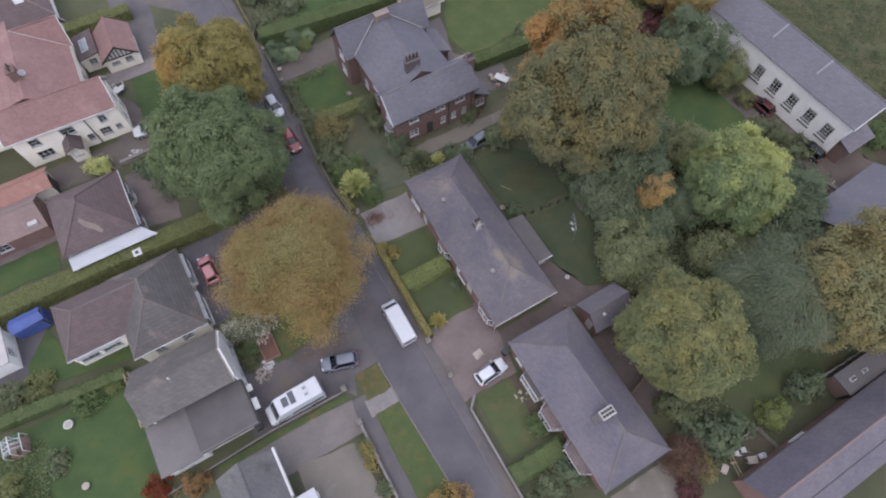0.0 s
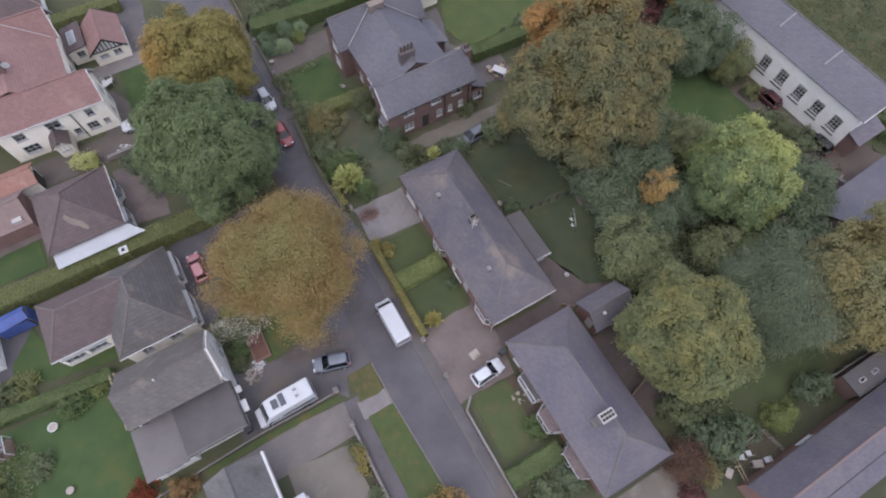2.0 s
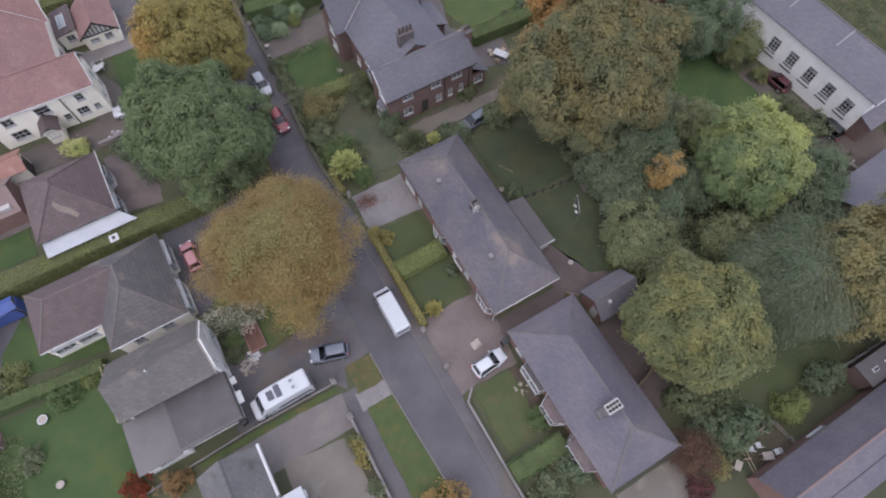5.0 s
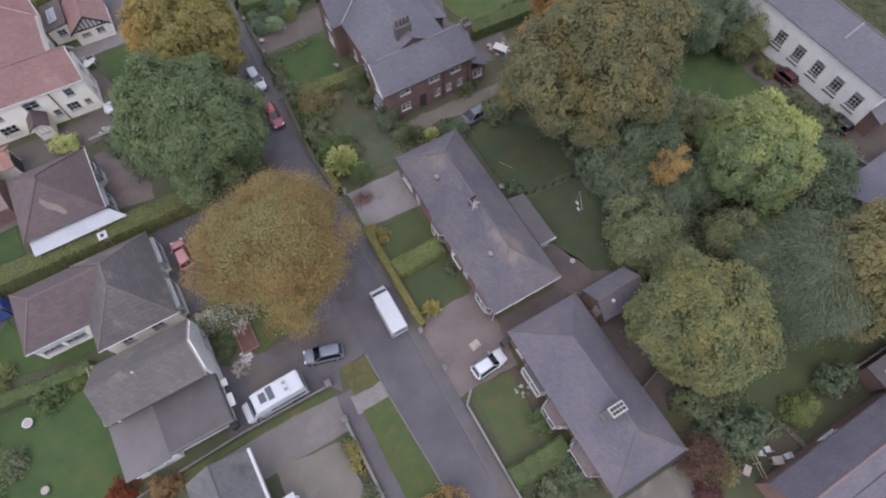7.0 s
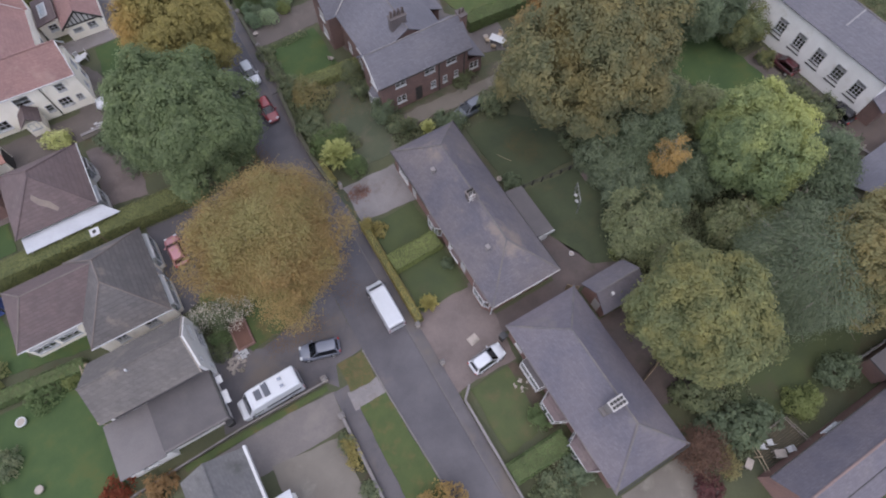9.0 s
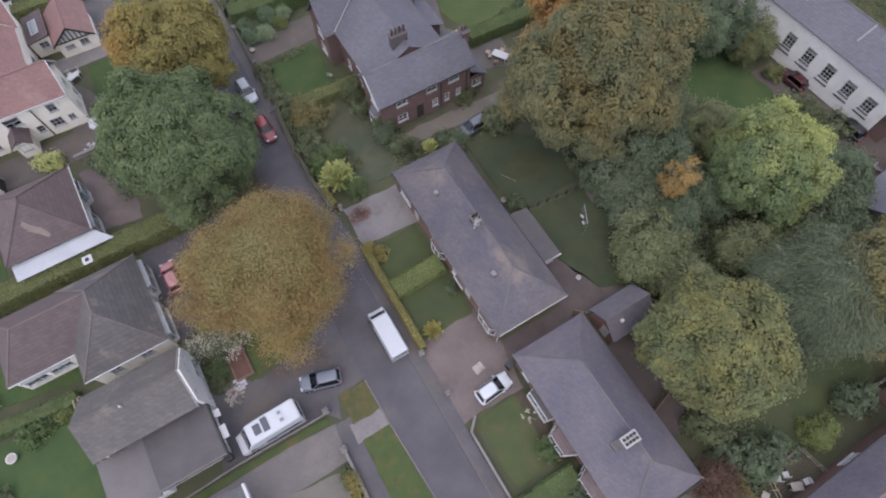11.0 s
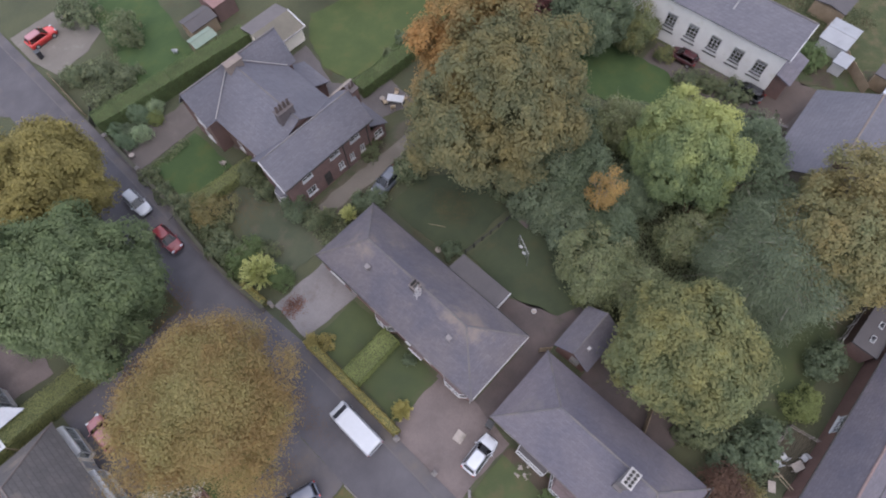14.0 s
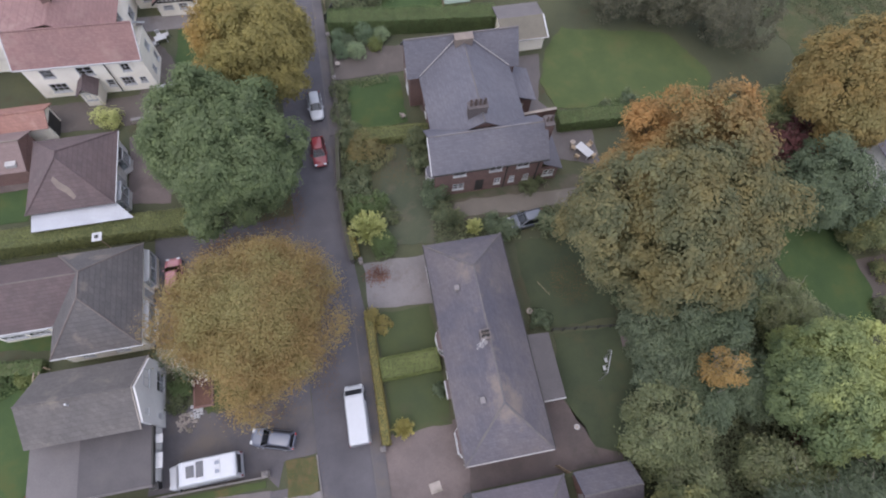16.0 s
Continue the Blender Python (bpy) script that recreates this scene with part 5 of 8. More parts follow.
    bay(h, "w", 15.9, 39.3, 41.2, 0.6, 2.4, BRICK, PLAIN_SLATE, 0.5, 2.8)
    return h


brick_house()


def white_house():
    F = 2.6
    h = thing("white_house", "long white rendered house with a slate roof and dark sash windows", "house", 65.5, 18, frame_turn=F, dx=0.3, dy=1.1)
    ops = [(y - 0.65, y + 0.65, 2.15, 4.05, 2) for y in (8.9, 11.6, 14.4, 17.2, 20.0)]
    body(h, 61.9, 66.5, 7.0, 33.0, 5.9, RENDER_WHITE, {"w": ops}, rows=3, sill_mat=BLACK_TRIM)
    for o in ops:
        part("ledge", Geo().box(61.8, 61.898, o[0] - 0.2, o[1] + 0.2, 1.52, 1.62), BLACK_TRIM, h)
    gable_roof(h, 61.45, 66.95, 6.6, 33.4, 5.9, 8.05, "y", PLAIN_SLATE, SLATE_RIDGE, mid=65.3, wall=RENDER_WHITE, over=0.4, barge=UPVC)
    for y in (14.6, 21.6):
        part("roof_joint", Geo().slab([(63.2, y - 0.09, 6.94), (65.2, y - 0.09, 8.06), (65.2, y + 0.09, 8.06), (63.2, y + 0.09, 6.94)], 0.06), PALE_LEAD, h, "pale lead strip across the slates")
    body(h, 62.2, 66.0, 5.4, 7.0, 2.9, BRICK, {"s": [(62.8, 63.7, 0.02, 2.1, 1)]})
    slope(h, [(61.8, 5.1, 2.9), (66.5, 5.1, 2.9), (66.5, 6.99, 3.5), (61.8, 6.99, 3.5)], SLATE)
    return h


white_house()


def slate_barn():
    F = 3.9
    h = thing("barn", "old stone barn with a broad weathered slate roof", "barn", 57, -1.5, frame_turn=F, dy=-0.5)
    body(h, 51.6, 63.2, -7.2, 2.4, 3.0, STONE, {"n": [(57, 59.4, 0.02, 2.3, 1)]})
    gable_roof(h, 51.2, 63.6, -7.6, 2.8, 3.0, 6.0, "x", PLAIN_SLATE, LICHEN, wall=STONE, over=0.4)
    chimney(h, 52.4, 53.4, -3.0, -1.8, 5.0, 6.9, BRICK, [(52.7 + 0.4 * i, -2.4) for i in range(2)])
    return h


slate_barn()


FADED_RIDGE = surface("faded_pink_ridge", (0.19, 0.135, 0.128), (0.165, 0.125, 0.12), 0.7, 9, 0.9)


def brick_range():
    F = 1.0
    h = thing("brick_range", "low brick range with a slate roof and pinkish ridge tiles", "house", 36, -13.8, frame_turn=F, dx=-0.9, dy=-1.07)
    body(h, 26.3, 62, -16.6, -11.4, 3.0, DULL_BRICK, {"n": [(33.0, 34.8, 1.4, 2.5, 2), (44, 45.4, 1.0, 2.0, 1)]})
    gable_roof(h, 25.9, 62.4, -17.0, -11.3, 3.0, 5.6, "x", SLATE, FADED_RIDGE, mid=-13.35, wall=DULL_BRICK, over=0.1, cap_r=0.11)
    gutter(h, (25.9, -11.25, 2.98), (62, -11.25, 2.98), BLACK_TRIM)
    part("roof_seam", Geo().slab([(27, -15.15, 4.33), (62, -15.15, 4.33), (62, -15.27, 4.24), (27, -15.27, 4.24)], 0.03), BLACK_TRIM, h)
    return h


brick_range()


def felt_garage():
    h = thing("garage", "flat felt-roofed garage with two small rooflights", "garage", 43, -10)
    body(h, 40.4, 46.6, -11.4, -9.3, 2.3, BRICK, {})
    part("flat_roof", Geo().box(40.2, 46.8, -11.5, -9.2, 2.3, 2.5), FELT, h)
    for x in (41.6, 43.3):
        r = part("rooflight", Geo().box(x - 0.35, x + 0.35, -10.6, -10.2, 2.5, 2.62), UPVC, h)
        part("pane", Geo().box(x - 0.28, x + 0.28, -10.54, -10.26, 2.62, 2.64), PANE, r)


felt_garage()

# ---- houses west of the road ----
def bungalow_west():
    h = thing("bungalow", "hipped bungalow with brown tiles and white bay windows", "house", -18, 32, dx=0.45, dy=-0.2)
    body(h, -20.0, -13.0, 27.6, 36.7, 2.95, CREAM, {"s": [(-18.6, -17.6, 0.9, 2.1, 1), (-15.8, -14.6, 0.9, 2.1, 1)], "e": [(32.1, 33.0, 0.02, 2.1)]})
    body(h, -25.9, -20.0, 30.5, 36.6, 2.95, CREAM, {"s": [(-25.6, -23.7, 0.8, 2.3, 2), (-23.4, -21.5, 0.8, 2.3, 2)]})
    hip_roof(h, -26.25, -14.0, 30.2, 36.95, 3.0, 6.3, (-23.1, 33.4), (-16.5, 33.4), BROWN_TILE, MOSS_RIDGE, 0.07, skip=("e",))
    hip_roof(h, -20.35, -12.75, 27.2, 37.05, 3.0, 6.6, (-16.5, 31.0), (-16.5, 33.4), GREY_TILE, MOSS_RIDGE, 0.07)
    for y0, y1 in ((28.0, 31.6), (33.4, 36.7)):
        bay(h, "e", -13.0, y0, y1, 0.42, 2.3, CREAM, UPVC, 0.15)
    gutter(h, (-20.35, 27.15, 3.0), (-12.6, 27.15, 3.0))
    gutter(h, (-26.2, 30.15, 3.0), (-20.4, 30.15, 3.0))
    part("window_ledge", Geo().box(-25.6, -21.2, 30.2, 30.5, 2.25, 2.33), UPVC, h)
    return h


bungalow_west()


def chalet():
    h = thing("chalet", "grey tiled chalet with a white boarded gable and flat extension", "house", -16.5, 20)
    body(h, -20.2, -11.5, 20.1, 25.6, 3.1, RENDER_WHITE, {"e": [(20.7, 21.2, 1.0, 1.5, 0), (23.0, 24.8, 0.5, 1.9, 1)]})
    slope(h, [(-20.6, 19.6, 4.2), (-11.75, 19.6, 4.2), (-11.75, 22.7, 6.1), (-20.6, 22.7, 6.1)], CHALET_TILE)
    slope(h, [(-20.6, 25.9, 3.15), (-11.75, 25.9, 3.15), (-11.75, 22.7, 6.1), (-20.6, 22.7, 6.1)], CHALET_TILE)
    caps(h, [((-20.6, 22.7, 6.1), (-11.8, 22.7, 6.1))], CHALET_TILE, 0.09)
    for x0, x1 in ((-20.2, -19.95), (-11.76, -11.5)):
        prof = [(20.1, 3.08), (25.6, 3.08), (25.6, 3.35), (22.7, 5.95), (20.1, 4.3)]
        part("gable", Geo().loft([[(x0, y, z) for y, z in prof], [(x1, y, z) for y, z in prof]]), RENDER_WHITE, h)
    part("wall_south", Geo().box(-19.95, -11.76, 20.085, 20.35, 2.6, 4.25), FELT, h)
    edge = Geo()
    for p, q in (((19.6, 4.2), (22.7, 6.1)), ((22.7, 6.1), (25.9, 3.15))):
        edge.loft([[(-11.74, p[0], p[1] + 0.03), (-11.74, p[0], p[1] - 0.16), (-11.66, p[0], p[1] - 0.16), (-11.66, p[0], p[1] + 0.03)], [(-11.74, q[0], q[1] + 0.03), (-11.74, q[0], q[1] - 0.16), (-11.66, q[0], q[1] - 0.16), (-11.66, q[0], q[1] + 0.03)]])
    part("bargeboard", edge, STONE, h)
    window_at(h, "e", -11.5, 23.0, 24.5, 3.5, 4.5, 1, 0)
    window_at(h, "e", -11.5, 20.8, 21.2, 3.5, 4.1, 1, 0)
    part("roof_vent", Geo().tube((-16.6, 22.2, 5.6), (-16.6, 22.2, 6.2), 0.09), UPVC, h)
    rails = Geo()
    for y in (20.6, 22.0, 23.4, 24.8, 26.0):
        rails.tube((-21.4, y, 0), (-21.4, y, 2.6), 0.05, 0.05, 5)
    for x in (-21.4, -21.0):
        rails.tube((x, 20.4, 2.6), (x, 26.3, 2.6), 0.05, 0.05, 5)
    part("pergola", rails, PALE_WOOD, h, "pale wooden pergola rails")
    body(h, -17.0, -11.8, 15.7, 20.05, 2.45, RENDER_WHITE, {"e": [(17.0, 18.3, 0.02, 2.1)], "s": [(-15.4, -14.0, 0.9, 2.0, 1)]})
    body(h, -20.9, -17.0, 15.3, 20.05, 2.4, RENDER_WHITE, {"s": [(-19.8, -18.4, 0.9, 2.0, 1)]})
    part("flat_roof", Geo().box(-17.2, -11.55, 15.4, 20.08, 2.5, 2.68), FELT, h, "dark felt roof")
    part("flat_roof", Geo().box(-21.15, -17.2, 15.0, 20.08, 2.42, 2.58), PALE_FELT, h)
    part("parapet", Geo().box(-17.2, -11.45, 15.22, 15.38, 2.3, 2.72), PALE_FELT, h)
    part("fascia", Geo().box(-11.53, -11.41, 15.4, 20.0, 2.2, 2.7), BLACK_TRIM, h)
    part("canopy", Geo().box(-11.4, -10.85, 18.6, 19.3, 2.15, 2.25), UPVC, h)
    part("canopy", Geo().box(-11.4, -10.85, 16.6, 17.8, 2.15, 2.25), UPVC, h)
    return h


chalet()


def corner_house():
    h = thing("bungalow", "grey roofed bungalow with a white boarded end", "house", -14, 9, dx=0.1, dy=-1.0)
    body(h, -16.5, -11.8, -6, 12.9, 2.8, RENDER_WHITE, {"e": [(10.2, 11.4, 0.9, 2.1, 1), (2, 4, 0.9, 2.1, 2)]})
    slope(h, [(-16.9, -6.4, 2.9), (-14.15, -6.4, 5.0), (-14.15, 13.3, 5.0), (-16.9, 13.3, 2.9)], STAINED_SLATE)
    slope(h, [(-11.4, -6.4, 2.9), (-14.15, -6.4, 5.0), (-14.15, 13.3, 5.0), (-11.4, 13.3, 2.9)], STAINED_SLATE)
    caps(h, [((-14.15, -6.4, 5.0), (-14.15, 13.3, 5.0))], STAINED_SLATE)
    part("gable", Geo().add([(-16.5, 12.9, 2.8), (-11.8, 12.9, 2.8), (-14.15, 12.9, 4.75), (-16.5, 12.65, 2.8), (-11.8, 12.65, 2.8), (-14.15, 12.65, 4.75)], [(0, 1, 2), (5, 4, 3), (0, 3, 4, 1), (1, 4, 5, 2), (2, 5, 3, 0)]), RENDER_WHITE, h)
    part("fascia", Geo().box(-11.4, -11.15, 8.6, 13.4, 2.55, 2.95), UPVC, h)
    body(h, -11.8, -9.6, 1.5, 8.2, 2.3, RENDER_WHITE, {"e": [(5.4, 7.6, 0.02, 2.0)]})
    part("flat_roof", Geo().box(-11.75, -9.4, 1.3, 8.4, 2.3, 2.45), WHITE_SHEET, h)
    return h


corner_house()


def hip_house():
    h = thing("bungalow", "square bungalow with a brown pyramid roof and white side canopy", "house", -19.4, 46.4, dx=0.25, dy=-0.7)
    body(h, -23.1, -15.7, 42.7, 50.4, 2.95, RENDER_WHITE, {"e": [(47.5, 49.3, 0.9, 2.2, 2), (45.6, 46.5, 0.02, 2.1)], "w": [(44, 45.4, 0.9, 2.1, 1)]})
    hip_roof(h, -23.5, -15.3, 42.3, 50.8, 3.0, 6.1, (-19.4, 46.2), (-19.4, 46.9), BROWN_TILE, BROWN_TILE, 0.08)
    on = lambda x, y: (x, y, 3.03 + (y - 42.3) * 0.795)  # noqa: E731
    part("roof_patch", Geo().slab([on(-20.3, 44.6), on(-20.0, 44.0), on(-19.4, 43.6), on(-18.8, 43.0), on(-18.5, 43.2), on(-18.9, 43.9), on(-19.6, 44.4), on(-20.0, 44.9)], 0.03), LICHEN, h, "pale patch of repaired tiles")
    can = part("side_canopy", Geo().slab([(-23.2, 40.8, 2.35), (-13.8, 40.8, 2.35), (-15.3, 42.5, 2.62), (-23.2, 42.5, 2.62)], 0.08), WHITE_SHEET, h, "white sheet canopy along the wall")
    for x in (-22.9, -20, -17, -14.2):
        part("canopy_post", Geo().box(x - 0.05, x + 0.05, 40.9, 41.0, 0, 2.27), UPVC, can)
    bay(h, "e", -15.7, 42.9, 45.2, 0.6, 2.4, RENDER_WHITE, WHITE_SHEET, 0.12)
    bay(h, "e", -15.7, 47.4, 49.4, 0.6, 2.4, RENDER_WHITE, FELT, 0.4)
    gutter(h, (-15.25, 42.3, 3.0), (-15.25, 50.8, 3.0))
    return h


hip_house()


def tiled_wing():
    h = thing("outbuilding", "long low outbuilding with faded pink tiles", "outbuilding", -30, 49)
    body(h, -38, -24.2, 47.4, 51.6, 2.4, DULL_BRICK, {"s": [(-30, -28.6, 0.9, 2.0, 1)]})
    gable_roof(h, -38.4, -23.9, 47.0, 52.0, 2.5, 4.3, "x", surface("faded_tile", (0.17, 0.125, 0.12), (0.2, 0.145, 0.135), 0.3, 7, 0.85, 0.35, 0.02, courses=(0.28, 0.18, (0.3, 0.3, 0.3))), LICHEN, wall=DULL_BRICK, over=0.35)
    part("roof_vent", Geo().box(-25.6, -24.6, 47.4, 48.0, 2.5, 3.2), LEAD, h)


tiled_wing()


def salmon_garage():
    h = thing("garage", "garage with an orange tiled roof and dark open doorway", "garage", -26, 53.6)
    body(h, -38, -22.6, 52.3, 54.9, 2.3, CREAM, {"e": []})
    gable_roof(h, -38.4, -22.3, 52.0, 55.3, 2.4, 3.4, "x", SALMON_TILE, SALMON_TILE, wall=CREAM, over=0.3)
    # the open doorway's shaded inside is a black plate on the closed wall
    part("dark_doorway_panel", Geo().box(-22.6, -22.52, 52.7, 54.6, 0.02, 2.1), BLACK_TRIM, h, "black panel standing in for the dark inside of the open doorway")


salmon_garage()


def cream_house():
    F = -2.4
    h = thing("cream_house", "large cream rendered house with red clay tile roofs", "house", -22, 62, frame_turn=F)
    body(h, -26.8, -14.6, 57.1, 61.4, 5.0, CREAM, {
        "s": [(-25.2, -24.0, 3.05, 4.2, 1), (-21.6, -20.0, 3.0, 4.2, 1), (-17.1, -16.2, 3.1, 4.2, 1), (-25.4, -23.6, 0.8, 2.1, 2), (-19.5, -18.7, 1.0, 2.0, 0), (-17.9, -16.6, 1.0, 2.2, 2), (-16.0, -15.3, 1.2, 2.0, 1)],
        "e": [(58.2, 58.9, 1.2, 2.0, 0), (59.4, 60.4, 3.2, 4.2, 0), (60.2, 60.9, 0.8, 2.0, 0)]})
    gable_roof(h, -27.2, -14.4, 56.6, 61.9, 5.0, 7.6, "x", RED_TILE, RED_TILE, mid=59.25, wall=CREAM, over=0.5, barge=UPVC)
    part("downpipe", Geo().tube((-18.5, 57.0, 0), (-18.5, 57.0, 4.9), 0.06), BLACK_TRIM, h)
    gutter(h, (-27.2, 56.55, 4.98), (-14.4, 56.55, 4.98))
    body(h, -33, -17.8, 61.4, 73.3, 5.0, CREAM, {"e": [(63, 64.6, 3.2, 4.4, 1), (66.5, 68, 0.8, 2.0, 1)]})
    roof_top = 8.0
    slope(h, [(-17.3, 59.4, 5.0), (-22.6, 59.4, roof_top), (-22.6, 71.2, roof_top), (-17.3, 69.0, 5.0)], RED_TILE)
    slope(h, [(-38, 59.4, 5.0), (-22.6, 59.4, roof_top), (-22.6, 73, roof_top), (-38, 73, 5.0)], RED_TILE)
    gable_roof(h, -32, -16.9, 68.9, 73.8, 5.0, 7.85, "x", RED_TILE, RED_TILE, mid=71.2, wall=CREAM, over=0.4, barge=UPVC)
    caps(h, [((-17.4, 69.05, 5.1), (-22.5, 71.1, 7.95))], LEAD, 0.06, "valley_flashing", "pale lead valley strip")
    chimney(h, -23.2, -22.3, 62.4, 63.6, 7.2, 9.2, BRICK, [(-22.75, 62.7), (-22.75, 63.3)], BRICK)
    dish = Geo()
    dish.loft([[(-21.9 + r * math.cos(a), 62.7 + d, 8.6 + r * math.sin(a)) for a in [2 * math.pi * i / 12 for i in range(12)]] for r, d in ((0.45, 0.0), (0.3, 0.1), (0.05, 0.15), (0.28, 0.14), (0.43, 0.03))])
    part("satellite_dish", dish, UPVC, h)
    porch = part("porch", Geo().box(-22.0, -20.3, 55.4, 57.1, -0.1, 2.2), CREAM, h)
    part("porch_roof", Geo().slab([(-22.3, 54.9, 2.2), (-21.15, 54.9, 3.3), (-21.15, 57.1, 3.3), (-22.3, 57.1, 2.2)], 0.1), BROWN_TILE, porch)
    part("porch_roof", Geo().slab([(-20.0, 54.9, 2.2), (-21.15, 54.9, 3.3), (-21.15, 57.1, 3.3), (-20.0, 57.1, 2.2)], 0.1), BROWN_TILE, porch)
    window_at(h, "s", 55.4, -21.7, -20.6, 1.0, 2.0, 1, 0)
    return h


cream_house()


def timbered_annexe():
    F = -2.4
    h = thing("annexe", "low annexe with red tiles and a black and white timbered gable", "house", -13, 70.5, frame_turn=F)
    body(h, -14.8, -10.5, 67.8, 73.0, 2.2, CREAM, {"s": [(-14.1, -13.0, 1.1, 1.6, 0), (-12.3, -11.3, 1.0, 1.8, 1)]})
    gable_roof(h, -15.1, -10.2, 67.4, 73.5, 2.2, 4.1, "y", RED_TILE, RED_TILE, wall=RENDER_WHITE, over=0.4, barge=BLACK_TRIM)
    beams = Geo()
    for k in range(-3, 4):
        x = -12.65 + 0.48 * k
        beams.box(x - 0.06, x + 0.06, 67.71, 67.79, 2.1, 2.2 + 1.55 * (1 - abs(k) / 4.4))
    beams.box(-14.6, -10.7, 67.71, 67.79, 2.05, 2.18)
    part("timbers", beams, BLACK_TRIM, h)
    body(h, -17.5, -14.8, 69.4, 73.6, 2.2, CREAM, {"s": [(-16.6, -15.6, 1.0, 1.9, 1)]})
    slope(h, [(-17.6, 69.1, 2.3), (-15.0, 69.1, 2.8), (-15.0, 73.9, 2.8), (-17.6, 73.9, 2.3)], BROWN_TILE)
    r = part("rooflight", Geo().slab([(-16.9, 70.2, 2.55), (-15.9, 70.2, 2.74), (-15.9, 72.6, 2.74), (-16.9, 72.6, 2.55)], 0.06), UPVC, h, "white framed rooflight")
    part("pane", Geo().slab([(-16.75, 70.4, 2.6), (-16.05, 70.4, 2.73), (-16.05, 72.4, 2.73), (-16.75, 72.4, 2.6)], 0.02), PANE, r)
    return h


timbered_annexe()


def far_house():
    h = thing("house", "brown roofed house with a white rooflight", "house", -19, 84)
    body(h, -30, -15.5, 79.5, 88, 3.0, RENDER_WHITE, {"s": [(-18, -17, 0.9, 2.1, 1)]})
    hip_roof(h, -30.4, -15.1, 79.1, 88.4, 3.0, 6.2, (-25.6, 83.7), (-19.8, 83.7), BROWN_TILE, LICHEN)
    part("rooflight", Geo().slab([(-18.9, 81.2, 4.55), (-17.7, 81.2, 4.55), (-17.9, 82.2, 5.2), (-19, 82.2, 5.2)], 0.02), UPVC, h, "white framed rooflight")


far_house()


def west_annexe():
    h = thing("outbuilding", "white outbuilding with a flat sheet roof", "outbuilding", -33, 35)
    body(h, -38, -31.2, 33.4, 37.4, 2.4, RENDER_WHITE, {"e": [(34.4, 35.4, 0.9, 1.9, 1)]})
    part("flat_roof", Geo().box(-38.2, -31.0, 33.2, 37.6, 2.4, 2.58), LEAD, h)


west_annexe()


# ---- trees ----
PALE_BARK = surface("pale_twigs", (0.2, 0.18, 0.15), (0.26, 0.235, 0.2), 1.2, 8, 0.95, 0.6, 0.04)
tree("oak", "large dense dark green oak beside the road", -3.5, 43.0, 6.2, 7.1, 5.8, 7.8, OAK, 1, 100000, 0.22, 95, 1.25, -0.55, 0.45, 0.2, 0.15, tuft=0.62, fuzz=0.2)
tree("lime", "yellowing lime tree beside the road", 0.2, 55.1, 5.2, 5.2, 4.8, 7.2, LIME, 2, 80000, 0.22, 95, 1.25, -0.55, 0.4, 0.25, 0.18, tuft=0.6, fuzz=0.25)
tree("beech", "brown-leaved beech overhanging the road", -1.8, 25.9, 6.5, 6.5, 5.1, 7.7, BEECH, 1950, 155000, 0.13, 170, 1.05, -0.2, 0.4, 0.2, 0.35, tuft=0.7, fuzz=1.1, notch=((-155, 0.24), (-130, 0.26), (128, 0.1), (168, -0.1), (75, 0.06)))
tree("maple", "huge turning maple with orange edges", 35.1, 29.3, 8.9, 8.8, 8.2, 9.4, MAPLE, 198, 165000, 0.24, 190, 1.4, -0.6, 0.6, 0.2, 0.16, tuft=0.7, fuzz=0.25, notch=((122, 0.3), (150, 0.08), (72, -0.05)))
tree("acacia", "fresh green rounded tree", 44.3, 12.5, 4.8, 4.8, 4.6, 6.4, ACACIA, 5, 60000, 0.21, 75, 1.25, -0.6, 0.35, 0.2, 0.18, tuft=0.5, fuzz=0.3)
tree("sycamore", "olive green spreading sycamore", 27.8, 1.5, 5.0, 5.3, 4.7, 6.4, OLIVE, 6, 92000, 0.22, 110, 1.15, -0.55, 0.4, 0.2, 0.15, tuft=0.62, fuzz=0.2)
tree("ash", "ochre leaved ash tree", 46.5, -3.2, 6.7, 5.8, 6.0, 7.2, OCHRE, 7, 56000, 0.21, 75, 1.5, -0.6, 0.35, 0.2, 0.3, tuft=0.5, fuzz=0.3)
tree("willow", "grey-green tree with pale twigs among thin drooping leaves", 40.5, 0.2, 5.8, 5.4, 4.2, 4.8, SAGE, 8, 52000, 0.14, 64, 1.5, -0.7, 0.16, 0.2, 0.5, tuft=0.8, fuzz=0.9, bare=1.16, bark=PALE_BARK, twigs=260, leaf=(1.3, 0.16, 1.2))
tree("rowan", "small orange rowan tree", 35.6, 15.5, 1.25, 1.1, 3.2, 6.4, ORANGE, 9, 3000, 0.16, 15, 0.5, -0.8, 0.1, 0.1, 0.4, tuft=0.35, fuzz=0.4, bare=1.15, bark=PALE_BARK, twigs=12)
tree("holm_oak", "dark green evergreen tree", 54.6, 31.0, 4.2, 4.2, 3.8, 4.6, BLUEGREEN, 10, 30000, 0.2, 46, 1.2, -0.7, 0.3, 0.2, fuzz=0.3)
tree("ash", "olive tree beyond the maple", 54.6, 41.4, 2.2, 2.2, 2.1, 3.0, OLIVE, 11, 12000, 0.2, 36, 0.9, -0.6, 0.2, 0.2)
tree("cherry", "tree with amber autumn leaves", 59.8, 40.4, 6.2, 6.2, 5.5, 7.0, AMBER, 12, 48000, 0.26, 60, 1.6, -0.6, 0.35, 0.2, 0.14, tuft=0.65)
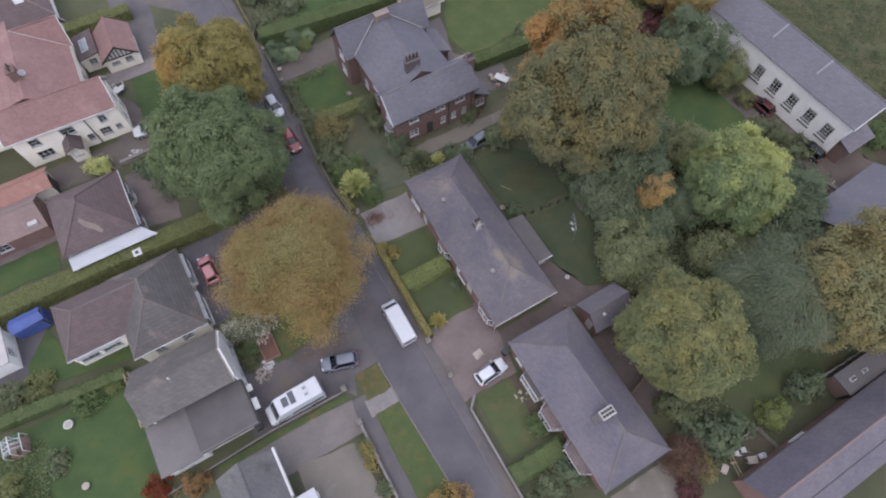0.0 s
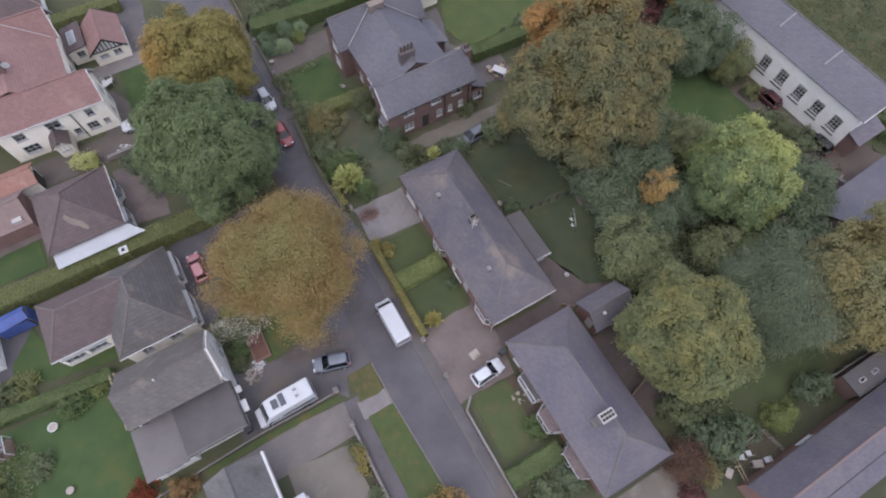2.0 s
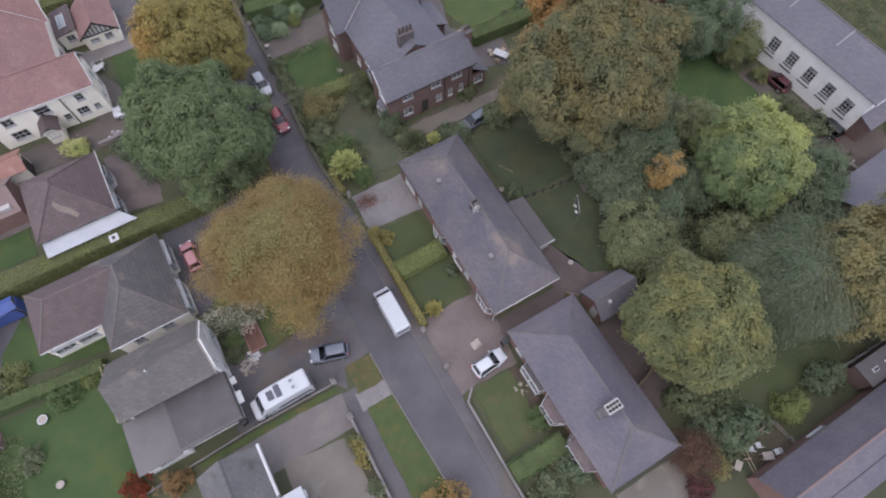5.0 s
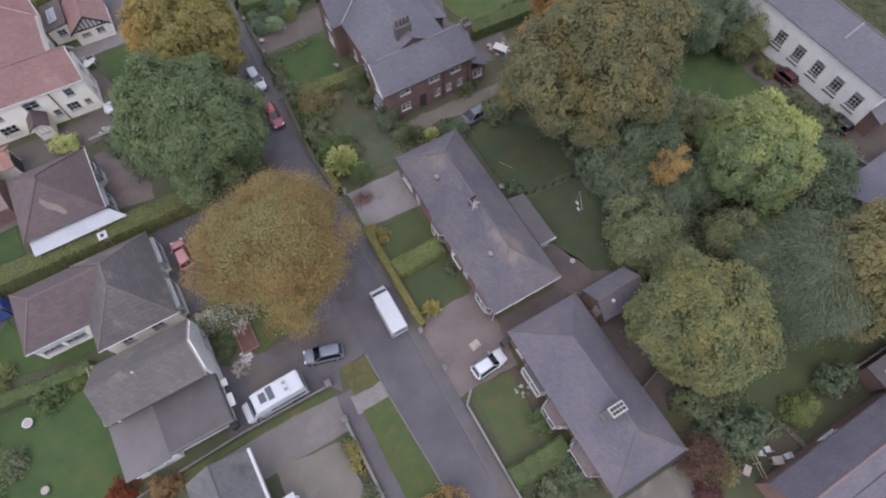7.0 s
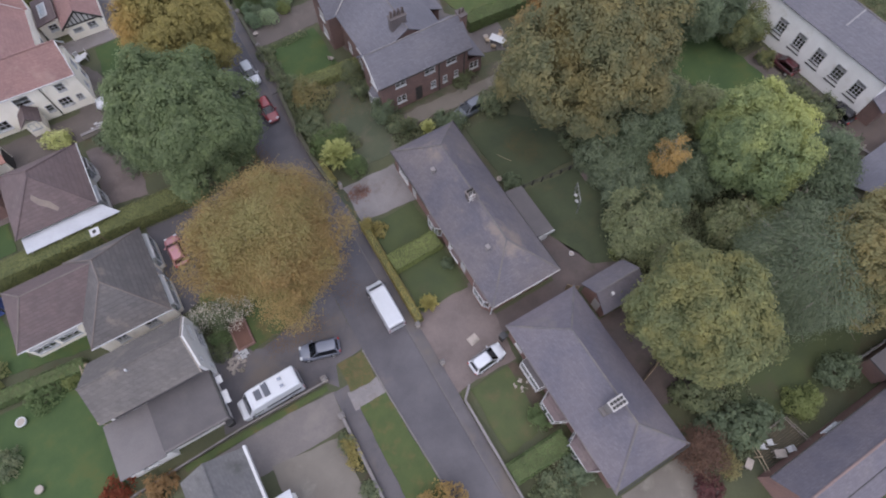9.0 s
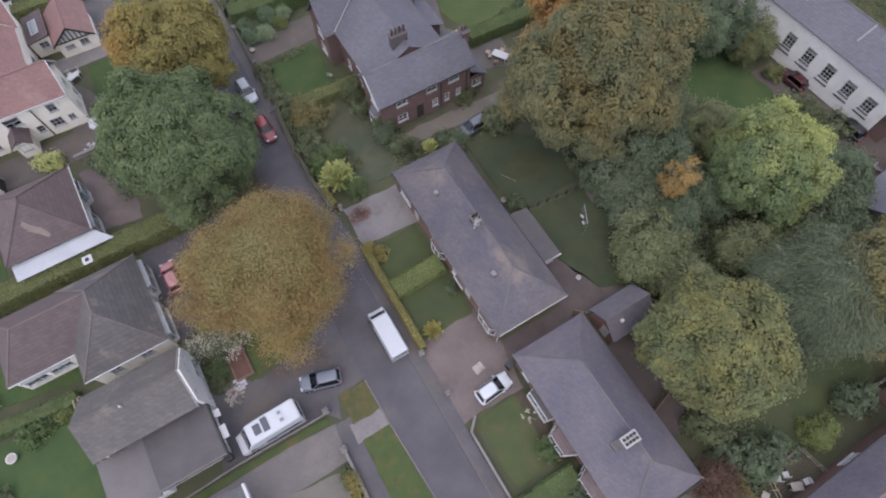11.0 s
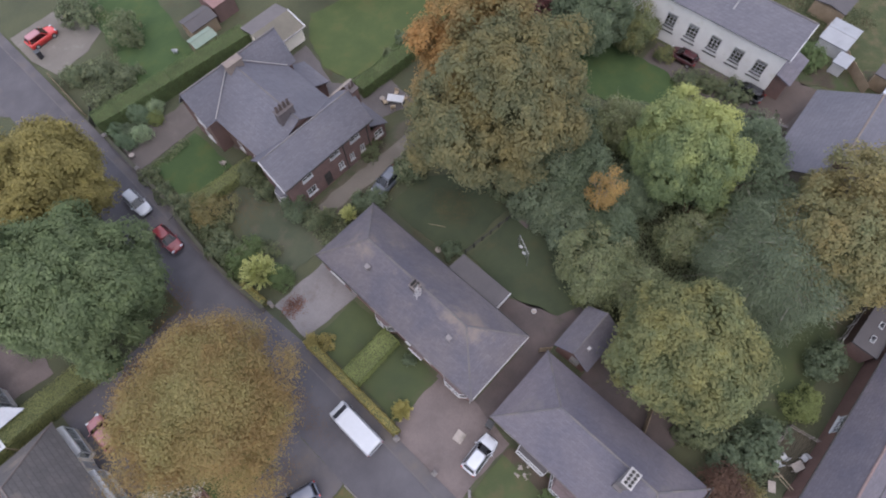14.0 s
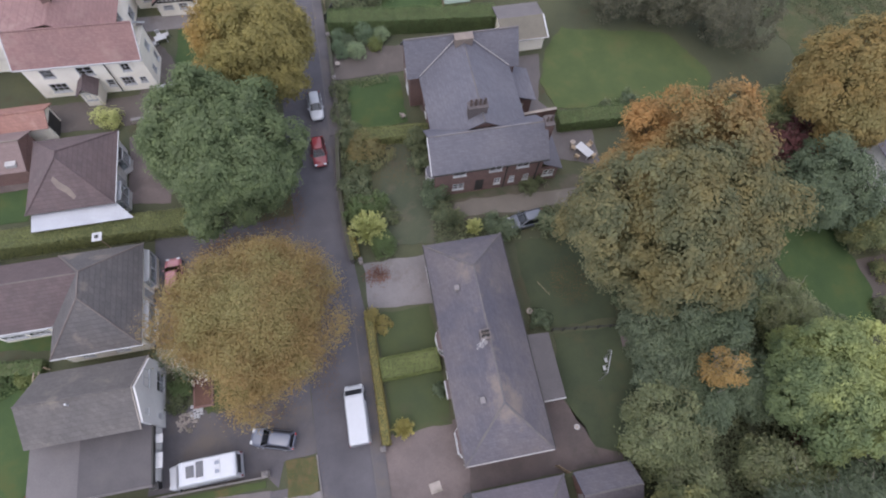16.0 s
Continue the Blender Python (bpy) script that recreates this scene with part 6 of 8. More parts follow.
tree("japanese_maple", "small copper-brown tree beside the concrete yard", 22.2, -7.8, 1.5, 1.8, 1.4, 1.9, COPPER, 14, 6000, 0.14, 30, 0.6, -0.7, 0.12, 0.2, fuzz=0.8, tuft=0.4)
tree("plum", "small purple-leaved plum tree", 53.6, 36.6, 2.6, 2.6, 2.2, 3.2, PURPLE, 13, 8000, 0.18, 26, 0.8, -0.7, 0.15, 0.2, tuft=0.35)
for k, (x, y, r, zr, zc, m) in enumerate([
    (31.0, 11.6, 3.5, 2.6, 3.2, GREYGREEN), (34.3, 21.2, 3.0, 2.6, 3.2, SAGE), (36.8, 18.8, 3.2, 2.8, 3.6, BLUEGREEN), (34.6, 13.4, 2.8, 2.3, 3.0, BLUEGREEN),
    (38.6, 7.2, 2.0, 1.9, 2.5, GREYGREEN), (47.6, 6.6, 4.2, 3.2, 4.0, BLUEGREEN), (51.4, 8.0, 3.2, 2.4, 3.0, BLUEGREEN), (40.0, 22.4, 3.2, 2.6, 3.2, BLUEGREEN), (42.6, 24.4, 2.6, 2.0, 2.4, GREYGREEN),
    (58.2, 26.6, 2.4, 1.9, 2.6, OLIVE), (41.6, 6.0, 2.0, 1.8, 2.4, OLIVE), (46, 19.5, 2.6, 1.8, 2.2, GREYGREEN), (39.3, 14.2, 2.8, 2.2, 2.8, BLUEGREEN), (42.5, 60.5, 4.2, 3.6, 4.6, DUSK), (48.5, 59.5, 4.4, 3.6, 4.6, DUSK), (54.2, 54.5, 4.6, 3.8, 4.8, DUSK), (33.0, 16.6, 2.4, 1.8, 2.4, SAGE),
    (31.6, 8.0, 2.2, 1.8, 2.2, GREYGREEN), (33.2, 19.0, 2.2, 1.6, 2.0, SAGE), (44.6, 4.0, 2.6, 2.2, 3.0, SAGE),
]):
    tree("small_tree", "dense small garden tree with muted green leaves", x, y, r * (0.92 + 0.12 * (k % 3)), r * (1.04 - 0.1 * (k % 4)), zr, zc, m, 40 + k, min(14000, int(1600 * r * r)), 0.19, 20, 0.36 * r, -0.75, 0.1, 0.14, 0.45, fuzz=0.45, group="small garden trees", tuft=0.5, leaf=(0.8, 0.3, 0.6), bare=(0.97, 1.1)[k % 2], bark=(BARK, PALE_BARK)[k % 2], twigs=(0, 14)[k % 2])

# ---- hedges ----
hedge("long clipped olive-green hedge", [(-36, 40.1), (-20, 39.9), (-6.5, 39.4)], 2.1, 2.0, HEDGE_LONG, 1, 0.11, 80, jitter=0.08)
hedge("tall clipped green hedge", [(7.6, 63.2), (17, 62.2), (27.4, 61.2)], 2.2, 2.2, HEDGE_GREEN, 2, 0.11, 75)
hedge("low golden hedge along the pavement", [(7.25, 15.0), (7.3, 27.0)], 0.7, 1.0, HEDGE_GOLD, 3, 0.1, jitter=0.04)
hedge("clipped green hedge across the front lawns", [(7.7, 21.5), (13.1, 21.6)], 2.0, 1.1, HEDGE_BRIGHT, 4, 0.1, jitter=0.04)
hedge("clipped green hedge between front gardens", [(7.3, -1.05), (13.0, -1.05)], 1.9, 1.1, HEDGE_GREEN, 5, 0.1, jitter=0.04)
hedge("narrow golden hedge by the driveway", [(6.9, 33), (6.6, 36.2)], 0.7, 0.9, HEDGE_GOLD, 6)
hedge("clipped hedge beside the brick house", [(8.6, 46.9), (16.6, 46.4)], 1.6, 1.2, HEDGE_LONG, 7)
hedge("long hedge below the lawn", [(31, 45.2), (41.2, 44.8), (53.5, 43.2)], 1.9, 1.6, HEDGE_GREEN, 8, 0.11, 75)
hedge("low hedge between the back gardens", [(-36, 28.6), (-21.8, 27.2)], 1.3, 1.1, HEDGE_GREEN, 9)
hedge("hedge behind the cream house", [(-15.8, 77.9), (-6.4, 77.6)], 1.8, 1.6, HEDGE_LONG, 10, 0.14, 75)
hedge("small hedge beside the chalet", [(-10.2, 27.6), (-6.6, 26.4)], 1.2, 1.1, HEDGE_GREEN, 11)

# ---- undergrowth ----
undergrowth("undergrowth", "tangled undergrowth between the garden trees", [(31.5, 23), (35, 26), (46, 24), (53, 18), (57, 6), (55, -1), (46, -3), (36, -2), (31, 4), (29.5, 10), (32.6, 16)], 1.7, 90, UNDER, 31, 0.19)
undergrowth("undergrowth", "low weeds and ivy beside the brick house drive", [(15, 35.4), (30, 34.2), (31, 32.4), (22, 32.2), (15, 33.2)], 0.6, 55, UNDER, 32)
undergrowth("undergrowth", "tangled plants behind the roadside wall", [(6.35, 36), (9.4, 34), (9.8, 47.5), (6.9, 48)], 0.8, 60, BUSH, 33)
undergrowth("undergrowth", "wild undergrowth behind the bungalow yard", [(22, -7), (30, -4), (31, -9), (25, -10.6), (22, -9.5)], 0.9, 55, UNDER, 34)
undergrowth("undergrowth", "rough plants beside the long lawn", [(42, 27), (47, 33), (53, 33), (60, 35), (60, 31), (53, 31.8), (47, 27.4)], 0.8, 50, UNDER, 35)
undergrowth("undergrowth", "low border plants along the square lawn", [(8.4, 53.7), (13.4, 54.2), (13.4, 55.2), (8.4, 55.2)], 0.5, 90, BUSH, 39, 0.15)
undergrowth("undergrowth", "garden plants beyond the tall hedge", [(8, 65), (14, 65), (16, 73), (9, 74)], 0.6, 55, UNDER, 36)
undergrowth("undergrowth", "weeds along the back garden border", [(-36, 13), (-32.6, 13), (-30.6, 25), (-36, 26)], 0.45, 40, BUSH, 37)
undergrowth("rough_grass", "tussocky rough grass and weeds in the field", [(68.5, 12), (80, 6), (96, 20), (96, 60), (66, 60), (67, 36)], 0.4, 16, FIELD_WEEDS, 38, 0.24)


# ---- vehicles ----
def quad_panel(a, b, c, d, inset, lift):
    """A flat pane inside the four-cornered face a b c d, a little proud of it."""
    q = [Vector(p) for p in (a, b, c, d)]
    mid = sum(q, Vector()) / 4
    normal = (q[1] - q[0]).cross(q[3] - q[0]).normalized()
    if normal.dot(mid - Vector((0, 0, 0.8))) < 0:
        normal = -normal
    q = [mid + (p - mid) * (1 - inset) + normal * lift for p in q]
    back = [p - normal * lift * 1.4 for p in q]
    return Geo().add(q + back, [(0, 1, 2, 3), (7, 6, 5, 4), (0, 4, 5, 1), (1, 5, 6, 2), (2, 6, 7, 3), (3, 7, 4, 0)])


def wheels(ob, L, W, r, front, rear):
    for x in (front * L, rear * L):
        for s in (-1, 1):
            y0, y1 = s * (W / 2 - 0.2), s * (W / 2 + 0.005)
            t = part("wheel", Geo().tube((x, y0, r), (x, y1, r), r, r, 16), RUBBER, ob)
            part("rim", Geo().tube((x, y1 - s * 0.02, r), (x, y1 + s * 0.012, r), r * 0.62, r * 0.55, 12), ALLOY, t)


def car(label, x, y, heading, L=4.1, W=1.72, H=1.47, color=None, name="car", estate=False, roof_color=None, bonnet=0.3):
    ob = thing(name, label, "car", x, y, turn=heading)
    w = W / 2
    st = [(-0.5, 0.66, 0.38, 0.72), (-0.488, 0.82, 0.27, 0.85), (-0.46, 0.93, 0.22, 0.91), (-0.4, 0.99, 0.2, 0.93), (-0.1, 1, 0.2, 0.92), (0.14, 1, 0.2, 0.9), (0.24, 0.99, 0.2, 0.88), (0.34, 0.96, 0.21, 0.82), (0.42, 0.89, 0.23, 0.76), (0.465, 0.78, 0.27, 0.69), (0.49, 0.62, 0.33, 0.6), (0.5, 0.46, 0.4, 0.52)]
    rings = []
    for fx, fw, zb, zs in st:
        rings.append([(fx * L, -w * fw, zb), (fx * L, -w * fw, zs - 0.16), (fx * L, -w * fw * 0.93, zs - 0.03), (fx * L, -w * fw * 0.55, zs + 0.02), (fx * L, w * fw * 0.55, zs + 0.02), (fx * L, w * fw * 0.93, zs - 0.03), (fx * L, w * fw, zs - 0.16), (fx * L, w * fw, zb)])
    shell = part("body", Geo().loft(rings), color, ob, smooth=True)
    b0, b1 = (-0.475 if estate else -0.46) * L, 0.23 * L
    t0, t1 = (-0.43 if estate else -0.4) * L, 0.05 * L
    zb, zt = 0.88, H - 0.05
    def outline(x0, x1, half, z, nose):
        """A four-sided plan with rounded front and rear."""
        return [(x0 + nose, -half, z), (x1 - nose * 1.6, -half, z), (x1 - nose * 0.4, -half * 0.8, z), (x1, -half * 0.4, z), (x1, half * 0.4, z), (x1 - nose * 0.4, half * 0.8, z), (x1 - nose * 1.6, half, z), (x0 + nose, half, z), (x0, half * 0.6, z), (x0, -half * 0.6, z)]

    lo = [(b0, -w * 0.92, zb), (b1, -w * 0.9, zb), (b1, w * 0.9, zb), (b0, w * 0.92, zb)]
    hi = [(t0, -w * 0.68, zt), (t1, -w * 0.68, zt), (t1, w * 0.68, zt), (t0, w * 0.68, zt)]
    cabin = part("cabin", Geo().loft([outline(b0, b1, w * 0.92, zb, 0.12), outline(t0, t1, w * 0.68, zt, 0.1)]), color, ob)
    part("roof", Geo().loft([outline(t0 - 0.03, t1 + 0.03, w * 0.7, zt, 0.1), outline(t0 + 0.12, t1 - 0.14, w * 0.5, H, 0.1)]), roof_color or color, cabin, smooth=True)
    part("windscreen", quad_panel(lo[1], lo[2], hi[2], hi[1], 0.07, 0.02), DARK_PANE, cabin)
    part("rear_window", quad_panel(lo[3], lo[0], hi[0], hi[3], 0.24, 0.02), DARK_PANE, cabin)
    part("side_window", quad_panel(lo[0], lo[1], hi[1], hi[0], 0.1, 0.02), DARK_PANE, cabin)
    part("side_window", quad_panel(lo[2], lo[3], hi[3], hi[2], 0.1, 0.02), DARK_PANE, cabin)
    wheels(ob, L, W, 0.31, 0.31, -0.31)
    for s in (-1, 1):
        part("headlight", Geo().box(0.43 * L, 0.482 * L, s * w * 0.62 - 0.15, s * w * 0.62 + 0.15, 0.6, 0.74), LAMP_CLEAR, shell)
        part("tail_light", Geo().box(-0.503 * L, -0.47 * L, s * w * 0.74 - 0.09, s * w * 0.74 + 0.09, 0.62, 0.84), LAMP_RED, shell)
        part("mirror", Geo().box(0.13 * L, 0.16 * L, min(s * w * 0.93, s * (w + 0.14)), max(s * w * 0.93, s * (w + 0.14)), 0.88, 1.02), color, shell)
    part("bumper", Geo().box(0.48 * L, 0.507 * L, -w * 0.6, w * 0.6, 0.3, 0.46), PLASTIC_BLACK, shell)
    return ob


def van(label, x, y, heading, L, W, H, color, name="van", nose=0.12, roof_items=False, cab_drop=0.0):
    ob = thing(name, label, name.replace("_", " "), x, y, turn=heading)
    w = W / 2
    cab = 0.5 - nose
    st = [(-0.5, 0.9, 0.35, H - 0.16), (-0.49, 0.97, 0.28, H - 0.05), (-0.46, 1, 0.25, H), (0.0, 1, 0.25, H), (cab - 0.12, 1, 0.25, H - cab_drop * 0.6), (cab - 0.07, 0.99, 0.25, H - 0.06 - cab_drop)]
    st += [(cab + 0.035, 0.97, 0.25, 1.15), (0.46, 0.93, 0.27, 1.0), (0.49, 0.82, 0.32, 0.85), (0.5, 0.68, 0.4, 0.7)]
    rings = []
    for fx, fw, zb, zt in st:
        k = 0.9 if zt > 1.5 else 0.94
        rings.append([(fx * L, -w * fw, zb), (fx * L, -w * fw, zt * 0.62), (fx * L, -w * fw * k - 0.0, zt - 0.1), (fx * L, -w * fw * (k - 0.1), zt), (fx * L, w * fw * (k - 0.1), zt), (fx * L, w * fw * k, zt - 0.1), (fx * L, w * fw, zt * 0.62), (fx * L, w * fw, zb)])
    shell = part("body", Geo().loft(rings), color, ob, smooth=False)
    a, b = (cab - 0.07) * L, (cab + 0.035) * L
    za = H - 0.06 - cab_drop
    part("windscreen", quad_panel((b, -w * 0.84, 1.14), (b, w * 0.84, 1.14), (a, w * 0.76, za), (a, -w * 0.76, za), 0.06, 0.03), DARK_PANE, shell)
    for s in (-1, 1):
        part("side_window", quad_panel(((cab - 0.19) * L, s * w * 1.0, 1.15), ((cab - 0.02) * L, s * w * 0.985, 1.15), ((cab - 0.065) * L, s * w * 0.92, min(1.75, za - 0.15)), ((cab - 0.19) * L, s * w * 0.95, min(1.75, za - 0.15)), 0.08, 0.02), DARK_PANE, shell)
        part("mirror", Geo().box((cab - 0.03) * L, (cab - 0.0) * L, min(s * w, s * (w + 0.2)), max(s * w, s * (w + 0.2)), 1.1, 1.35), PLASTIC_BLACK, shell)
        part("headlight", Geo().box(0.46 * L, 0.492 * L, s * w * 0.68 - 0.14, s * w * 0.68 + 0.14, 0.72, 0.92), LAMP_CLEAR, shell)
        part("tail_light", Geo().box(-0.503 * L, -0.48 * L, s * w * 0.88 - 0.06, s * w * 0.88 + 0.06, 0.7, 1.2), LAMP_RED, shell)
    part("rear_window", Geo().box(-0.5005 * L, -0.49 * L, -w * 0.7, w * 0.7, 1.2, H - 0.4), DARK_PANE, shell)
    part("bumper", Geo().box(0.485 * L, 0.506 * L, -w * 0.7, w * 0.7, 0.32, 0.52), PLASTIC_BLACK, shell)
    wheels(ob, L, W, 0.34, 0.33, -0.28)
    if roof_items:
        for fx, sx, y0, y1 in ((-0.015, 0.36, -0.72, 0.5), (0.115, 0.4, -0.5, 0.4)):
            part("solar_panel", Geo().box(fx * L - sx / 2 - 0.1, fx * L + sx / 2 + 0.1, y0, y1, H - 0.01, H + 0.05), SOLAR, shell)
        for fx, yy in ((-0.25, 0.32), (-0.25, -0.35)):
            v = part("roof_hatch", Geo().box(fx * L - 0.22, fx * L + 0.22, yy - 0.2, yy + 0.2, H - 0.01, H + 0.06), UPVC, shell)
            part("pane", Geo().box(fx * L - 0.17, fx * L + 0.17, yy - 0.15, yy + 0.15, H + 0.06, H + 0.08), HATCH, v)
        for s in (-1, 1):
            part("side_stripe", Geo().box(-0.46 * L, 0.1 * L, min(s * w * 0.985, s * (w + 0.006)), max(s * w * 0.985, s * (w + 0.006)), 1.15, 1.6), DARK_PANE, shell)
    else:
        ribs = Geo()
        for k in range(-2, 3):
            ribs.box(-0.45 * L, (cab - 0.14) * L, k * 0.25 - 0.03, k * 0.25 + 0.03, H - 0.005, H + 0.012)
        part("roof_ribs", ribs, color, shell)
    return ob


HATCH = paint("roof_hatch_plastic", (0.16, 0.18, 0.23), 0.3)
SOLAR = paint("solar_glass", (0.03, 0.035, 0.05), 0.2)
WHITE_PAINT = paint("white_car_paint", (0.44, 0.45, 0.48))
VAN_WHITE = paint("white_van_paint", (0.41, 0.42, 0.45), 0.4)
SILVER = paint("silver_paint", (0.36, 0.38, 0.42), 0.3, 0.4)
MIDGREY = paint("mid_grey_paint", (0.085, 0.095, 0.12), 0.4, 0.0)
GREYBLUE = paint("grey_blue_paint", (0.11, 0.12, 0.155), 0.4, 0.0)
RED_PAINT = paint("red_paint", (0.2, 0.026, 0.032))
FADED_RED = paint("faded_red_paint", (0.32, 0.13, 0.145), 0.4)
BRIGHT_RED = paint("bright_red_paint", (0.5, 0.035, 0.03))
MAROON = paint("maroon_paint", (0.055, 0.011, 0.015))
BLACK_PAINT = paint("black_paint", (0.02, 0.02, 0.024))
van("white panel van parked at the kerb", 5.08, 18.0, 90, 5.2, 1.86, 1.95, VAN_WHITE, nose=0.13)
van("white motorhome with dark roof panels on the forecourt", -7.9, 15.75, 181, 5.95, 2.1, 2.6, VAN_WHITE, "motorhome", 0.15, True, 0.25)
car("white hatchback on the reddish driveway", 10.9, 8.6, 4, 3.6, 1.6, 1.5, WHITE_PAINT)
car("grey-blue estate car with silver roof on the forecourt", -2.3, 17.35, 163, 3.85, 1.62, 1.5, GREYBLUE, estate=True)
car("faded red hatchback on the dark drive", -10.5, 34.1, 92, 3.7, 1.62, 1.46, FADED_RED)
car("white saloon parked at the roadside", 4.85, 51.8, 272, 3.6, 1.52, 1.42, WHITE_PAINT)
car("red hatchback parked at the roadside", 4.57, 45.75, 272, 3.6, 1.54, 1.46, RED_PAINT)
car("silver-blue car on the gravel drive", 24.6, 34.1, 186, 3.8, 1.62, 1.45, MIDGREY)
car("maroon car beside the white house", 60.2, 20.5, 92, 3.6, 1.6, 1.44, MAROON)
car("black car beside the white house", 60.5, 12.4, 92, 4.0, 1.68, 1.48, BLACK_PAINT)
car("white estate car on the brown gravel", -10.3, 56.5, 176, 4.1, 1.7, 1.5, WHITE_PAINT, estate=True, roof_color=SILVER)
car("bright red car on the concrete parking bay", 10.2, 81.0, 4, 3.8, 1.7, 1.45, BRIGHT_RED, roof_color=FADED_RED)


# ---- shrubs ----
def shrubs(rows, seed=0, lobes=14, fuzz=0.3):
    for k, (label, x, y, rx, ry, h, m, size) in enumerate(rows):
        shrub(label, x, y, rx, ry, h, m, seed + k, size=size, lobes=lobes, fuzz=fuzz)


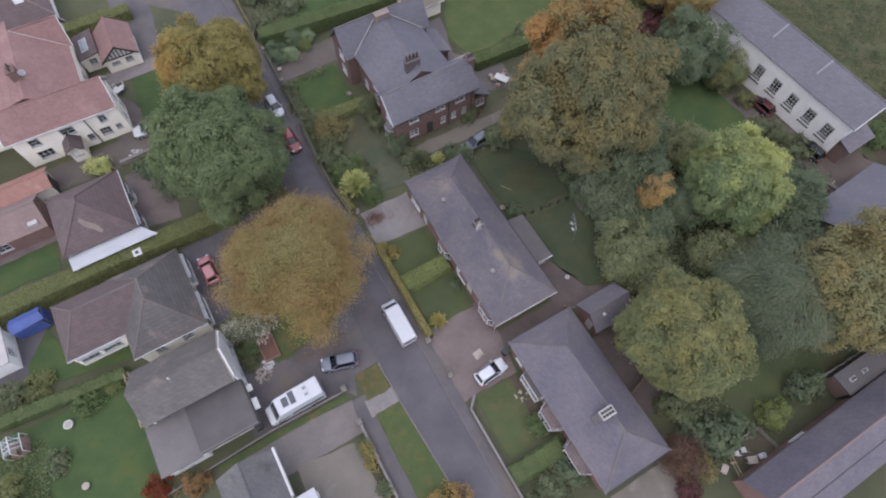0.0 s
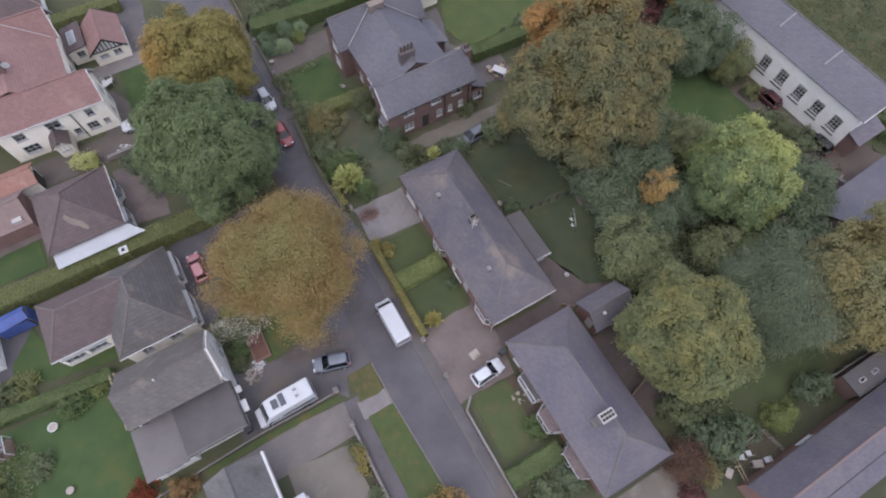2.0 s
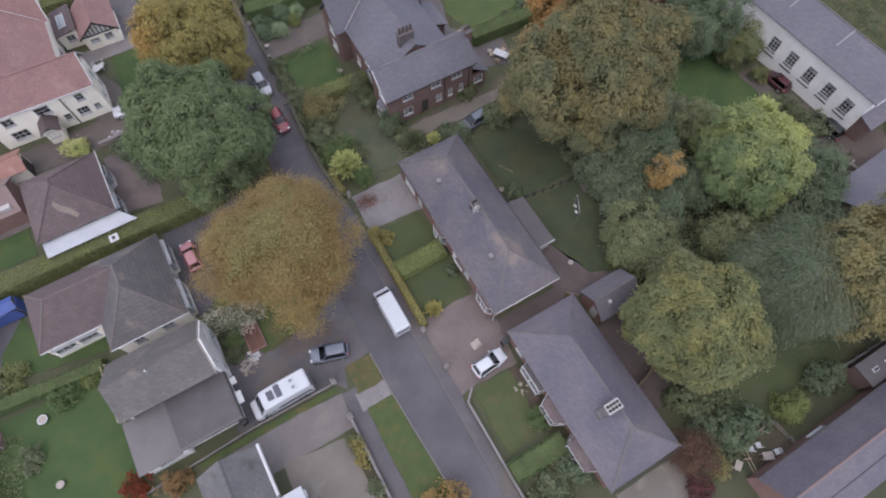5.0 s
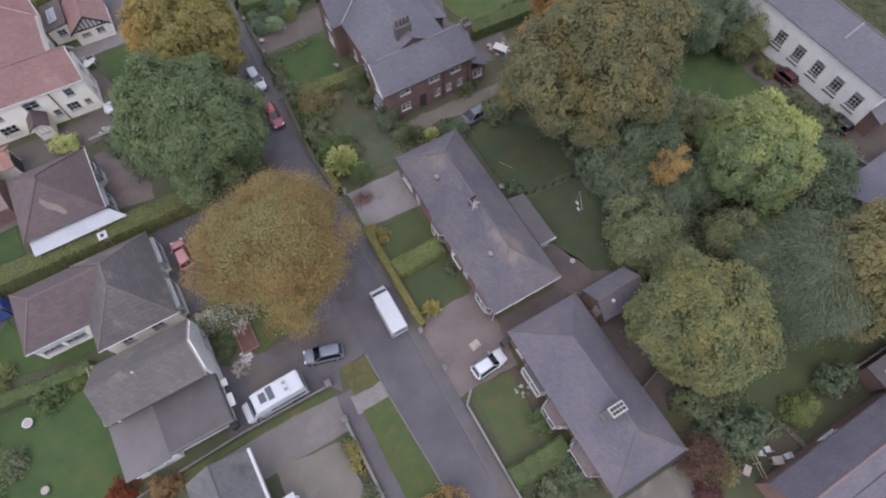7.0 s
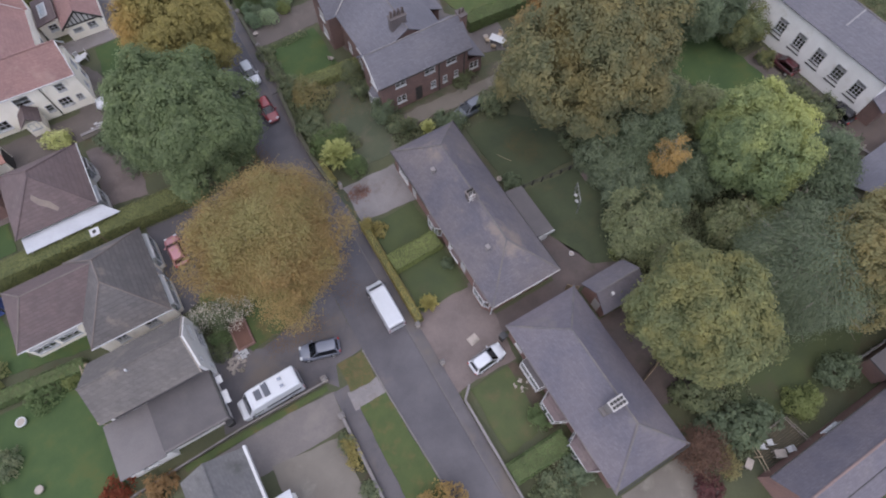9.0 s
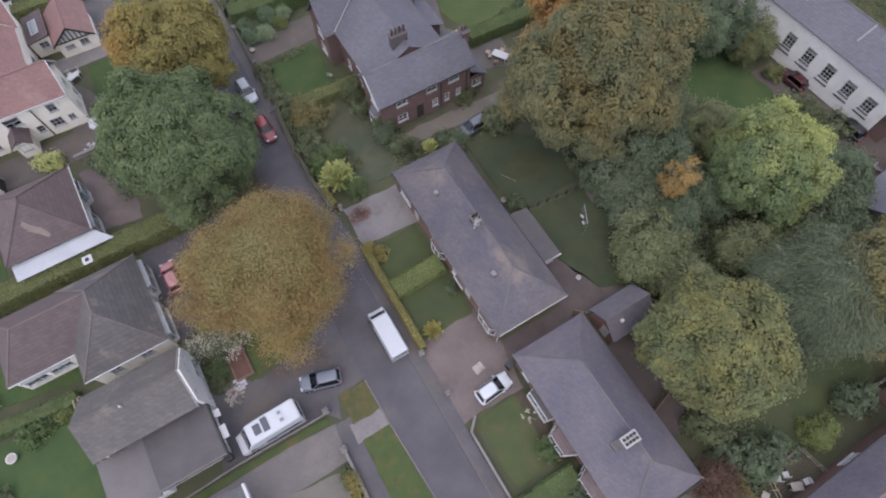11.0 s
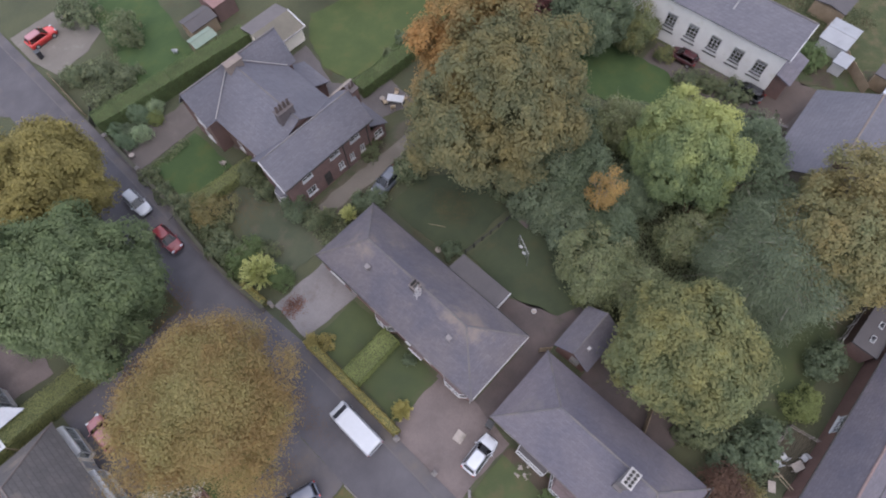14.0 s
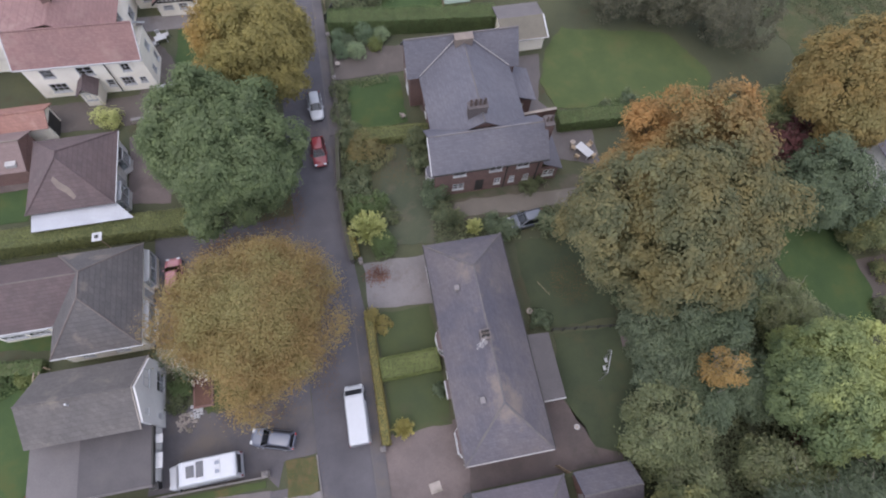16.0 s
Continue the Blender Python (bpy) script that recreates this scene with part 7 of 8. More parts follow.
shrubs([
    ("loose ochre shrub in the side garden", 9.8, 44.8, 2.0, 1.8, 2.0, OCHRE, 0.17),
    ("dark shrub beside the wall", 7.9, 40.3, 1.3, 2.0, 1.8, SHRUB_GREEN, 0.24),
    ("dense green shrub in the side garden", 9.2, 38.4, 1.4, 1.2, 1.7, HEDGE_GREEN, 0.22),
    ("dark evergreen shrub at the corner of the brick house", 15.9, 38.3, 1.3, 1.4, 2.2, BLUEGREEN, 0.2),
    ("grey-green shrub beside the drive", 16.3, 36.3, 1.1, 1.0, 1.3, SHRUB_GREEN, 0.2),
    ("dark green bush below the gravel drive", 27.6, 33.2, 2.2, 1.5, 1.9, SHRUB_GREEN, 0.24),
    ("dark green bush below the gravel drive", 22.0, 33.4, 1.5, 1.0, 1.4, BLUEGREEN, 0.22),
    ("green shrub against the brick wall", 26.2, 38.0, 1.3, 0.7, 1.2, BUSH, 0.2),
    ("green shrub against the brick wall", 17.4, 39.6, 1.4, 0.7, 1.6, HEDGE_GREEN, 0.2),
    ("climbing shrub on the west wall", 15.3, 45.3, 1.0, 1.4, 2.2, BUSH, 0.22),
    ("flowering shrub by the pavement", 7.6, 50.6, 0.7, 1.6, 1.0, SHRUB_GREEN, 0.2),
    ("flowering shrub by the pavement", 7.8, 53.6, 0.8, 1.2, 1.1, BUSH, 0.2),
    ("low shrub beside the lawn", 8.0, 47.6, 1.0, 1.2, 1.1, SHRUB_GREEN, 0.2),
    ("bright green bush on the lower lawn", 33.0, -9.2, 1.4, 1.4, 2.2, HEDGE_BRIGHT, 0.16),
    ("grey-green bush by the decking", 27.4, -8.0, 2.0, 1.8, 2.4, BLUEGREEN, 0.26),
    ("dark bush by the lower lawn", 38.0, -8.9, 1.9, 1.4, 2.0, BLUEGREEN, 0.24),
    ("olive bush behind the bungalow", 25.6, -3.6, 1.8, 1.8, 2.4, BUSH, 0.26),
    ("grey-green bush behind the bungalow", 25.2, -6.6, 1.7, 1.6, 2.2, BLUEGREEN, 0.26),
    ("dark purplish bush on the edge of the concrete yard", 21.2, -10.3, 1.1, 1.2, 1.3, PURPLE, 0.2),
    ("brownish olive bush beside the concrete yard", 24.0, -9.6, 1.0, 1.1, 1.2, OCHRE, 0.2),
    ("bright orange shrub at the verge end", 1.0, -0.5, 1.8, 1.6, 2.6, ORANGE, 0.2),
    ("ochre shrub behind the low wall", -3.85, 7.6, 0.55, 1.4, 1.0, HEDGE_GOLD, 0.16),
    ("green shrub behind the low wall", -3.8, 8.6, 0.55, 0.8, 1.0, BUSH, 0.2),
    ("grey shrub behind the low wall", -3.8, 4.2, 0.5, 0.9, 0.9, SHRUB_GREEN, 0.2),
    ("small green shrub by the bay", 12.1, 1.6, 0.8, 0.9, 1.1, HEDGE_GREEN, 0.18),
    ("grey-green shrub in the front garden", 10.4, -3.2, 1.6, 1.2, 1.2, SHRUB_GREEN, 0.2),
    ("rounded shrub in the front garden", 12.4, -3.4, 1.1, 1.2, 1.4, BLUEGREEN, 0.2),
    ("pale shrub in the front garden", 9.8, -5.4, 1.5, 1.3, 1.0, SHRUB_GREEN, 0.2),
    ("wild shrub in the front garden", 8.0, -4.2, 0.9, 1.2, 1.0, BUSH, 0.2),
    ("clipped yellow bush beside the hip-roofed house", -17.2, 54.0, 1.4, 1.2, 1.5, YELLOWGREEN, 0.22),
    ("red-leaved shrub at the lawn edge", -22.4, 14.9, 1.1, 0.9, 1.4, REDLEAF, 0.2),
    ("orange-brown shrub against the wall", -19.2, 13.5, 1.4, 0.8, 1.4, RUST, 0.2),
    ("loose green shrub in the back garden", -30.2, 22.0, 0.8, 1.3, 1.0, SHRUB_GREEN, 0.2),
    ("mixed shrub in the corner bed", -32.4, 30.2, 1.6, 1.4, 1.5, BUSH, 0.22),
    ("ring of low shrubs on the lawn", -30.0, 30.6, 1.4, 1.2, 0.9, HEDGE_LONG, 0.2),
    ("green shrub under the hedge", -25.8, 26.2, 1.5, 0.9, 1.2, HEDGE_GREEN, 0.2),
    ("pale green shrub under the hedge", -23.4, 26.6, 0.8, 0.6, 1.0, HEDGE_BRIGHT, 0.18),
    ("yellowish hedge bush at the garden edge", -34.6, 20.5, 1.0, 3.0, 1.6, HEDGE_LONG, 0.22),
    ("dark green bush before the chalet", -10.0, 23.4, 0.9, 1.1, 1.1, HEDGE_GREEN, 0.18),
    ("rounded green bush before the chalet", -10.4, 21.8, 0.7, 0.7, 0.9, BUSH, 0.18),
    ("dark shrub before the hip-roofed house", -12.4, 50.9, 1.0, 1.4, 1.4, BLUEGREEN, 0.2),
    ("dark shrub beside the front yard", -11.4, 47.6, 0.8, 2.0, 1.3, BLUEGREEN, 0.2),
    ("garden shrub beyond the tall hedge", 14.0, 67.4, 1.4, 1.2, 1.2, UNDER, 0.24),
    ("garden shrub beyond the tall hedge", 10.6, 66.4, 1.3, 1.1, 1.2, BUSH, 0.24),
    ("garden shrub beyond the tall hedge", 12.2, 70.0, 1.4, 1.2, 1.2, UNDER, 0.24),
    ("garden shrub by the parking bay", 9.4, 72.2, 1.3, 1.6, 1.3, SHRUB_GREEN, 0.22),
    ("wild shrub by the north lawn", 17.6, 73.0, 1.8, 2.4, 2.6, BUSH, 0.26),
    ("wild shrub by the north lawn", 15.8, 80.0, 2.0, 2.2, 2.6, SHRUB_GREEN, 0.26),
    ("round dark bush on the lawn edge", 40.2, 47.0, 0.8, 0.8, 1.2, BLUEGREEN, 0.2),
    ("pale shrub on the lawn edge", 37.6, 46.2, 1.2, 0.8, 0.9, SHRUB_GREEN, 0.2),
    ("rough bush by the white house drive", 57.4, 18.4, 1.1, 1.3, 1.4, SHRUB_GREEN, 0.2),
    ("rough bush by the white house drive", 58.5, 16.3, 1.2, 1.4, 1.5, BUSH, 0.2),
    ("rough bush before the black car", 59.0, 13.4, 1.2, 1.9, 1.7, SHRUB_GREEN, 0.2),
    ("olive bush beside the maroon car", 58.9, 22.3, 0.9, 1.1, 1.4, OLIVE, 0.2),
    ("rough bush by the white house drive", 56.6, 9.4, 1.8, 2.2, 1.9, BLUEGREEN, 0.24),
    ("brown-leaved bush between the garden trees", 43.2, 8.4, 1.0, 0.9, 2.0, COPPER, 0.18),
    ("rough bush beside the field", 69.6, 9.6, 1.6, 1.6, 1.8, HEDGE_GREEN, 0.24),
    ("rough bush beside the lawn", 45.5, 26.6, 1.6, 1.6, 1.6, SHRUB_GREEN, 0.24),
    ("rough bush beside the lawn", 48.6, 18.9, 1.8, 1.4, 1.6, SHRUB_GREEN, 0.24),
    ("low bush beside the back lawn", 32.8, 24.4, 1.4, 1.6, 1.6, SHRUB_GREEN, 0.22),
    ("dark bush behind the lean-to", 23.4, 23.6, 1.0, 0.9, 1.0, BLUEGREEN, 0.2),
    ("small pale bush on the back lawn", 28.0, 11.4, 0.7, 0.5, 0.6, HEDGE_BRIGHT, 0.16),
    ("dark shrub by the front lawn", 12.6, 18.8, 0.45, 0.55, 0.8, BLUEGREEN, 0.18),
    ("brown bed plant by the front lawn", 8.4, 25.8, 0.8, 0.7, 0.7, HEDGE_GOLD, 0.18),
])
shrubs([
    ("rounded dark rhododendron in the front bed", 8.6, 61.3, 0.75, 0.75, 1.5, ROUNDED, 0.1),
    ("rounded green rhododendron in the front bed", 8.3, 60.0, 0.68, 0.66, 1.3, ROUNDED, 0.1),
    ("rounded green rhododendron in the front bed", 9.5, 60.3, 0.72, 0.72, 1.4, BLUEGREEN, 0.1),
    ("rounded dark bush in the front bed", 8.6, 58.9, 0.66, 0.66, 1.2, ROUNDED, 0.1),
    ("large rounded bush in the front bed", 11.6, 61.2, 1.0, 0.95, 1.9, ROUNDED, 0.1),
    ("rounded pale green bush in the front bed", 13.6, 61.0, 0.8, 0.8, 1.5, PALEGREEN, 0.1),
    ("rounded pale flowering bush in the front bed", 10.3, 58.9, 0.95, 0.9, 1.5, PALEGREEN, 0.1),
    ("rounded green bush in the front bed", 12.6, 59.7, 0.7, 0.8, 1.2, HEDGE_BRIGHT, 0.1),
], 60, 46, 0.08)
rng_side = random.Random(5)
side_kinds = [("tangled olive shrub in the side garden", BUSH), ("tangled grey-green shrub in the side garden", SHRUB_GREEN), ("dense green shrub in the side garden", HEDGE_GREEN), ("dark evergreen shrub in the side garden", BLUEGREEN)]
for k, (x, y) in enumerate([(7.9, 37.9), (10.2, 37.2), (8.4, 42.4), (8.0, 46.6), (15.2, 42.6), (20.8, 34.2)]):
    label, m = side_kinds[rng_side.randrange(4)]
    r = rng_side.uniform(0.8, 1.4)
    shrub(label, x, y, r, r * rng_side.uniform(0.8, 1.1), rng_side.uniform(0.9, 1.9), m, 400 + k, size=0.22)
spray_shrub("bright yellow-green spiky shrub beside the road", 8.6, 35.4, 1.9, 3.4, YELLOWGREEN, 71, 90, 60)
spray_shrub("small golden shrub at the lawn corner", 8.9, 16.1, 0.8, 1.2, GOLDEN, 74, 40, 40)
spray_shrub("small golden bush by the gable", 19.1, 34.1, 0.85, 1.6, YELLOWGREEN, 72, 34, 40)
spray_shrub("green fern-like plant by the gable", 17.3, 35.3, 1.3, 1.5, SHRUB_GREEN, 73, 46, 46)
shrub("dark green conifer beside the yellow shrub", 9.7, 33.7, 1.1, 1.1, 1.7, HEDGE_GREEN, 301, size=0.12, lobes=40)
flowering_shrub("pale flowering bush on the forecourt", -8.5, 25.1, 2.0, 1.2, 1.6, 310, 2600)
flowering_shrub("pale flowering bush beside the chalet", -10.7, 25.7, 1.3, 0.9, 1.3, 311, 1200)
shrub("round golden hedge end", 7.5, 26.8, 0.6, 0.6, 1.2, HEDGE_GOLD, 300, size=0.18)

# ---- walls, fences and small things ----
def wall_line(name, label, pts, width, height, material, cope=None, category="wall"):
    """A free wall along a line, with a coping."""
    ob = thing(name, label, category, *pts[0])
    for a, b in zip(pts, pts[1:]):
        a, b = Vector((*a, 0)), Vector((*b, 0))
        s = Vector((-(b - a).y, (b - a).x, 0)).normalized()
        for nm, w, z0, z1, m in (("wall", width, -0.1, height, material), ("coping", width + 0.08, height, height + 0.07, cope or KERB)):
            q = [a + s * w / 2, b + s * w / 2, b - s * w / 2, a - s * w / 2]
            part(nm, Geo().prism([(p.x, p.y) for p in q], z0, z1), m, ob)
    return ob


wall_line("garden_wall", "low pale stone garden wall beside the road", [(8.2, 7.4), (7.15, 6.4), (7.1, -14)], 0.14, 0.55, STONE, CONCRETE)
wall_line("garden_wall", "low pale wall beside the footpath", [(-3.15, 10.7), (-3.1, -14)], 0.18, 0.55, STONE, CONCRETE)
wall_line("garden_wall", "low wall between two drives", [(-3.2, 14.4), (-11.5, 14.45), (-22.4, 13.9)], 0.08, 0.5, DARK_STONE, KERB)
wall_line("garden_wall", "dark stone wall beside the road", [(6.5, 32.6), (6.2, 36.5), (6.2, 41), (6.55, 45.5), (6.8, 48)], 0.3, 0.9, DARK_STONE, MOSSY_COPE)
wall_line("garden_wall", "dark stone wall behind the pavement", [(7.1, 48), (7.3, 61.5)], 0.3, 0.7, DARK_STONE, MOSSY_COPE)
wall_line("yard_wall", "brick yard wall behind the brick house", [(27.4, 46.6), (31.3, 46.8)], 0.25, 1.1, BRICK, STONE)
wall_line("garden_wall", "low pale wall round the paved court", [(57.9, 9.9), (58.9, 6.4)], 0.22, 0.8, STONE, CONCRETE)
wall_line("garden_wall", "low white wall by the cream house", [(-15.0, 53.2), (-11.0, 53.3)], 0.3, 0.6, STONE, CONCRETE)


def post(label, x, y, w, h, material, name="gatepost", cap=None):
    ob = thing(name, label, "gatepost", x, y)
    part("shaft", Geo().box(x - w / 2, x + w / 2, y - w / 2, y + w / 2, -0.1, h), material, ob)
    part("cap", Geo().add([(x - w * 0.6, y - w * 0.6, h), (x + w * 0.6, y - w * 0.6, h), (x + w * 0.6, y + w * 0.6, h), (x - w * 0.6, y + w * 0.6, h), (x, y, h + w * 0.45)], [(3, 2, 1, 0), (0, 1, 4), (1, 2, 4), (2, 3, 4), (3, 0, 4)]), cap or KERB, ob)


for x, y, w, h in ((7.1, 10.4, 0.35, 1.0), (-3.1, 14.6, 0.45, 1.0), (-3.15, 10.9, 0.45, 0.9), (7.3, 32.5, 0.35, 1.0), (7.3, 61.7, 0.4, 1.0), (7.3, 55.3, 0.4, 0.9), (6.9, 14.75, 0.4, 1.0)):
    post("pale stone gatepost with a pointed cap", x, y, w, h, STONE)


def slab_box(name, label, category, x, y, w, d, h, material, turn=0.0, bevel=0.03, z=0.0):
    ob = thing(name, label, category, x, y, turn=turn or 0.001, z=z)
    part("body", Geo().box(-w / 2, w / 2, -d / 2, d / 2, 0.0, h), material, ob, bevel=bevel)
    return ob


slab_box("paving_slab", "pale square concrete slab on the driveway", "slab", 10.8, 10.9, 1.0, 0.85, 0.12, STONE, 8, 0.02, 0.04)


def fence(label, a, b, height, posts, material, boards=True, name="fence"):
    ob = thing(name, label, "fence", *a)
    va, vb = Vector((*a, 0)), Vector((*b, 0))
    s = Vector((-(vb - va).y, (vb - va).x, 0)).normalized()
    for k in range(posts + 1):
        c = va.lerp(vb, k / posts)
        part("post", Geo().box(c.x - 0.05, c.x + 0.05, c.y - 0.05, c.y + 0.05, -0.1, height + 0.08), material, ob)
        if k < posts:
            d = va.lerp(vb, (k + 1) / posts)
            if boards:
                q = [c + s * 0.02, d + s * 0.02, d - s * 0.02, c - s * 0.02]
                part("panel", Geo().prism([(p.x, p.y) for p in q], 0.05, height), material, ob)
            else:
                for z in (height * 0.45, height * 0.95):
                    part("rail", Geo().tube((c.x, c.y, z), (d.x, d.y, z), 0.035, 0.035, 5), material, ob)


fence("dark wire and post fence across the back gardens", (24.2, 22.35), (31.0, 21.6), 0.9, 6, BLACK_TRIM, False)
fence("dark board fence in the passage", (21.4, 10.6), (22.2, 9.9), 1.4, 1, WOOD)
fence("dark board fence beside the yard", (21.6, -0.6), (24.4, 0.2), 1.3, 2, WOOD)
fence("bleached pole fence near the flat garage", (39.6, -8.95), (46.2, -9.1), 1.3, 4, LEAD, False)
fence("board fence beside the decking", (27.0, -8.8), (26.2, -12.6), 1.2, 2, PALE_WOOD, False)
for a, b in (((26.9, -12.3), (31.5, -12.2)), ((31.5, -12.2), (31.0, -9.4)), ((31.0, -9.4), (28.6, -9.4))):
    fence("thin white rail round the decking", a, b, 0.85, 3, STONE, False, "railing")
fence("pale boards by the lawn hedge", (-21.6, 27.1), (-25.0, 27.0), 0.9, 2, PALE_WOOD, False)
fence("rail fence by the white house garden", (58.4, 4.4), (61.2, 1.4), 1.0, 3, PALE_WOOD, False)
fence("board fence beside the field track", (69.4, 2.6), (75.6, 10.4), 1.4, 6, WOOD)
fence("white rail fence behind the orange garage", (-36, 56.2), (-27.5, 55.9), 1.0, 6, UPVC, False)
fence("dark gate at the pavement", (7.2, 64.4), (8.3, 66.2), 1.2, 1, BLACK_TRIM, name="gate")
fence("board fence behind the pavement", (7.4, 66.5), (7.6, 74.4), 1.0, 5, WOOD)


DARK_WOOD = surface("dark_mossy_wood", (0.055, 0.05, 0.035), (0.075, 0.066, 0.045), 0.8, 14, 0.9)


def deck():
    ob = thing("decking", "dark wooden decking with garden chairs beside the range", "decking", 29, -11)
    for k in range(14):
        y = -12.6 + 0.22 * k
        part("board", Geo().box(27.0, 31.4, y, y + 0.19, 0.18, 0.24), DARK_WOOD, ob)
    part("bearer", Geo().box(27.2, 31.2, -12.5, -9.7, -0.05, 0.177), WOOD, ob)


deck()


def garden_table(x, y, turn, w, d, material, label, z=0.0):
    ob = thing("garden_table", label, "table", x, y, turn=turn, z=z)
    part("tabletop", Geo().box(-w / 2, w / 2, -d / 2, d / 2, 0.68, 0.74), material, ob)
    for sx in (-1, 1):
        for sy in (-1, 1):
            part("leg", Geo().box(sx * (w / 2 - 0.12) - 0.04, sx * (w / 2 - 0.12) + 0.04, sy * (d / 2 - 0.12) - 0.04, sy * (d / 2 - 0.12) + 0.04, 0.0, 0.68), material, ob)
    return ob


def garden_chair(x, y, turn, material, label, z=0.0):
    ob = thing("garden_chair", label, "chair", x, y, turn=turn, z=z, group="garden chairs")
    part("seat", Geo().box(-0.25, 0.25, -0.25, 0.25, 0.4, 0.45), material, ob)
    part("backrest", Geo().box(-0.27, -0.22, -0.25, 0.25, 0.45, 0.9), material, ob)
    for sx in (-1, 1):
        for sy in (-1, 1):
            part("leg", Geo().box(sx * 0.21 - 0.02, sx * 0.21 + 0.02, sy * 0.21 - 0.02, sy * 0.21 + 0.02, 0.0, 0.4), material, ob)
    return ob


garden_table(33.0, 41.2, -58, 1.9, 1.0, UPVC, "white garden table on the patio", 0.03)
for x, y, a in ((32.0, 41.9, -30), (33.9, 40.6, 150), (32.1, 40.7, 40), (33.8, 41.9, 210)):
    garden_chair(x, y, a, PALE_WOOD, "pale garden chair at the white table", 0.03)
garden_table(25.5, -10.7, 30, 0.9, 0.6, STONE, "pale weathered garden table outside the fence")
garden_table(28.3, -11.4, -25, 1.0, 0.7, STONE, "grey garden table on the decking", 0.24)
for x, y, a in ((27.5, -10.2, 60), (28.3, -10.3, 70), (29.4, -11.6, 170)):
    garden_chair(x, y, a, UPVC, "white garden chair on the decking", 0.24)
for x, y in ((57.2, 26.4), (57.0, 27.0)):
    garden_chair(x, y, 200, UPVC, "white garden chair under the evergreen tree", 0.0)
garden_chair(14.2, 49.1, 25, STONE, "pale garden chair on the square lawn", 0.06)
garden_chair(20.2, 66.6, 40, WHITE_SHEET, "white lounging chair on the north lawn", 0.05)


def play_frame():
    ob = thing("swing_frame", "metal play frame on the back lawn", "swing", 28.2, 18.2)
    for a, b in (((27.4, 17.0), (28.0, 17.6)), ((28.4, 18.9), (29.0, 19.5))):
        m = ((a[0] + b[0]) / 2, (a[1] + b[1]) / 2)
        part("leg", Geo().tube((*a, 0), (*m, 1.9), 0.04), ALLOY, ob)
        part("leg", Geo().tube((*b, 0), (*m, 1.9), 0.04), ALLOY, ob)
    part("crossbar", Geo().tube((27.7, 17.3, 1.9), (28.7, 19.2, 1.9), 0.04), ALLOY, ob)
    for t in (0.35, 0.7):
        x, y = 27.7 + t, 17.3 + 1.9 * t
        s = part("seat", Geo().box(x - 0.12, x + 0.12, y - 0.2, y + 0.2, 0.5, 0.55), UPVC, ob)
        part("rope", Geo().tube((x, y - 0.18, 0.55), (x, y - 0.1, 1.9), 0.012, 0.012, 4), ALLOY, s)
        part("rope", Geo().tube((x, y + 0.18, 0.55), (x, y + 0.1, 1.9), 0.012, 0.012, 4), ALLOY, s)


play_frame()
prop = thing("clothes_prop", "pale wooden clothes prop lying on the shaded lawn", "pole", 24.13, 27.45, z=0.06)
part("pole", Geo().tube((24.13, 27.45, 0.1), (25.05, 25.89, 0.1), 0.028, 0.02, 6), PALE_WOOD, prop)


def bird_table(x, y, h, label, roof=None, w=0.8):
    ob = thing("bird_table", label, "bird table", x, y)
    part("pole", Geo().tube((x, y, -0.1), (x, y, h), 0.05), WOOD, ob)
    part("tray", Geo().box(x - w / 2, x + w / 2, y - w / 2, y + w / 2, h, h + 0.06), roof or UPVC, ob)
    part("rim", Geo().box(x - w * 0.18, x + w * 0.18, y - w * 0.18, y + w * 0.18, h + 0.06, h + 0.16), BLACK_TRIM, ob)


bird_table(-15.6, 37.2, 4.8, "white square box on a pole by the hedge", UPVC, 0.85)


def garden_ball(x, y, r, z, material, label, name="planter", category="planter"):
    ob = thing(name, label, category, x, y, z=z)
    n = 12
    geo = Geo()
    geo.loft([[(x + rr * r * math.cos(2 * math.pi * i / n), y + rr * r * math.sin(2 * math.pi * i / n), z + zz * r) for i in range(n)] for rr, zz in ((0.6, 0), (1, 0.7), (1.05, 1.1), (0.9, 1.1), (0.8, 0.95))])
    part("pot", geo, material, ob, smooth=True)
    part("filling", Geo().tube((x, y, z + 0.9 * r), (x, y, z + 1.0 * r), 0.84 * r, 0.84 * r, 10), STONE, ob)


garden_ball(24.1, 13.4, 0.24, 0.05, UPVC, "white round planter at the patio corner")
garden_ball(22.6, 24.6, 0.3, 0.0, STONE, "pale round planter behind the lean-to")
garden_ball(-28.4, 25.1, 0.45, 0.0, UPVC, "white round planter beside the hedge")
garden_ball(-31.6, 18.6, 0.35, 0.05, STONE, "pale stone planter on the lawn")
garden_ball(-28.4, 18.6, 0.35, 0.05, STONE, "pale stone planter on the lawn")
garden_ball(32.2, 42.6, 0.3, 0.03, STONE, "stone planter on the patio")
garden_ball(7.9, 57.7, 0.3, 0.0, STONE, "pale planter at the forecourt")


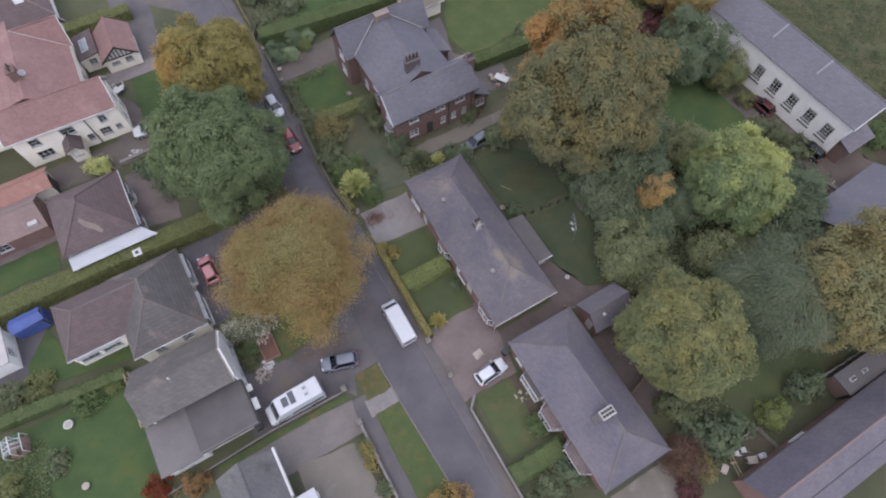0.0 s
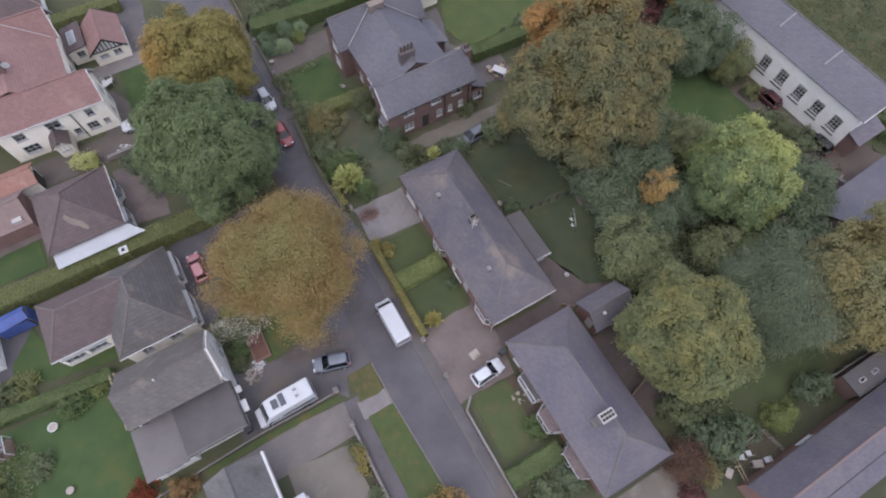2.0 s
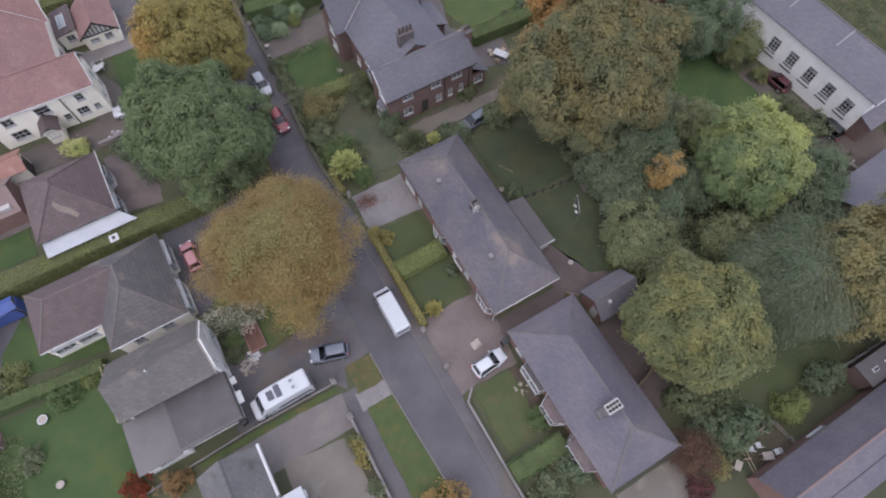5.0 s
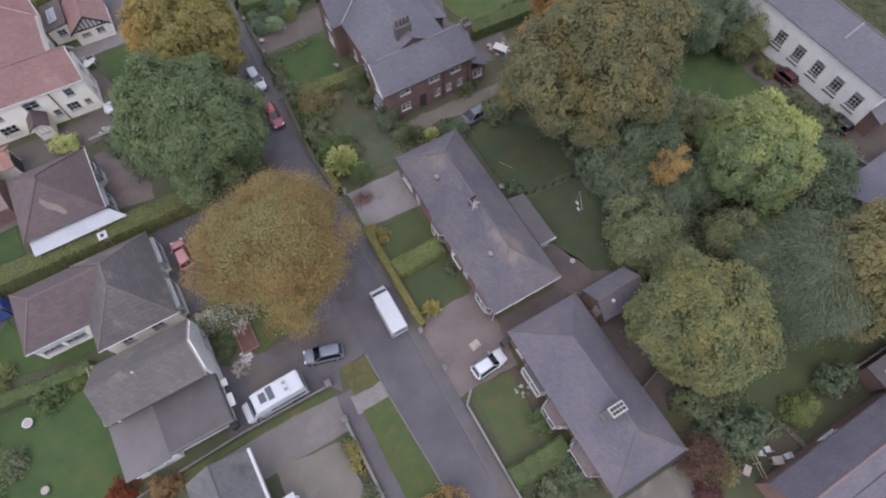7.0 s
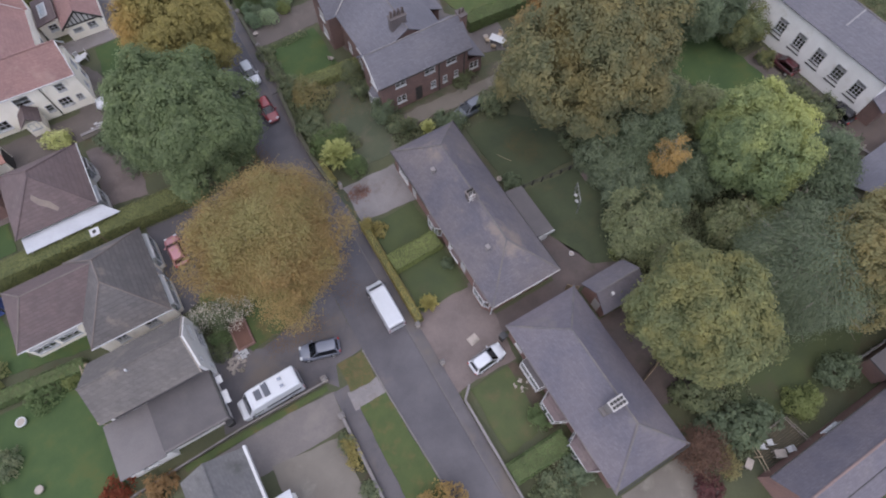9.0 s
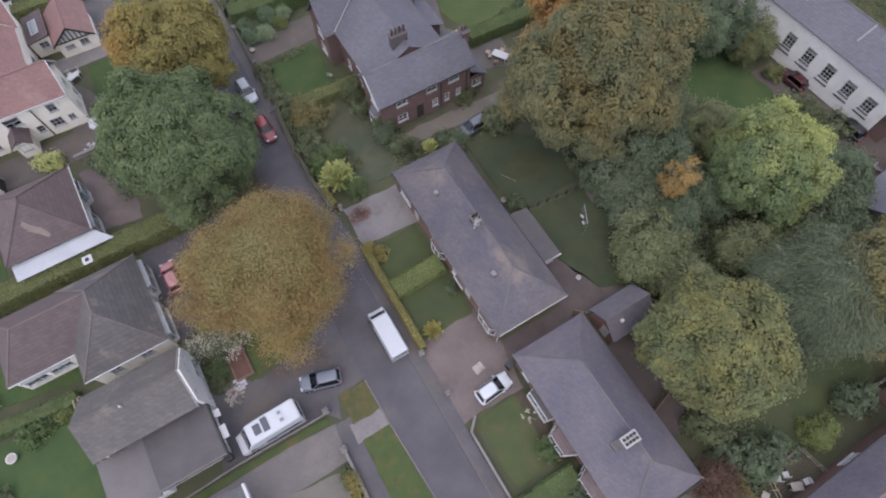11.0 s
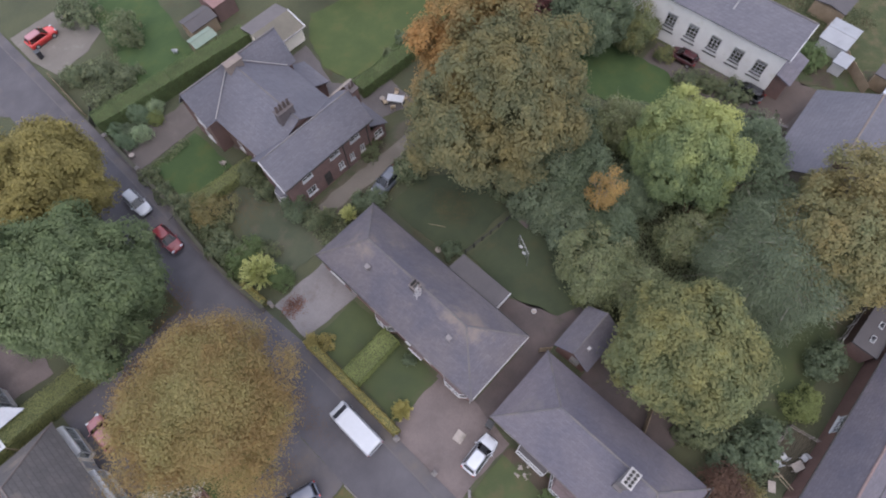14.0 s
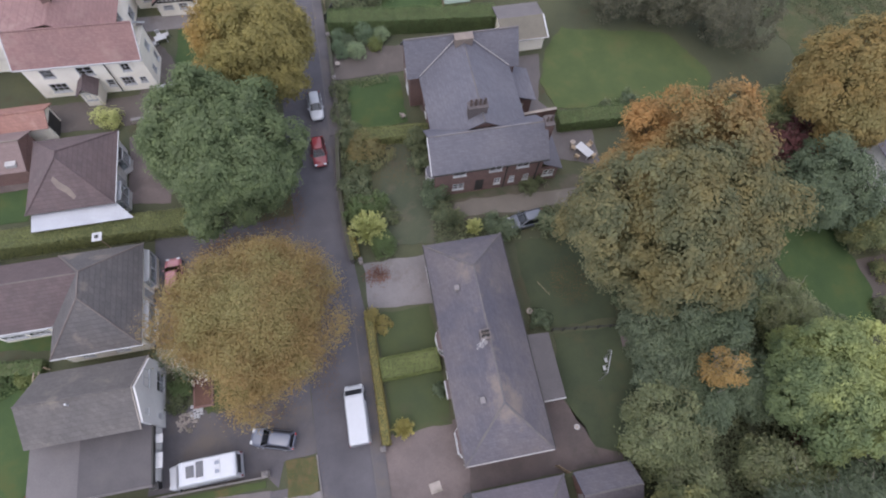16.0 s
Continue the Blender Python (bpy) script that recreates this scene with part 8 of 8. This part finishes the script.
def marquee():
    ob = thing("gazebo_tent", "small blue tarpaulin shelter in the yard", "shelter", -28.8, 37.1)
    geo = Geo().slab([(-30.5, 36.3, 1.9), (-27.2, 36.6, 1.9), (-27.3, 37.4, 2.35), (-30.5, 37.2, 2.35)], 0.05)
    part("canopy", geo, TARP, ob)
    part("canopy", Geo().slab([(-30.5, 38.1, 1.9), (-27.4, 38.2, 1.9), (-27.3, 37.4, 2.35), (-30.5, 37.2, 2.35)], 0.05), TARP, ob)
    part("side", Geo().box(-27.28, -27.22, 36.7, 38.1, 0.1, 1.85), TARP, ob)
    part("side", Geo().box(-30.4, -27.3, 36.36, 36.4, 0.3, 1.85), TARP, ob)
    for x, y in ((-30.45, 36.4), (-27.25, 36.65), (-27.35, 38.15), (-30.45, 38.05)):
        part("pole", Geo().tube((x, y, 0), (x, y, 1.9), 0.03), ALLOY, ob)


marquee()


def shed(label, x0, x1, y0, y1, h, ridge, wall, roof, along="x", name="shed"):
    ob = thing(name, label, "shed", (x0 + x1) / 2, (y0 + y1) / 2)
    body(ob, x0 + 0.15, x1 - 0.15, y0 + 0.15, y1 - 0.15, h, wall, {})
    if ridge:
        gable_roof(ob, x0, x1, y0, y1, h, h + ridge, along, roof, roof, wall=wall, over=0.15, cap_r=0.05)
    else:
        part("flat_roof", Geo().box(x0, x1, y0, y1, h, h + 0.1), roof, ob)


GREEN_FELT = surface("green_felt", (0.16, 0.2, 0.16), (0.19, 0.23, 0.19), 0.5, 10, 0.9)
shed("small shed with a pale green felt roof", 21.6, 24.8, 63.2, 65.2, 1.9, 0.35, WOOD, GREEN_FELT)
shed("shed with a grey felt roof", 22.8, 26.6, 65.6, 68.4, 2.0, 0.45, WOOD, FELT)
shed("low red brick outbuilding with flat roof", 26.8, 30.0, 66.4, 70.4, 2.4, 0, BRICK, RED_TILE, name="outbuilding")
def pale_outbuilding():
    ob = thing("outbuilding", "pale rendered outbuilding with a low mossy and grey felt roof", "outbuilding", 29.8, 58.8)
    body(ob, 27.4, 32.3, 56.4, 61.2, 2.2, CREAM, {"s": [(28.2, 29.0, 0.9, 1.7, 1)]})
    mossy = surface("mossy_felt", (0.12, 0.11, 0.09), (0.145, 0.13, 0.105), 0.4, 10, 0.9)
    slope(ob, [(27.1, 56.0, 2.25), (32.6, 56.0, 2.25), (32.6, 58.9, 2.95), (27.1, 58.9, 2.95)], mossy, 0.1)
    slope(ob, [(27.1, 61.6, 2.25), (32.6, 61.6, 2.25), (32.6, 58.9, 2.95), (27.1, 58.9, 2.95)], PALE_FELT, 0.1)
    for x in (27.35, 32.05):
        part("gable", Geo().loft([[(x, 56.4, 2.18), (x, 61.2, 2.18), (x, 58.9, 2.82)], [(x + 0.25, 56.4, 2.18), (x + 0.25, 61.2, 2.18), (x + 0.25, 58.9, 2.82)]]), CREAM, ob)
    part("verge_trim", Geo().slab([(32.5, 56.0, 2.3), (32.66, 56.0, 2.3), (32.66, 58.9, 3.0), (32.5, 58.9, 3.0)], 0.08), UPVC, ob)
    part("eave_trim", Geo().box(27.1, 32.66, 55.92, 56.0, 2.16, 2.28), LEAD, ob)


pale_outbuilding()
shed("garden building with a white sheet roof", 72.0, 76.2, 6.8, 10.2, 1.7, 0.25, UPVC, DULL_SHEET, "y")
shed("low garden shed with white sheet roof", 69.7, 71.9, 5.6, 7.3, 1.5, 0, UPVC, DULL_SHEET)
shed("grey shed by the field", 76.6, 80, 9.5, 13.5, 2.1, 0.3, WOOD, FELT)
shed("grey shed by the track", 70.6, 72.6, 0.6, 3.0, 2.0, 0, WOOD, FELT)
shed("shed with white roof by the track", 68.6, 70.8, -1.4, 1.2, 2.0, 0, UPVC, WHITE_SHEET)


def greenhouse(x0, x1, y0, y1, h, ridge):
    ob = thing("greenhouse", "small glazed greenhouse with pale frames at the lawn corner", "greenhouse", (x0 + x1) / 2, (y0 + y1) / 2)
    part("base", Geo().box(x0, x1, y0, y1, -0.05, 0.3), DULL_BRICK, ob)
    m = (x0 + x1) / 2
    for x in (x0, m, x1):
        top = h + (ridge if x == m else 0.0)
        for y in (y0, y1):
            part("post", Geo().box(x - 0.03, x + 0.03, y - 0.03, y + 0.03, 0.3, top), UPVC, ob)
        part("rail", Geo().box(x - 0.035, x + 0.035, y0, y1, top, top + 0.06), UPVC, ob)
    n = 4
    for k in range(n):
        ya, yb = y0 + (y1 - y0) * k / n + 0.02, y0 + (y1 - y0) * (k + 1) / n - 0.02
        for xa in (x0, x1):
            part("pane", Geo().slab([(xa, ya, h + 0.05), (m, ya, h + ridge + 0.05), (m, yb, h + ridge + 0.05), (xa, yb, h + 0.05)], 0.01), PANE, ob)
            part("pane", Geo().box(xa - 0.005, xa + 0.005, ya, yb, 0.3, h), PANE, ob)
        if k:
            for xa in (x0, x1):
                part("glazing_bar", Geo().loft([[(xa, ya - 0.04, h), (xa, ya, h), (xa, ya, h + 0.07), (xa, ya - 0.04, h + 0.07)], [(m, ya - 0.04, h + ridge), (m, ya, h + ridge), (m, ya, h + ridge + 0.07), (m, ya - 0.04, h + ridge + 0.07)]]), UPVC, ob)
    part("staging", Geo().box(x0 + 0.1, m - 0.2, y0 + 0.1, y1 - 0.1, 0.6, 0.66), WOOD, ob)


greenhouse(-33.9, -32.2, 24.4, 26.2, 1.6, 0.45)
garden_table(-11.9, 64.4, 20, 1.3, 0.8, UPVC, "white garden table on the terrace edge")
for x, y, a in ((-12.7, 63.9, 20), (-11.3, 65.1, 200), (-12.2, 65.2, 290)):
    garden_chair(x, y, a, UPVC, "white garden chair beside the cream house")


def brick_heap():
    ob = thing("planter_bed", "raised brick bed with reddish soil before the chalet", "flower bed", -8.3, 22.7)
    part("edge", Geo().box(-9.0, -7.3, 21.2, 24.2, 0.0, 0.35), DULL_BRICK, ob)
    part("soil", Geo().box(-8.85, -7.45, 21.35, 24.05, 0.35, 0.42), surface("red_soil", (0.09, 0.05, 0.04), (0.12, 0.065, 0.05), 0.6, 12, 0.95, 0.7, 0.05), ob)


brick_heap()


def rubble(label, x, y, r, n, seed, material):
    ob = thing("rubble", label, "rubble", x, y)
    rng = random.Random(seed)
    geo = Geo()
    for _ in range(n):
        a, d = rng.uniform(0, 6.28), r * rng.random() ** 0.6
        cx, cy, s = x + d * math.cos(a), y + d * math.sin(a), rng.uniform(0.05, 0.16)
        geo.add([(cx + s * rng.uniform(0.6, 1.2) * i, cy + s * rng.uniform(0.6, 1.2) * j, s * k * rng.uniform(0.8, 1.3)) for i, j, k in ((-1, -1, 0), (1, -1, 0), (1, 1, 0), (-1, 1, 0), (-0.6, -0.6, 1), (0.6, -0.6, 1), (0.6, 0.6, 1), (-0.6, 0.6, 1))], [(4, 5, 6, 7), (0, 1, 5, 4), (1, 2, 6, 5), (2, 3, 7, 6), (3, 0, 4, 7)])
    tagged(part("stone_pile", geo, material, ob), kind="stuff")


rubble("pale stone rubble beside the forecourt", -9.7, 20.2, 0.9, 90, 1, STONE)
rubble("small white stones on the forecourt", -8.9, 21.0, 0.6, 50, 2, UPVC)
rubble("border stones beside the lawn", 12.5, 5.0, 0.8, 22, 3, STONE)
rubble("stones and clutter by the cream house", -13.0, 53.9, 0.8, 50, 4, UPVC)
rubble("stacked stones by the white house drive", 59.0, 7.6, 1.2, 60, 5, STONE)


def bins(label, x, y, turn, material, z=0.0):
    ob = thing("wheelie_bin", label, "bin", x, y, turn=turn, z=z, group="wheelie bins")
    part("body", Geo().loft([[(-0.24, -0.26, 0.06), (0.24, -0.26, 0.06), (0.24, 0.26, 0.06), (-0.24, 0.26, 0.06)], [(-0.3, -0.32, 0.98), (0.3, -0.32, 0.98), (0.3, 0.32, 0.98), (-0.3, 0.32, 0.98)]]), material, ob)
    part("lid", Geo().box(-0.32, 0.34, -0.34, 0.34, 0.98, 1.05), material, ob, bevel=0.02)
    part("wheel", Geo().tube((-0.22, -0.28, 0.1), (-0.22, 0.28, 0.1), 0.1, 0.1, 10), RUBBER, ob)


DARK_GREEN = paint("bin_green", (0.02, 0.05, 0.03), 0.5, 0, 0)
for x, y, a, m in ((13.3, 9.6, 12, PLASTIC_BLACK), (8.5, 78.6, 10, PLASTIC_BLACK), (9.8, 77.4, 0, DARK_GREEN), (-12.0, 15.4, 5, PLASTIC_BLACK), (-14.6, 14.9, 0, DARK_GREEN)):
    bins("dark plastic wheelie bin beside a wall", x, y, a, m)

# ---- fallen leaves ----
def leaf_litter(label, x, y, rx, ry, n, z, seed, material=None, size=0.13):
    rng = np.random.default_rng(seed)
    a, d = rng.uniform(0, 2 * np.pi, n), np.sqrt(rng.random(n)) * (1 - 0.35 * rng.random(n))
    clump = rng.normal(0, 0.25, (n, 2))
    p = np.stack([rx * d * np.cos(a) + clump[:, 0], ry * d * np.sin(a) + clump[:, 1], np.full(n, 0.012) + rng.random(n) * 0.015], axis=1)
    ob = new("fallen_leaves", cards_mesh("fallen_leaves", leaf_cards(rng, p, np.tile([0, 0, 1.0], (n, 1)), size, 0.12), material or LITTER))
    ob.location = (x, y, z)
    tagged(ob, label, "leaves", "", "stuff")


RUSSET = foliage("russet_fallen_leaves", (0.1, 0.05, 0.04), (0.14, 0.07, 0.052), (0.18, 0.1, 0.07))
leaf_litter("brown fallen leaves along the road edge", -0.2, 40.2, 3.0, 4.6, 5200, 0.03, 1, None, 0.06)
leaf_litter("brown fallen leaves on the road", 2.6, 25.0, 1.8, 7.0, 3600, 0.03, 2, None, 0.05)
leaf_litter("brown fallen leaves on the dark drive", -4.5, 35.5, 5.0, 2.6, 2600, 0.04, 3)
leaf_litter("fallen leaves on the verge", -0.3, 13.8, 1.7, 1.9, 500, 0.11, 4, None, 0.045)
leaf_litter("red fallen leaves on the pale driveway", 8.7, 30.9, 1.3, 1.0, 520, 0.04, 5, RUSSET)
leaf_litter("fallen leaves on the forecourt", -3.5, 20.0, 4.0, 1.6, 1800, 0.04, 6, None, 0.06)
leaf_litter("fallen leaves on the side lawn", 12.0, 43.0, 3.0, 3.0, 1400, 0.06, 7, None, 0.06)
leaf_litter("fallen leaves by the maple", 27.5, 27.0, 2.6, 3.0, 1800, 0.06, 8, None, 0.055)
